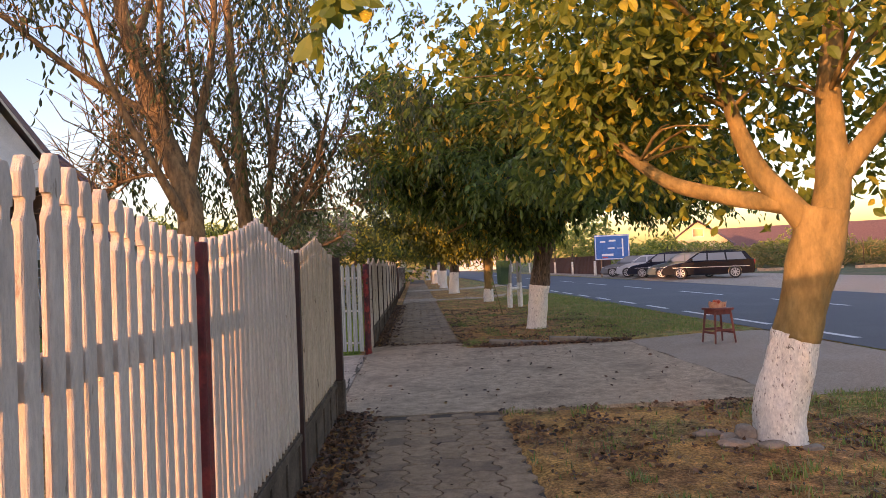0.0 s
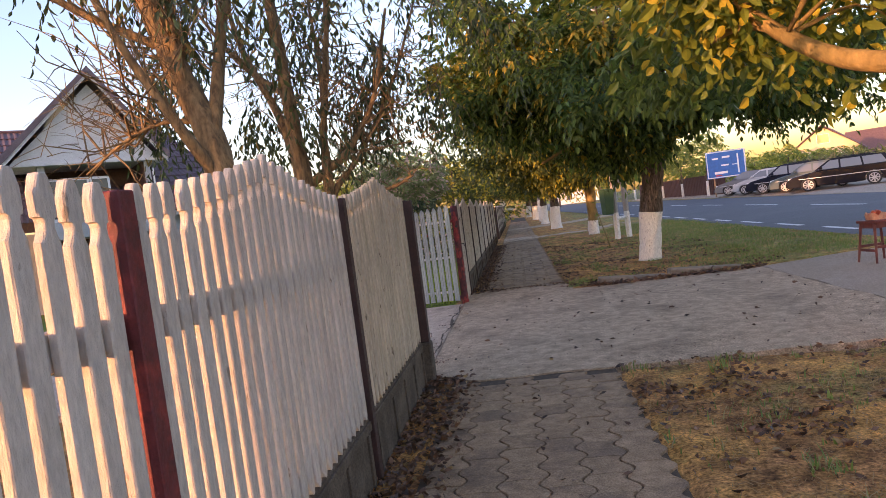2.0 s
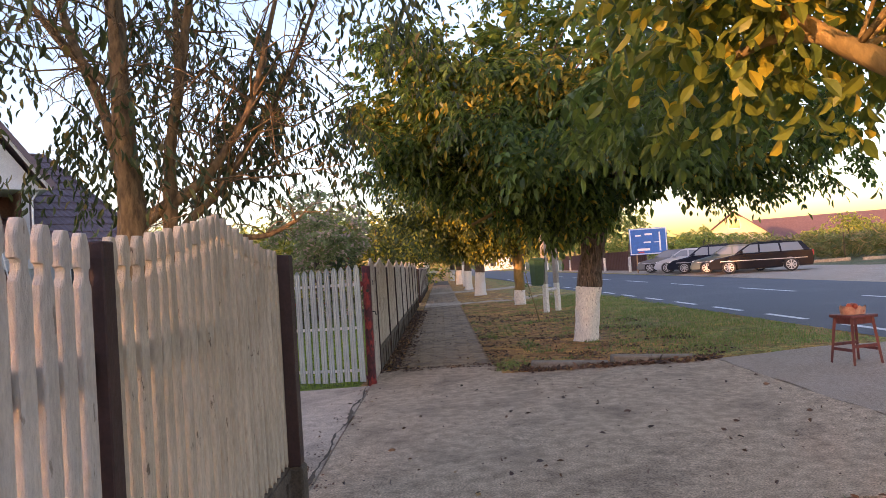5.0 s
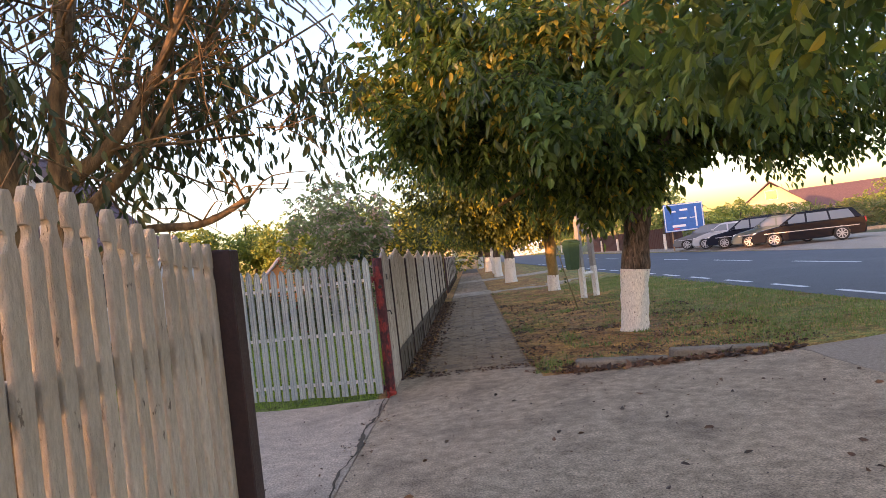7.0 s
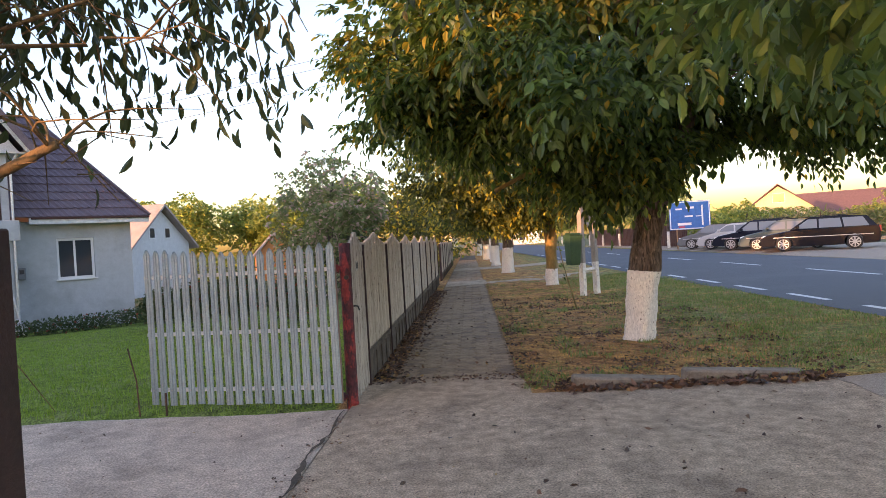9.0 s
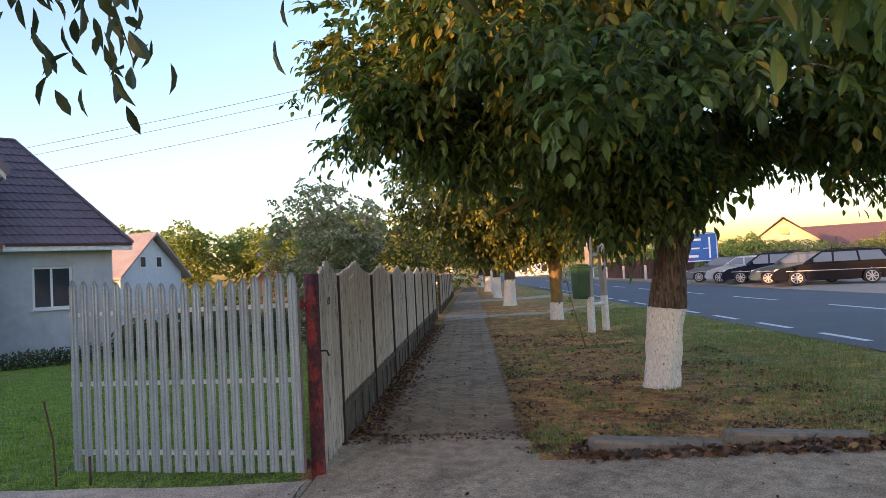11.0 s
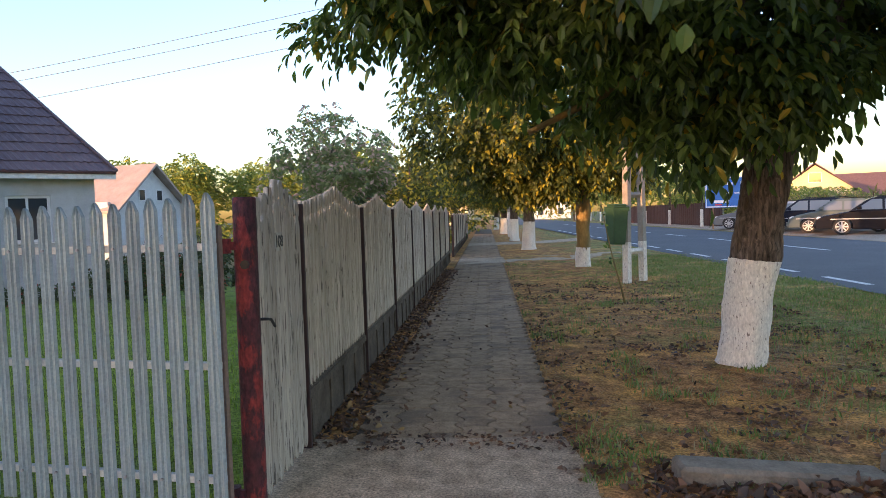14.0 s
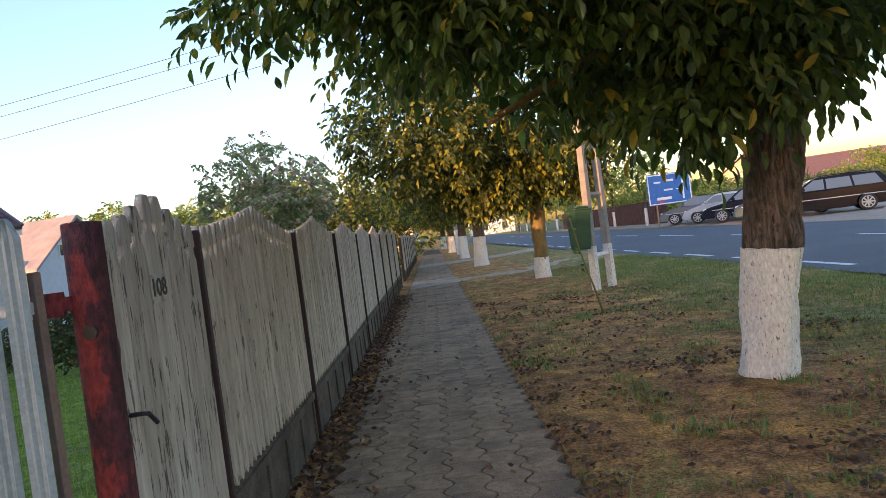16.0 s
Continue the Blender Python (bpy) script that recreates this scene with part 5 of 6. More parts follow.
part("case", bx(-3.62, -3.42, 0.25, 0.40, 1.12, 1.46, 0.01), mat("meter_box_grey", (0.20, 0.21, 0.22), None, 9, 0.5), mb)
part("window", bx(-3.58, -3.47, 0.242, 0.249, 1.28, 1.40), M_GLASS, mb)
# ladder leaning on the balcony slab
lad = thing("ladder", "aluminium ladder leaning on the balcony", "ladder", HOUSE)
A0, B0 = Vector((-3.98, -1.5, -0.42)), Vector((-4.5, -0.94, 3.02))
sd = Vector((0.21, 0.02, 0))
for s in (-1, 1):
    bm = bmesh.new()
    tube(bm, [A0 + sd * s, B0 + sd * s * 0.8], 0.022, 6)
    part("rail", bm, M_ALU, lad)
for k in range(11):
    f = (k + 0.7) / 11.4
    p = A0.lerp(B0, f)
    w = 1 - 0.2 * f
    bm = bmesh.new()
    tube(bm, [p - sd * w, p + sd * w], 0.015, 6)
    part("rung", bm, M_ALU, lad)
solo("white_sheet", bx(-5.2, -4.55, -0.985, -0.955, 0.35, 1.25, 0.005), M_WHITEWALL, "white cloth hanging in the porch", "cloth", m=HOUSE)

# hedge at the foot of the house
hedge = thing("hedge", "low clipped dark hedge with a few red flowers", "hedge")
rh = np.random.default_rng(12)
hx = [HOUSE @ Vector((-0.3 - 6.2 * f, -1.15 + 0.25 * math.sin(f * 9), -0.42)) for f in np.linspace(0, 1, 34)]
P = np.array([[p.x, p.y, p.z] for p in hx]).repeat(95, 0)
P = P + rh.normal(size=P.shape) * np.array([0.16, 0.16, 0.0]) + np.stack([np.zeros(len(P)), np.zeros(len(P)), rh.uniform(0.0, 0.42, len(P))], 1)
leaves("foliage", P, rh.normal(size=P.shape) + np.array([0, 0, 0.4]), 0.10, 0.05, L_HEDGE, hedge, rh)


# dark rose bushes across the lawn
for i, (x, y, h) in enumerate(((-3.3, 10.2, 1.25), (-4.5, 9.9, 1.55), (-5.7, 10.3, 1.35), (-6.9, 10.9, 1.2))):
    rb_ = thing("rose_bush", "dark green rose bush with a few red blooms", "shrub", pose(x, y, gz(x, y)), group="rose bushes")
    rr_ = np.random.default_rng(210 + i)
    brush(rb_, rr_, [[(0.0, 0.0, -0.05), (0.05, 0.0, 0.4), (0.15, 0.1, h * 0.8)], [(0.0, 0.0, -0.05), (-0.1, 0.05, 0.4), (-0.25, -0.1, h * 0.75)]], 26, 0.5, 0.008, M_BARK, 0.5, 0.0, 2, "stem")
    crown(rb_, 220 + i, [((0, 0, h * 0.58), (0.62, 0.5, h * 0.42), 1.0)], 420, 6, 0.16, 0.075, 0.045, 0.3, L_HEDGE)

# ---------------- houses further off ----------------
def cottage(name, label, m, w, d, eave, peak, wall_m, roof_m, over=0.35, windows=()):
    h = thing(name, label, "house", m, group="village houses")
    bm = bmesh.new()
    prism(bm, [(-w / 2, -0.8), (w / 2, -0.8), (w / 2, eave), (0, peak - 0.15), (-w / 2, eave)], d, "y", 0.0)
    part("wall", bm, wall_m, h)
    sl = (peak - eave) / (w / 2)
    for s in (1, -1):
        bm = bmesh.new()
        prism(bm, [(0, peak), (s * (w / 2 + over), eave - sl * over), (s * (w / 2 + over), eave - sl * over + 0.12), (0, peak + 0.14)], d + 2 * over, "y", -over)
        part("roof", bm, roof_m, h)
    for x, z, ww, hh in windows:
        wdw = part("window", bx(x - ww / 2, x + ww / 2, -0.03, 0.02, z - hh / 2, z + hh / 2), M_PVC, h)
        part("pane", bx(x - ww / 2 + 0.05, x + ww / 2 - 0.05, -0.036, -0.031, z - hh / 2 + 0.05, z + hh / 2 - 0.05), M_GLASS, wdw)
    return h


cottage("white_house", "white house with rusty tin roof behind the yard", Matrix.Translation((-15.6, 29.5, 0)) @ Matrix.Rotation(radians(76), 4, "Z"), 4.6, 6.0, 2.35, 4.35, M_WHITEWALL, M_ROOFTAN, 0.4, ((-0.7, 2.9, 0.45, 0.6), (0.5, 2.9, 0.45, 0.6)))
part_annex = solo("white_shed", bx(-21.5, -16.6, 27.2, 30.0, -0.8, 2.55), M_WHITEWALL, "low white annex beside the house", "shed", group="village houses")
cottage("orange_house", "small orange house far behind the gate", pose(-12.6, 40.5, -0.2, 0, 0, 20), 2.6, 4.0, 1.6, 3.0, M_ORANGE, M_ROOFTAN, 0.25)
cottage("cream_house", "cream gabled house with red roof across the road", pose(37.0, 72.0, 0.2, 0, 0, -28), 7.0, 16.0, 2.9, 5.6, M_CREAM, M_ROOFRED, 0.5, ((0.0, 4.1, 1.3, 1.1), (-1.8, 1.6, 1.1, 1.3), (1.8, 1.6, 1.1, 1.3)))
cottage("red_roofed_house", "long low house with red roof beyond the corn", pose(78.0, 92.0, 0.2, 0, 0, 62), 9.0, 26.0, 2.1, 5.6, M_CREAM, M_ROOFRED, 0.5)
cottage("red_roofed_house", "long low house with red roof beyond the corn", pose(92.0, 70.0, 0.2, 0, 0, 55), 8.0, 24.0, 2.1, 5.9, M_CREAM, M_ROOFRED, 0.5)
cottage("far_house", "pale house at the far end of the road", pose(14.0, 130.0, 0.0, 0, 0, 5), 8.0, 9.0, 3.0, 5.6, M_WHITEWALL, M_ROOFRED, 0.4, ((-2, 1.6, 1.2, 1.4), (2, 1.6, 1.2, 1.4)))
cottage("far_house", "pale house at the far end of the road", pose(-6.0, 115.0, 0.0, 0, 0, -6), 8.0, 9.0, 3.0, 5.4, M_CREAM, M_ROOFTAN, 0.4, ((2, 1.6, 1.2, 1.4),))
# walls added beside the first fence, never in view: they shade the footway
shade_walls = thing("unseen_shade_walls", "unseen plain walls added beside the first yard to block the sun", "house", kind="structure")
part("wall", bx(-10.4, -8.6, -14.2, -9.51, -0.3, 4.5), M_STUCCO, shade_walls)
part("wall", bx(-15.0, -8.6, -9.5, -4.6, -0.3, 2.6), M_STUCCO, shade_walls)
part("wall", bx(-9.4, -8.6, -19.2, -17.01, -0.3, 4.0), M_STUCCO, shade_walls)
part("wall", bx(-15.0, -8.6, -17.0, -15.31, -0.3, 2.6), M_STUCCO, shade_walls)
part("wall", bx(-9.2, -8.6, -15.3, -14.21, -0.3, 4.7), M_STUCCO, shade_walls)

# tall unseen wall, added to keep the low sun off the tiled house
part("wall", bx(-27.0, -16.0, -10.0, -2.5, -0.3, 9.0), M_STUCCO, shade_walls)

# ---------------- across the road ----------------
def car(name, label, m, paint, L=4.65, Wd=1.76, H=1.47, estate=True, wb=2.72):
    """Nose toward +x; wheels on z 0."""
    c = thing(name, label, "car", m, group="parked cars")
    r = 0.31
    fx, rx = wb / 2, -wb / 2
    nose, tail = L / 2, -L / 2

    def arch(xc):
        return [(xc + (r + 0.055) * math.cos(a), max(0.20, r + (r + 0.055) * math.sin(a))) for a in np.linspace(-0.25, math.pi + 0.25, 9)]
    low = [(nose - 0.02, 0.42), (nose - 0.06, 0.22)] + arch(fx) + [(0.6, 0.19), (-0.6, 0.19)] + arch(rx) + [(tail + 0.06, 0.25), (tail, 0.48), (tail + 0.02, 0.78)]
    hood = [(tail + 0.06, 0.98), (-0.9, 0.96), (0.75, 0.93), (1.15, 0.90), (nose - 0.35, 0.76), (nose - 0.06, 0.60)]
    prof = low + hood
    bm = bmesh.new()
    hw = Wd / 2
    secs = []
    for y, k in ((-hw, 0.93), (-hw + 0.07, 1.0), (hw - 0.07, 1.0), (hw, 0.93)):
        secs.append([bm.verts.new((x * (0.985 if abs(y) == hw else 1.0), y, 0.55 + (z - 0.55) * k)) for x, z in prof])
    n = len(prof)
    for a, b in zip(secs, secs[1:]):
        for i in range(n):
            bm.faces.new((a[i], a[(i + 1) % n], b[(i + 1) % n], b[i]))
    bm.faces.new(secs[0])
    bm.faces.new(secs[-1][::-1])
    bmesh.ops.recalc_face_normals(bm, faces=bm.faces[:])
    part("body", bm, paint, c)
    # cabin: pillars and roof in paint, glass set between
    if estate:
        cab = [(1.10, 0.92), (0.42, H - 0.07), (0.15, H - 0.01), (-1.0, H), (-1.85, H - 0.07), (tail + 0.12, 0.95)]
    else:
        cab = [(1.05, 0.92), (0.38, H - 0.06), (0.1, H), (-0.7, H - 0.01), (-1.25, H - 0.14), (tail + 0.25, 0.95)]
    bm = bmesh.new()
    bw, tw = hw - 0.07, hw - 0.24
    secs = []
    for s in (-1, 1):
        secs.append([bm.verts.new((x, s * (bw + (tw - bw) * (z - 0.92) / (H - 0.92)), z)) for x, z in cab])
    n = len(cab)
    for i in range(n - 1):
        bm.faces.new((secs[0][i], secs[0][i + 1], secs[1][i + 1], secs[1][i]))
    bm.faces.new(secs[0])
    bm.faces.new(secs[1][::-1])
    bmesh.ops.recalc_face_normals(bm, faces=bm.faces[:])
    part("cabin", bm, paint, c)

    def pane(name_, pts, s):
        bm = bmesh.new()
        prism(bm, pts, 0.012, "y", 0.0)
        for v_ in bm.verts:
            z = v_.co.z
            side = (bw + (tw - bw) * (z - 0.92) / (H - 0.92)) + 0.004
            v_.co.y = s * (side + (v_.co.y - 0.006))
        part(name_, bm, M_CARGLASS, c)
    zt, zb = H - 0.11, 0.97
    back = -1.70 if estate else -1.15
    for s in (-1, 1):
        pane("side_window", [(0.90, zb), (0.36, zt), (0.02, zt), (0.02, zb)], s)
        pane("side_window", [(-0.06, zb), (-0.06, zt), (-0.86, zt), (-0.92, zb)], s)
        pane("side_window", [(-1.0, zb), (-0.94, zt), (back, zt), (back - 0.22, zb)], s)
        part("trim", bx(-2.05, 1.75, s * (hw + 0.001) - 0.006, s * (hw + 0.001) + 0.006, 0.60, 0.63), M_CHROME, c)
        bm = bmesh.new()
        tube(bm, [(0.1, s * (tw - 0.05), H + 0.03), (-1.6, s * (tw - 0.05), H + 0.02)], 0.014, 6)
        part("roof_rail", bm, M_BLACK, c)
        part("mirror", bx(0.70, 0.86, s * (hw + 0.08) - 0.07, s * (hw + 0.08) + 0.07, 0.98, 1.10, 0.02), paint, c)
        part("headlight", bx(nose - 0.30, nose - 0.10, s * (hw - 0.24) - 0.16, s * (hw - 0.24) + 0.16, 0.58, 0.70, 0.02), M_PVC, c, "clear headlight")
        part("tail_light", bx(tail - 0.01, tail + 0.10, s * (hw - 0.12) - 0.07, s * (hw - 0.12) + 0.07, 0.70, 0.95, 0.01), M_SIGNR, c, "red tail light")
    for (xa, za), (xb, zb_), nm in ((cab[0], cab[1], "windscreen"), (cab[-1], cab[-2], "rear_window")):
        bm = bmesh.new()
        q = []
        for f in (0.10, 0.92):
            x, z = xa + (xb - xa) * f, za + (zb_ - za) * f
            wd = bw + (tw - bw) * (z - 0.92) / (H - 0.92) - 0.07
            o = 0.006 if nm == "windscreen" else -0.006
            q.append([bm.verts.new((x + o, -wd, z + 0.004)), bm.verts.new((x + o, wd, z + 0.004))])
        bm.faces.new((q[0][0], q[0][1], q[1][1], q[1][0]))
        part(nm, bm, M_CARGLASS, c)
    for x in (fx, rx):
        for s in (-1, 1):
            bm = bmesh.new()
            bmesh.ops.create_cone(bm, cap_ends=True, segments=24, radius1=r, radius2=r, depth=0.2, matrix=pose(x, s * (hw - 0.11), r, 90, 0, 0))
            wh = part("wheel", bm, M_TYRE, c)
            bm = bmesh.new()
            bmesh.ops.create_cone(bm, cap_ends=True, segments=20, radius1=0.215, radius2=0.215, depth=0.010, matrix=pose(x, s * (hw - 0.006), r, 90, 0, 0))
            part("wheel_well", bm, M_BLACK, wh)
            bm = bmesh.new()
            bmesh.ops.create_cone(bm, cap_ends=True, segments=12, radius1=0.05, radius2=0.05, depth=0.016, matrix=pose(x, s * (hw + 0.004), r, 90, 0, 0))
            for k in range(8):
                box(bm, -0.024, 0.024, -0.006, 0.006, 0.03, 0.20, 0, pose(x, s * (hw + 0.004), r) @ Matrix.Rotation(2 * math.pi * k / 8, 4, "Y"))
            for k in range(20):
                box(bm, -0.035, 0.035, -0.007, 0.007, 0.195, 0.222, 0, pose(x, s * (hw + 0.004), r) @ Matrix.Rotation(2 * math.pi * k / 20, 4, "Y"))
            part("rim", bm, M_RIM, wh)
    part("bumper", bx(nose - 0.10, nose + 0.03, -hw + 0.1, hw - 0.1, 0.28, 0.46, 0.03), paint, c)
    part("number_plate", bx(nose + 0.031, nose + 0.04, -0.26, 0.26, 0.34, 0.45), M_SIGNW, c)
    part("grille", bx(nose - 0.08, nose - 0.015, -0.42, 0.42, 0.55, 0.66, 0.01), M_BLACK, c)
    return c


def paint(name, col):
    m = plain(name, col, 0.12, 0.0)
    m.node_tree.nodes["Principled BSDF"].inputs["Specular IOR Level"].default_value = 0.15
    return m


P_BLACK, P_SILV, P_GREEN, P_BLK2, P_GREY = paint("black_paint", (0.012, 0.013, 0.018)), paint("silver_paint", (0.42, 0.44, 0.46)), paint("grey_green_paint", (0.10, 0.13, 0.13)), paint("dark_blue_paint", (0.015, 0.018, 0.03)), paint("grey_paint", (0.16, 0.17, 0.18))
GZC = 0.175
hd = math.degrees(math.atan2(1.2, -2.47))


def car_at(front, k):
    f = Vector((front[0], front[1], 0))
    d = Vector((-0.90, 0.437, 0))
    c = f - d * 1.36 + Vector((0.437, 0.90, 0)) * 0.80
    return Matrix.Translation((c.x, c.y, GZC)) @ Matrix.Rotation(radians(hd), 4, "Z")


car("estate_car", "black estate car with roof rails parked across the road", car_at((15.15, 24.1), 0), P_BLACK)
car("hatchback_car", "grey-green car parked in the row", car_at((15.02, 26.75), 0), P_GREEN, 4.2, 1.72, 1.44, False, 2.55)
car("estate_car", "dark blue car parked in the row", car_at((14.85, 29.4), 0), P_BLK2, 4.5, 1.76, 1.52, True, 2.65)
car("hatchback_car", "small silver car parked in the row", car_at((14.70, 32.1), 0), P_SILV, 4.0, 1.68, 1.42, False, 2.5)
car("hatchback_car", "dark grey car at the end of the row", car_at((14.60, 35.0), 0), P_GREY, 4.2, 1.72, 1.42, False, 2.55)

# blue road sign board on two posts
sg = thing("road_sign", "large blue direction sign with white writing on two posts", "sign", Matrix.Translation((14.1, 37.2, 0.15)) @ Matrix.Rotation(radians(-4), 4, "Z"))
part("board", bx(0.0, 2.55, -0.02, 0.02, 1.22, 3.05, 0.01), M_BLUESIGN, sg)
part("border", wall_with_hole(bmesh.new(), 0.03, 2.52, -0.028, -0.022, 1.25, 3.02, (0.09, 2.46, 1.31, 2.96)), M_SIGNW, sg)
for x in (0.45, 2.1):
    bm = bmesh.new()
    tube(bm, [(x, 0.05, -0.1), (x, 0.05, 3.0)], 0.045, 8)
    part("post", bm, mat("sign_post_wood", (0.42, 0.24, 0.12), None, 8, 0.8), sg)
for x0, x1, z0, z1, mt in ((0.5, 1.35, 1.50, 1.66, M_SIGNW), (0.55, 0.95, 1.36, 1.44, M_SIGNR), (0.95, 1.45, 2.02, 2.12, M_SIGNW), (1.05, 1.55, 2.55, 2.68, M_SIGNW), (1.65, 2.0, 2.03, 2.08, M_SIGNW), (2.0, 2.1, 1.45, 2.75, M_SIGNW), (0.4, 0.8, 2.5, 2.6, M_SIGNW)):
    part("writing", bx(x0, x1, -0.030, -0.0225, z0, z1), mt, sg)

# brown board fence, whitewashed trunks and concrete rail across the road
bf = thing("board_fence", "long dark brown board fence across the road", "fence")
for k in range(64):
    y = 40.5 + 0.42 * k
    part("board", bx(16.2 - 0.02 * k, 16.24 - 0.02 * k, y, y + 0.40, 0.05, 1.72 + 0.02 * (k % 2)), M_BROWNF, bf)
for i in range(9):
    y = 41 + 7.5 * i
    t = thing("street_tree", "small tree with whitewashed trunk across the road", "tree", group="trees across the road")
    x = 15.1 - 0.02 * i
    trunk_part(t, [(x, y, 0.1), (x, y, 1.3)], 0.11, 0.10, M_LIME, "whitewash", 8)
    trunk_part(t, [(x, y, 1.28), (x + 0.1, y, 3.0)], 0.10, 0.04, M_BARK, "trunk", 8)
    crown(t, 60 + i, [((x, y, 3.6), (1.6, 1.6, 1.4), 1.0)], 260, 6, 0.4, 0.2, 0.11, 0.4, L_FAR)
gp = thing("low_wall", "long low concrete pipe rail before the corn", "rail")
for k in range(14):
    part("rail", bx(21.5 + 2.6 * k, 24.05 + 2.6 * k, 34.2 - 1.25 * k, 34.4 - 1.25 * k, 0.12, 0.36, 0.02), M_CONCRETE, gp)
for k in range(9):
    bm = bmesh.new()
    tube(bm, [(23 + 4 * k, 36 - 1.9 * k, 0.1), (23 + 4 * k, 36 - 1.9 * k, 2.0)], 0.03, 6)
    solo("fence_stake", bm, M_RUST, "thin stake at the edge of the corn", "post", "field stakes")

# corn field
rc = np.random.default_rng(31)
n = 15000
u, w = rc.random(n), rc.random(n) ** 1.6
cx, cy = 22 + 48 * u + 4 * w, 40.5 - 23 * u + 16 * w
pos = np.stack([cx, cy, 0.15 + rc.random(n) * 1.65], 1)
way = rc.normal(size=(n, 3)) * np.array([1, 1, 0.3]) + np.array([0, 0, 0.55])
tagged(leaves("corn_field", pos, way, 0.75, 0.08, L_CORN, None, rc), "dense yellowing green corn field", "field", "", "stuff")


# ---------------- trees far behind ----------------
def far_tree(seed, x, y, z, r, h, material, label, n=420, group="far trees", leaf=0.30, gap=0.0):
    t = thing("tree", label, "tree", group=group)
    trunk_part(t, [(x, y, z - 0.5), (x, y, z + h * 0.4), (x + 0.2, y, z + h * 0.75)], 0.16, 0.05, M_BARK, "trunk", 8)
    rr = np.random.default_rng(seed)
    bl = [((x, y, z + h * 0.62), (r, r, h * 0.36), 1.0)]
    bl.append(((x, y, z + h * 0.16), (r * 1.25, r * 0.9, h * 0.2), 0.6))
    for k in range(4):
        a = rr.uniform(0, 6.28)
        bl.append(((x + math.cos(a) * r * 0.6, y + math.sin(a) * r * 0.6, z + h * rr.uniform(0.45, 0.82)), (r * 0.55, r * 0.55, h * 0.2), 0.4))
    crown(t, seed, bl, n, 6, leaf * 1.8, leaf, leaf * 0.5, 0.35, material, gap=gap, gap_scale=0.9)
    return t


FT = [(-21, 46, 3.2, 7.2), (-17.5, 50, 3.0, 7.0), (-14, 48, 3.0, 7.6), (-10.5, 52, 3.0, 8.2), (-8.0, 47, 2.8, 8.0), (-26, 50, 3.6, 7.4), (-31, 46, 3.6, 7.2)]
for i, (x, y, r, h) in enumerate(FT):
    far_tree(100 + i, x, y, -0.5, r, h, L_FAR, "leafy green tree behind the yards", 900)
for i, (x, y, r, h) in enumerate(((-3.2, 34, 2.6, 6.0), (-2.0, 42, 2.8, 6.5), (-1.5, 52, 3.0, 6.5), (-3.5, 60, 3.5, 7.5))):
    far_tree(120 + i, x, y, -0.3, r, h, L_WALNUT2, "yellowing tree over the far fence", 480)
far_tree(130, -4.4, 20.5, -0.3, 2.3, 6.0, L_ALBIZIA, "feathery silk tree with pale flower heads", 1500, "yard trees", 0.19, 0.06)
far_tree(131, -4.6, 24.5, -0.4, 1.5, 3.4, L_HEDGE, "dark round shrub behind the fence", 500, "yard trees", 0.16)
far_tree(132, -8.2, 29.0, -0.4, 1.2, 3.4, L_HEDGE, "dark cypress behind the gate", 420, "yard trees", 0.14)
for i, (x, y, r, h) in enumerate(((24, 62, 2.5, 4.2), (30, 66, 2.4, 4.0), (47, 66, 3.0, 4.6), (58, 60, 3.0, 4.6), (72, 58, 3.2, 5.0), (20, 85, 3.5, 6), (14, 95, 4, 7), (8, 100, 4, 7.5), (3, 92, 3.5, 7), (100, 60, 4, 6.5), (84, 52, 3.5, 5.4), (19, 56, 2.6, 3.4), (22.5, 53, 2.2, 2.8), (27, 57, 2.6, 3.2), (33, 60, 2.6, 3.2), (40, 58, 2.6, 3.0), (52, 70, 3, 4), (64, 66, 3, 4))):
    far_tree(140 + i, x, y, 0.1, r, h, L_FAR, "green tree far across the road", 300)

# ---------------- pole, bin, stool ----------------
pole = thing("utility_pole", "two-legged concrete utility pole with whitewashed foot", "pole")
PB, PD = Vector((3.80, 9.68, 0)), Vector((0.40, 0.42, 0))
for s in (0, 1):
    base = PB + PD * s
    top = PB + PD * (0.5 + (s - 0.5) * 0.45) + Vector((0, 0, 7.5))
    for a, b, mt, nm in ((0.0, 0.107, M_LIME, "whitewashed_foot"), (0.107, 1.0, M_POLE, "leg")):
        bm = bmesh.new()
        p, q = base.lerp(top, a) - Vector((0, 0, 0.1 if a == 0 else 0)), base.lerp(top, b)
        tube(bm, [p, q], [0.085 - 0.02 * a, 0.085 - 0.02 * b], 4)
        part(nm, bm, mt, pole)
for z in (0.62, 1.70, 2.75, 3.8, 4.9, 6.0, 7.3):
    f = z / 7.5
    a = (PB).lerp(PB + PD * 0.275 + Vector((0, 0, 7.5)), f)
    b = (PB + PD).lerp(PB + PD * 0.725 + Vector((0, 0, 7.5)), f)
    bm = bmesh.new()
    tube(bm, [a, b], 0.055, 4)
    part("crossbar", bm, M_LIME if z < 0.8 else M_POLE, pole)
far_pole = thing("utility_pole", "distant concrete utility pole with whitewashed foot", "pole")
bm = bmesh.new()
tube(bm, [(2.6, 38, -0.1), (2.6, 38, 1.5)], 0.13, 6)
part("whitewashed_foot", bm, M_LIME, far_pole)
bm = bmesh.new()
tube(bm, [(2.6, 38, 1.5), (2.6, 38, 7.5)], [0.12, 0.09], 6)
part("leg", bm, M_POLE, far_pole)

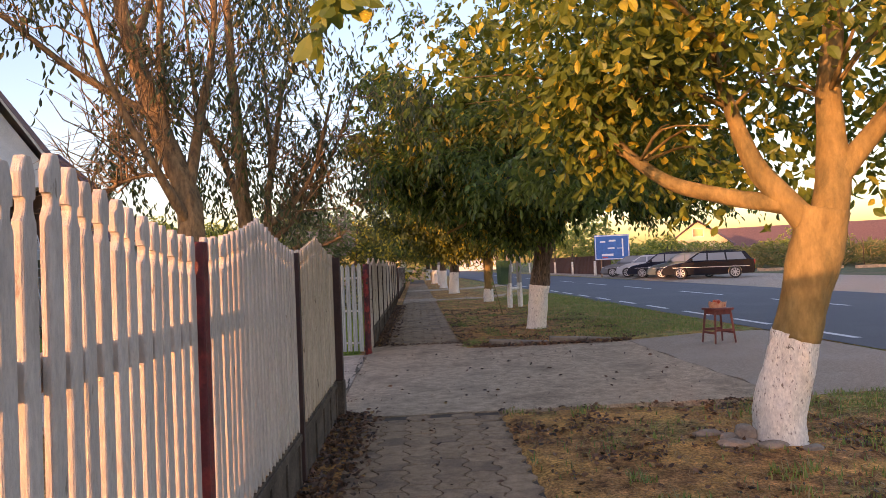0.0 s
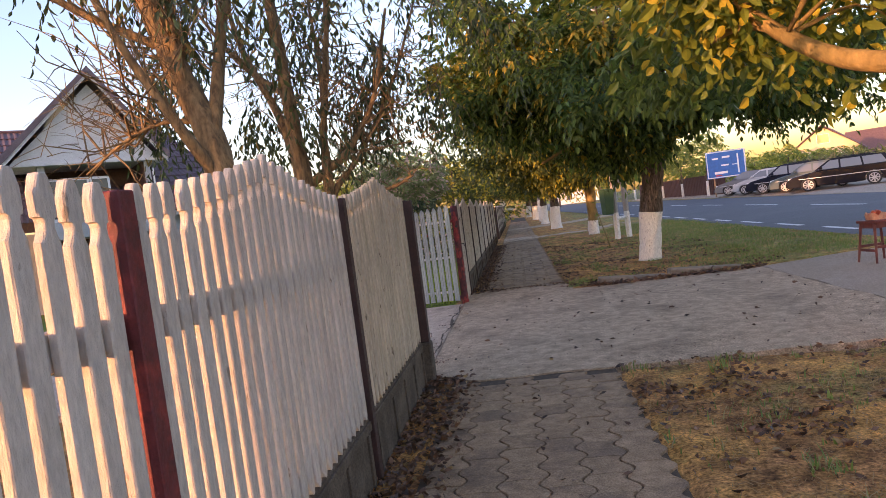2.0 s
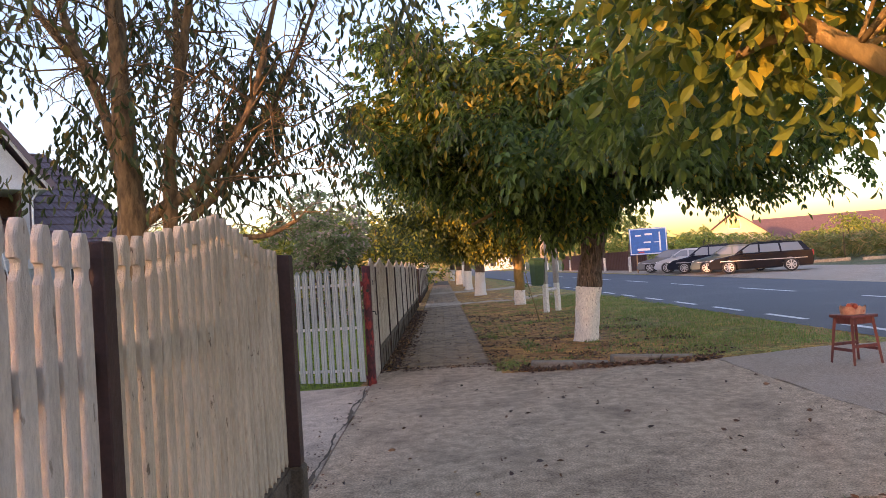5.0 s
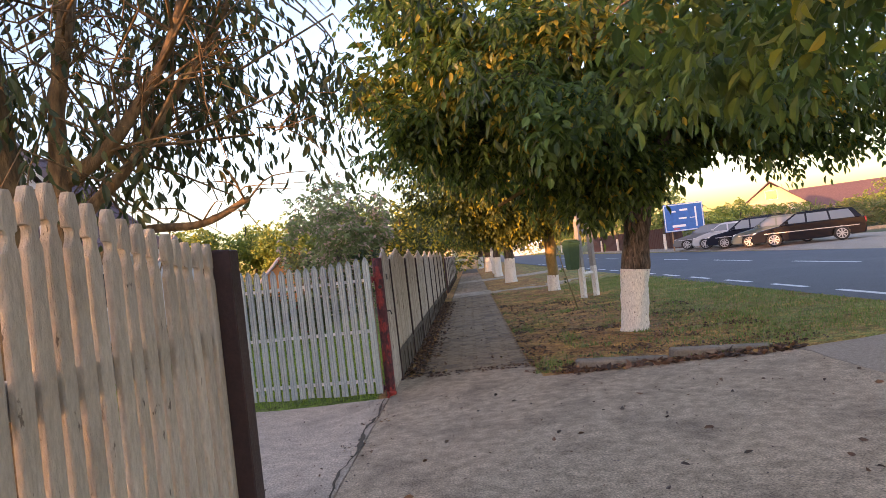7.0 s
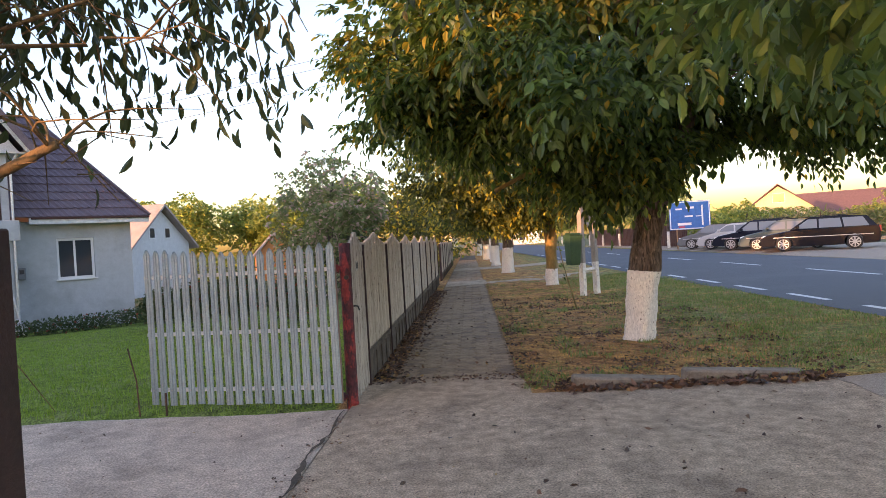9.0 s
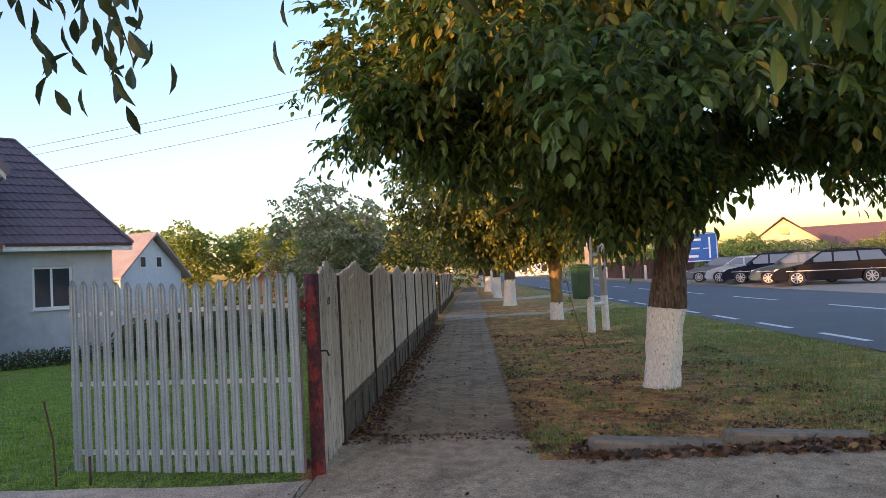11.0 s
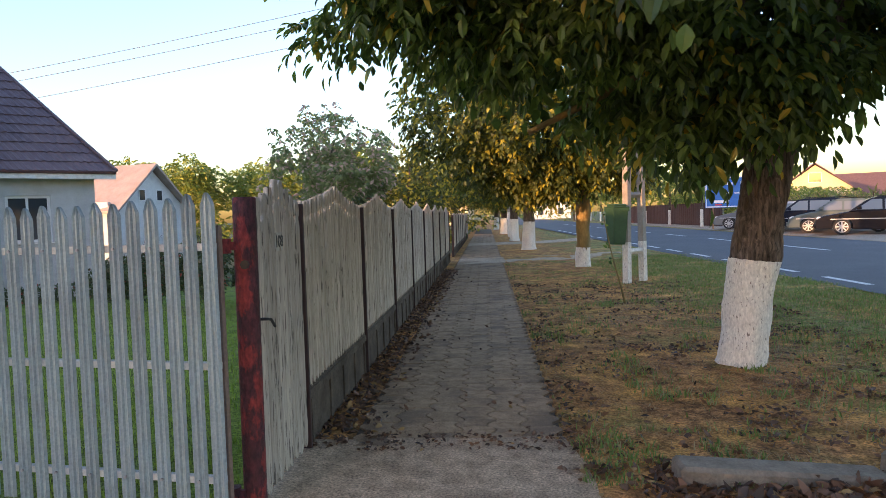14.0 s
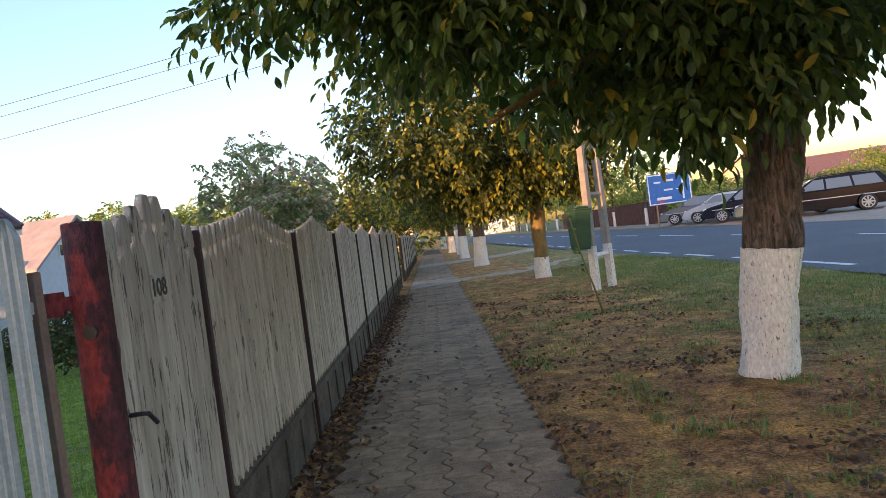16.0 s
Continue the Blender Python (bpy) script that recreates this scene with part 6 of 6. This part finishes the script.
wb_ = thing("wheelie_bin", "green plastic bin hung on the concrete pole", "bin", pose(3.56, 9.42, 0.78, 0, 2, 20))
bm = bmesh.new()
vs = []
for z, w, d in ((0.0, 0.11, 0.11), (0.03, 0.12, 0.12), (0.62, 0.15, 0.15), (0.62, 0.165, 0.165), (0.67, 0.165, 0.165)):
    vs.append([bm.verts.new((x * w, y * d, z)) for x, y in ((-1, -1), (1, -1), (1, 1), (-1, 1))])
for a, b in zip(vs, vs[1:]):
    for k in range(4):
        bm.faces.new((a[k], a[(k + 1) % 4], b[(k + 1) % 4], b[k]))
bm.faces.new(vs[0][::-1])
bm.faces.new(vs[-1])
part("body", bm, M_BIN, wb_)
bm = bx(-0.172, 0.172, -0.172, 0.172, 0.672, 0.70, 0.01)
box(bm, -0.14, 0.14, -0.14, 0.14, 0.698, 0.745, 0.02)
part("lid", bm, M_BIN, wb_)
part("bracket", bx(-0.05, 0.30, 0.14, 0.20, 0.45, 0.52), M_BLACK, wb_, "dark bracket to the pole")

ST = pose(5.52, -1.15, gz(5.5, -1.15) + 0.02, 0, 0, 12) @ Matrix.Diagonal((0.84, 0.84, 1.1, 1))
stool = thing("stool", "red-brown wooden stool standing by the driveway", "stool", ST)
part("seat", bx(-0.21, 0.21, -0.19, 0.19, 0.46, 0.49, 0.008), M_STOOL, stool)
part("apron", bx(-0.17, 0.17, -0.15, 0.15, 0.40, 0.46), M_STOOL, stool)
for sx in (-1, 1):
    for sy in (-1, 1):
        bm = bmesh.new()
        tube(bm, [(sx * 0.215, sy * 0.19, 0.0), (sx * 0.16, sy * 0.14, 0.46)], [0.020, 0.026], 4)
        part("leg", bm, M_STOOL, stool)
for s in (-1, 1):
    part("stretcher", bx(-0.185, 0.185, s * 0.165 - 0.012, s * 0.165 + 0.012, 0.17, 0.20), M_STOOL, stool)
    part("stretcher", bx(s * 0.19 - 0.012, s * 0.19 + 0.012, -0.16, 0.16, 0.13, 0.16), M_STOOL, stool)
bag = thing("bag_of_tomatoes", "open bag heaped with red tomatoes on the stool", "produce", ST @ pose(0, 0, 0.492))
rb = np.random.default_rng(3)
for k in range(11):
    a = 2.4 * k
    r = 0.03 + 0.0085 * k
    bm = bmesh.new()
    bmesh.ops.create_uvsphere(bm, u_segments=10, v_segments=7, radius=0.036, matrix=pose(r * math.cos(a), r * math.sin(a) * 0.9, 0.034 + (0.045 if k < 5 else 0.0)) @ Matrix.Diagonal((1, 1, 0.86, 1)))
    part("tomato", bm, M_TOMATO, bag, smooth=True)
bm = bmesh.new()
n = 22
r0 = [bm.verts.new((0.15 * math.cos(2 * math.pi * k / n), 0.13 * math.sin(2 * math.pi * k / n), 0.002)) for k in range(n)]
r1 = [bm.verts.new(((0.155 + 0.02 * rb.random()) * math.cos(2 * math.pi * k / n), 0.14 * math.sin(2 * math.pi * k / n), 0.045 + 0.05 * rb.random())) for k in range(n)]
for k in range(n):
    bm.faces.new((r0[k], r0[(k + 1) % n], r1[(k + 1) % n], r1[k]))
part("bag", bm, M_BAG, bag, "crumpled thin plastic bag", True)

# stones at the foot of the leaning walnut
rst = np.random.default_rng(9)
for x, y, sx, sy, sz, rz in ((3.12, -6.10, 0.12, 0.07, 0.035, 10), (3.22, -6.26, 0.10, 0.07, 0.04, 60), (3.16, -6.45, 0.12, 0.08, 0.045, -20), (3.33, -6.30, 0.06, 0.10, 0.09, 20), (3.42, -6.52, 0.12, 0.06, 0.04, 5), (3.30, -6.42, 0.08, 0.06, 0.035, 80), (3.66, -6.62, 0.09, 0.05, 0.03, 15), (3.62, 3.12, 0.09, 0.05, 0.03, 8), (3.3, 3.16, 0.05, 0.04, 0.03, 30)):
    bm = bmesh.new()
    bmesh.ops.create_icosphere(bm, subdivisions=2, radius=1.0)
    for v in bm.verts:
        v.co *= 1 + 0.3 * noise.noise(v.co * 1.3 + Vector((x, y, 0)) * 5)
        v.co.z = max(-0.8, min(0.75, v.co.z))
    bmesh.ops.scale(bm, vec=(sx, sy, sz), verts=bm.verts[:])
    solo("stone", bm, M_STONE, "grey broken stone at the foot of a tree", "stone", "loose stones", m=pose(x, y, sz * 0.7 + 0.01, 0, 0, rz))

# overhead wires
for i, (a, b, sag) in enumerate((((-60, 32, 6.2), (4.1, 29.5, 13.5), 0.8), ((-60, 32.4, 5.9), (4.1, 29.9, 13.1), 0.8), ((-60, 33, 5.0), (4.1, 30.4, 12.2), 0.8))):
    A1, B1 = Vector(a), Vector(b)
    pts = [A1.lerp(B1, k / 24) - Vector((0, 0, sag * 4 * (k / 24) * (1 - k / 24))) for k in range(25)]
    bm = bmesh.new()
    tube(bm, pts, 0.014, 5)
    solo("overhead_wire", bm, M_CABLE, "thin black overhead wire against the sky", "cable", "overhead wires")


# ---------------- fine cover: grass, litter, pickets, pavers ----------------
def blades(name, n, seed, area, ht, wd, material, label, keep=None, lean=0.5, lift=0.0):
    rg = np.random.default_rng(seed)
    x0, x1, y0, y1 = area
    xs, ys = rg.uniform(x0, x1, n), rg.uniform(y0, y1, n)
    if keep is not None:
        k = np.array([rg.random() < keep(a, b) for a, b in zip(xs, ys)])
        xs, ys = xs[k], ys[k]
    n = len(xs)
    z = np.array([ground_z(a, b) for a, b in zip(xs, ys)]) + lift
    h = ht * rg.uniform(0.4, 1.3, n)
    a = rg.uniform(0, 6.283, n)
    s = np.stack([np.cos(a), np.sin(a), np.zeros(n)], 1) * (wd * rg.uniform(0.6, 1.3, n))[:, None]
    l = np.stack([np.cos(a + 1.57), np.sin(a + 1.57), np.zeros(n)], 1) * (h * lean * rg.uniform(0.1, 1.3, n))[:, None]
    b = np.stack([xs, ys, z - 0.004], 1)
    mid = b + l * 0.35 + np.stack([np.zeros(n), np.zeros(n), h * 0.6], 1)
    tip = b + l + np.stack([np.zeros(n), np.zeros(n), h], 1)
    V = np.stack([b - s, b + s, mid + s * 0.7, mid - s * 0.7, tip], 1).reshape(-1, 3)
    F = []
    for i in range(n):
        o = 5 * i
        F += [(o, o + 1, o + 2, o + 3), (o + 3, o + 2, o + 4)]
    return tagged(pydata(name, V, F, material, None, label), "", "grass", "", "stuff")


def verge_keep(x, y):
    if DRV_Y0 - 0.15 < y < DRV_Y1 + 0.15 or x < WALK_R + 0.04:
        return 0.0
    g = noise.noise(Vector((x * 1.1, y * 1.1, 4))) + 0.45 * noise.noise(Vector((x * 4.5, y * 4.5, 8)))
    v = 0.03 + 0.95 * smooth01((x - 3.2) / 2.0) + 0.95 * max(0.0, g - 0.10)
    return max(0.01, min(1.0, v)) * (0.3 if g < -0.18 else 1.0)


blades("grass", 130000, 51, (1.62, 6.75, -10.2, 16.0), 0.05, 0.0048, L_GRASS, "short patchy half-dry verge grass", verge_keep, 0.7)
blades("grass", 60000, 52, (1.62, 5.2, -9.8, 8.0), 0.065, 0.0055, L_GRASS, "tufts of longer weeds in the verge", lambda x, y: 1.0 if noise.noise(Vector((x * 1.9, y * 1.9, 14))) + 0.5 * noise.noise(Vector((x * 6, y * 6, 2))) > 0.40 and not DRV_Y0 - 0.15 < y < DRV_Y1 + 0.15 else 0.0, 0.9)
blades("straw", 90000, 55, (1.62, 5.4, -10.0, 10.0), 0.012, 0.0030, L_STRAW, "flattened dry straw on the bare verge", lambda x, y: 0.0 if DRV_Y0 - 0.1 < y < DRV_Y1 + 0.2 else (0.9 if noise.noise(Vector((x * 1.6, y * 1.6, 21))) > 0.0 else 0.25), 5.0, 0.006)
blades("lawn", 70000, 53, (-9.5, -0.15, -0.12, 12.0), 0.05, 0.005, L_LAWN, "bright green mown lawn in the yard", lambda x, y: max(0.25, 1 - y / 14), 0.5)


def litter(name, n, seed, area, size, label, keep=None, lift=0.004):
    rg = np.random.default_rng(seed)
    x0, x1, y0, y1 = area
    xs, ys = rg.uniform(x0, x1, n), rg.uniform(y0, y1, n)
    if keep is not None:
        k = np.array([rg.random() < keep(a, b) for a, b in zip(xs, ys)])
        xs, ys = xs[k], ys[k]
    z = np.array([max(ground_z(a, b), 0.014 if (a < 4.4 and a > -5.0 and -4.9 < b < 0.9) or WALK_L < a < WALK_R else -9) for a, b in zip(xs, ys)]) + lift
    pos = np.stack([xs, ys, z + rg.random(len(xs)) * 0.01], 1)
    way = rg.normal(size=pos.shape) * np.array([1, 1, 0.16])
    way[:, 2] = np.abs(way[:, 2])
    return tagged(leaves(name, pos, way, size, size * 0.5, L_LITTER, None, rg, "", True), label, "fallen leaves", "", "stuff")


def clump(x, y):
    v = noise.noise(Vector((x * 1.5, y * 1.5, 5))) + 0.6 * noise.noise(Vector((x * 5, y * 5, 6)))
    return 0.06 + 0.94 * smooth01((v - 0.05) / 0.45)


litter("fallen_leaves", 4800, 71, (0.03, 0.46, -12.0, -4.6), 0.05, "dry leaves drifted along the fence foot", lambda x, y: 1.0 if x < 0.34 else 0.3)
litter("fallen_leaves", 5200, 72, (0.03, 0.44, 0.9, 14.0), 0.055, "dry leaves drifted along the fence foot", lambda x, y: 1.0 if x < 0.30 else 0.2)
litter("fallen_leaves", 9000, 73, (1.6, 4.6, -9.5, -4.8), 0.05, "scattered dry leaves on the verge", lambda x, y: clump(x, y))
litter("fallen_leaves", 15000, 74, (1.6, 5.0, 0.3, 10.0), 0.05, "scattered dry leaves on the verge", lambda x, y: clump(x, y))
litter("fallen_leaves", 520, 75, (2.0, 4.5, 0.05, 0.33), 0.085, "brown leaves drifted along the kerb", lambda x, y: 1.0)
litter("fallen_leaves", 260, 79, (0.1, 4.4, -4.7, 0.0), 0.022, "crumbs of dry leaf and dirt on the driveway")
litter("fallen_leaves", 160, 80, (-4.5, -0.1, -4.5, -0.3), 0.025, "crumbs of dry leaf and dirt on the driveway")
litter("fallen_leaves", 70, 76, (0.2, 4.4, -4.6, -0.2), 0.06, "a few dark leaves on the driveway")
litter("fallen_leaves", 420, 83, (-0.20, 0.16, -4.5, -0.2), 0.024, "leaf crumbs and dirt along the slab joint", lambda x, y: smooth01((noise.noise(Vector((x * 4, y * 2.2, 7))) + 0.15) / 0.4))
litter("fallen_leaves", 60, 77, (0.4, 1.6, 0.9, 12.0), 0.05, "a few dry leaves on the footway")
litter("fallen_leaves", 40, 78, (0.4, 1.6, -10.0, -4.9), 0.05, "a few dry leaves on the footway")

litter("fallen_leaves", 500, 81, (0.35, 1.75, 0.80, 1.12), 0.035, "leaf crumbs caught between pavers and driveway", lambda x, y: 0.15 + smooth01((noise.noise(Vector((x * 5, y * 8, 2))) + 0.1) / 0.3))
litter("fallen_leaves", 900, 82, (1.55, 2.9, 0.10, 1.0), 0.06, "dead leaves caught in the grass by the kerb", lambda x, y: clump(x, y))
blades("grass", 2600, 56, (1.6, 3.0, 0.22, 1.1), 0.04, 0.005, L_GRASS, "grass tufts at the end of the kerb", lambda x, y: smooth01((noise.noise(Vector((x * 3, y * 4, 3))) + 0.05) / 0.25), 0.8)

# pickets of the fences: the nearer runs one by one
cache = {}
rp = random.Random(4)
for f, material, y0, y1, n, z0, low, rise, x, pw in PICKETS:
    a, b = y0 + pw / 2 + 0.006, y1 - pw / 2 - 0.006
    pitch = (b - a) / n
    w = pitch * (0.67 if material is M_PICKET else 0.76)
    coat = M_PICKET_B if f is FENCE1 and y1 > -5.0 else material
    single = (f is FENCE1 and y0 > -13) or (f is FENCE2 and y0 < 14)
    joined = None if single else bmesh.new()
    for k in range(n):
        u = (k + 0.5) / n * 2 - 1
        z1 = low + rise * cusp(u)
        yc = a + (k + 0.5) * pitch
        if single:
            key = (round(w, 4), round(z1, 3), z0, coat.name)
            if key not in cache:
                cache[key] = picket_mesh(w, 0.024 if material is M_PICKET else 0.026, z0, z1)
                cache[key].materials.append(coat)
            ob = new("picket", cache[key])
            ob.parent = f
            ob.matrix_local = pose(x - (0.018 if material is M_PICKET else 0.020) + rp.uniform(-0.002, 0.002), yc, rp.uniform(-0.004, 0.004), 0, rp.uniform(-0.2, 0.2), rp.uniform(-0.8, 0.8))
        else:
            tmp = bmesh.new()
            prism(tmp, picket_outline(w, z0, z1), 0.024, "x", x - 0.02)
            bmesh.ops.translate(tmp, vec=(0, yc, 0), verts=tmp.verts[:])
            me = bpy.data.meshes.new("tmp")
            tmp.to_mesh(me)
            tmp.free()
            joined.from_mesh(me)
            bpy.data.meshes.remove(me)
    if joined is not None:
        tagged(part("picket_run", joined, material, f), kind="stuff")

# wavy interlocking pavers
PW, PL, AMP = 0.2167, 0.225, 0.030


def paver_outline(w, l, sg):
    n = 8
    side = [(sg * AMP * math.sin(2 * math.pi * k / n), -l / 2 + l * k / n) for k in range(n + 1)]
    g, h = 0.0055, 0.0016
    arch = 0.010
    right = [(w / 2 - g + a, b * (1 - 2 * h / l)) for a, b in side]
    left = [(-w / 2 + g + a, b * (1 - 2 * h / l)) for a, b in reversed(side)]
    top = [(0.0, l / 2 - h + arch)]
    bot = [(0.0, -l / 2 + h + arch)]
    return right + top + left + bot


def paver_geo(sg):
    o = paver_outline(PW, PL, sg)
    n = len(o)
    V = [(a, b, -0.05) for a, b in o] + [(a, b, 0.009) for a, b in o] + [(a * 0.975, b * 0.985, 0.012) for a, b in o]
    F = [(i, (i + 1) % n, n + (i + 1) % n, n + i) for i in range(n)] + [(n + i, n + (i + 1) % n, 2 * n + (i + 1) % n, 2 * n + i) for i in range(n)]
    F.append(tuple(range(2 * n, 3 * n)))
    return V, F


GEO, PAVER = [], []
for sg in (1, -1):
    GEO.append(paver_geo(sg))
    pm = bpy.data.meshes.new("paver")
    pm.from_pydata(GEO[-1][0], [], GEO[-1][1])
    pm.materials.append(M_PAVER)
    PAVER.append(pm)
pavement = thing("pavement", "footway of worn wavy interlocking concrete pavers", "pavement", kind="structure")
jv, jf = [], []
rpv = random.Random(11)
for span in ((-15.9, -4.80), (0.92, 45.0)):
    for c in range(6):
        xc = WALK_L + (c + 0.5) * PW
        y = span[0] + (PL / 2 if c % 2 else 0.0) + PL / 2
        while y + PL / 2 < span[1]:
            dz, rz = rpv.uniform(-0.003, 0.003), rpv.uniform(-0.8, 0.8)
            if -8.3 < y < -4.8 or 0.92 < y < 5.4:
                ob = new("paver", PAVER[c % 2])
                ob.parent = pavement
                ob.matrix_local = pose(xc, y, dz, rpv.uniform(-0.6, 0.6), rpv.uniform(-0.6, 0.6), rz)
            else:
                o = len(jv)
                jv.extend([(xc + a, y + b, d + dz) for a, b, d in GEO[c % 2][0]])
                jf.extend([tuple(o + i for i in f) for f in GEO[c % 2][1]])
            y += PL
tagged(pydata("pavers", jv, jf, M_PAVERJ, pavement), kind="stuff")
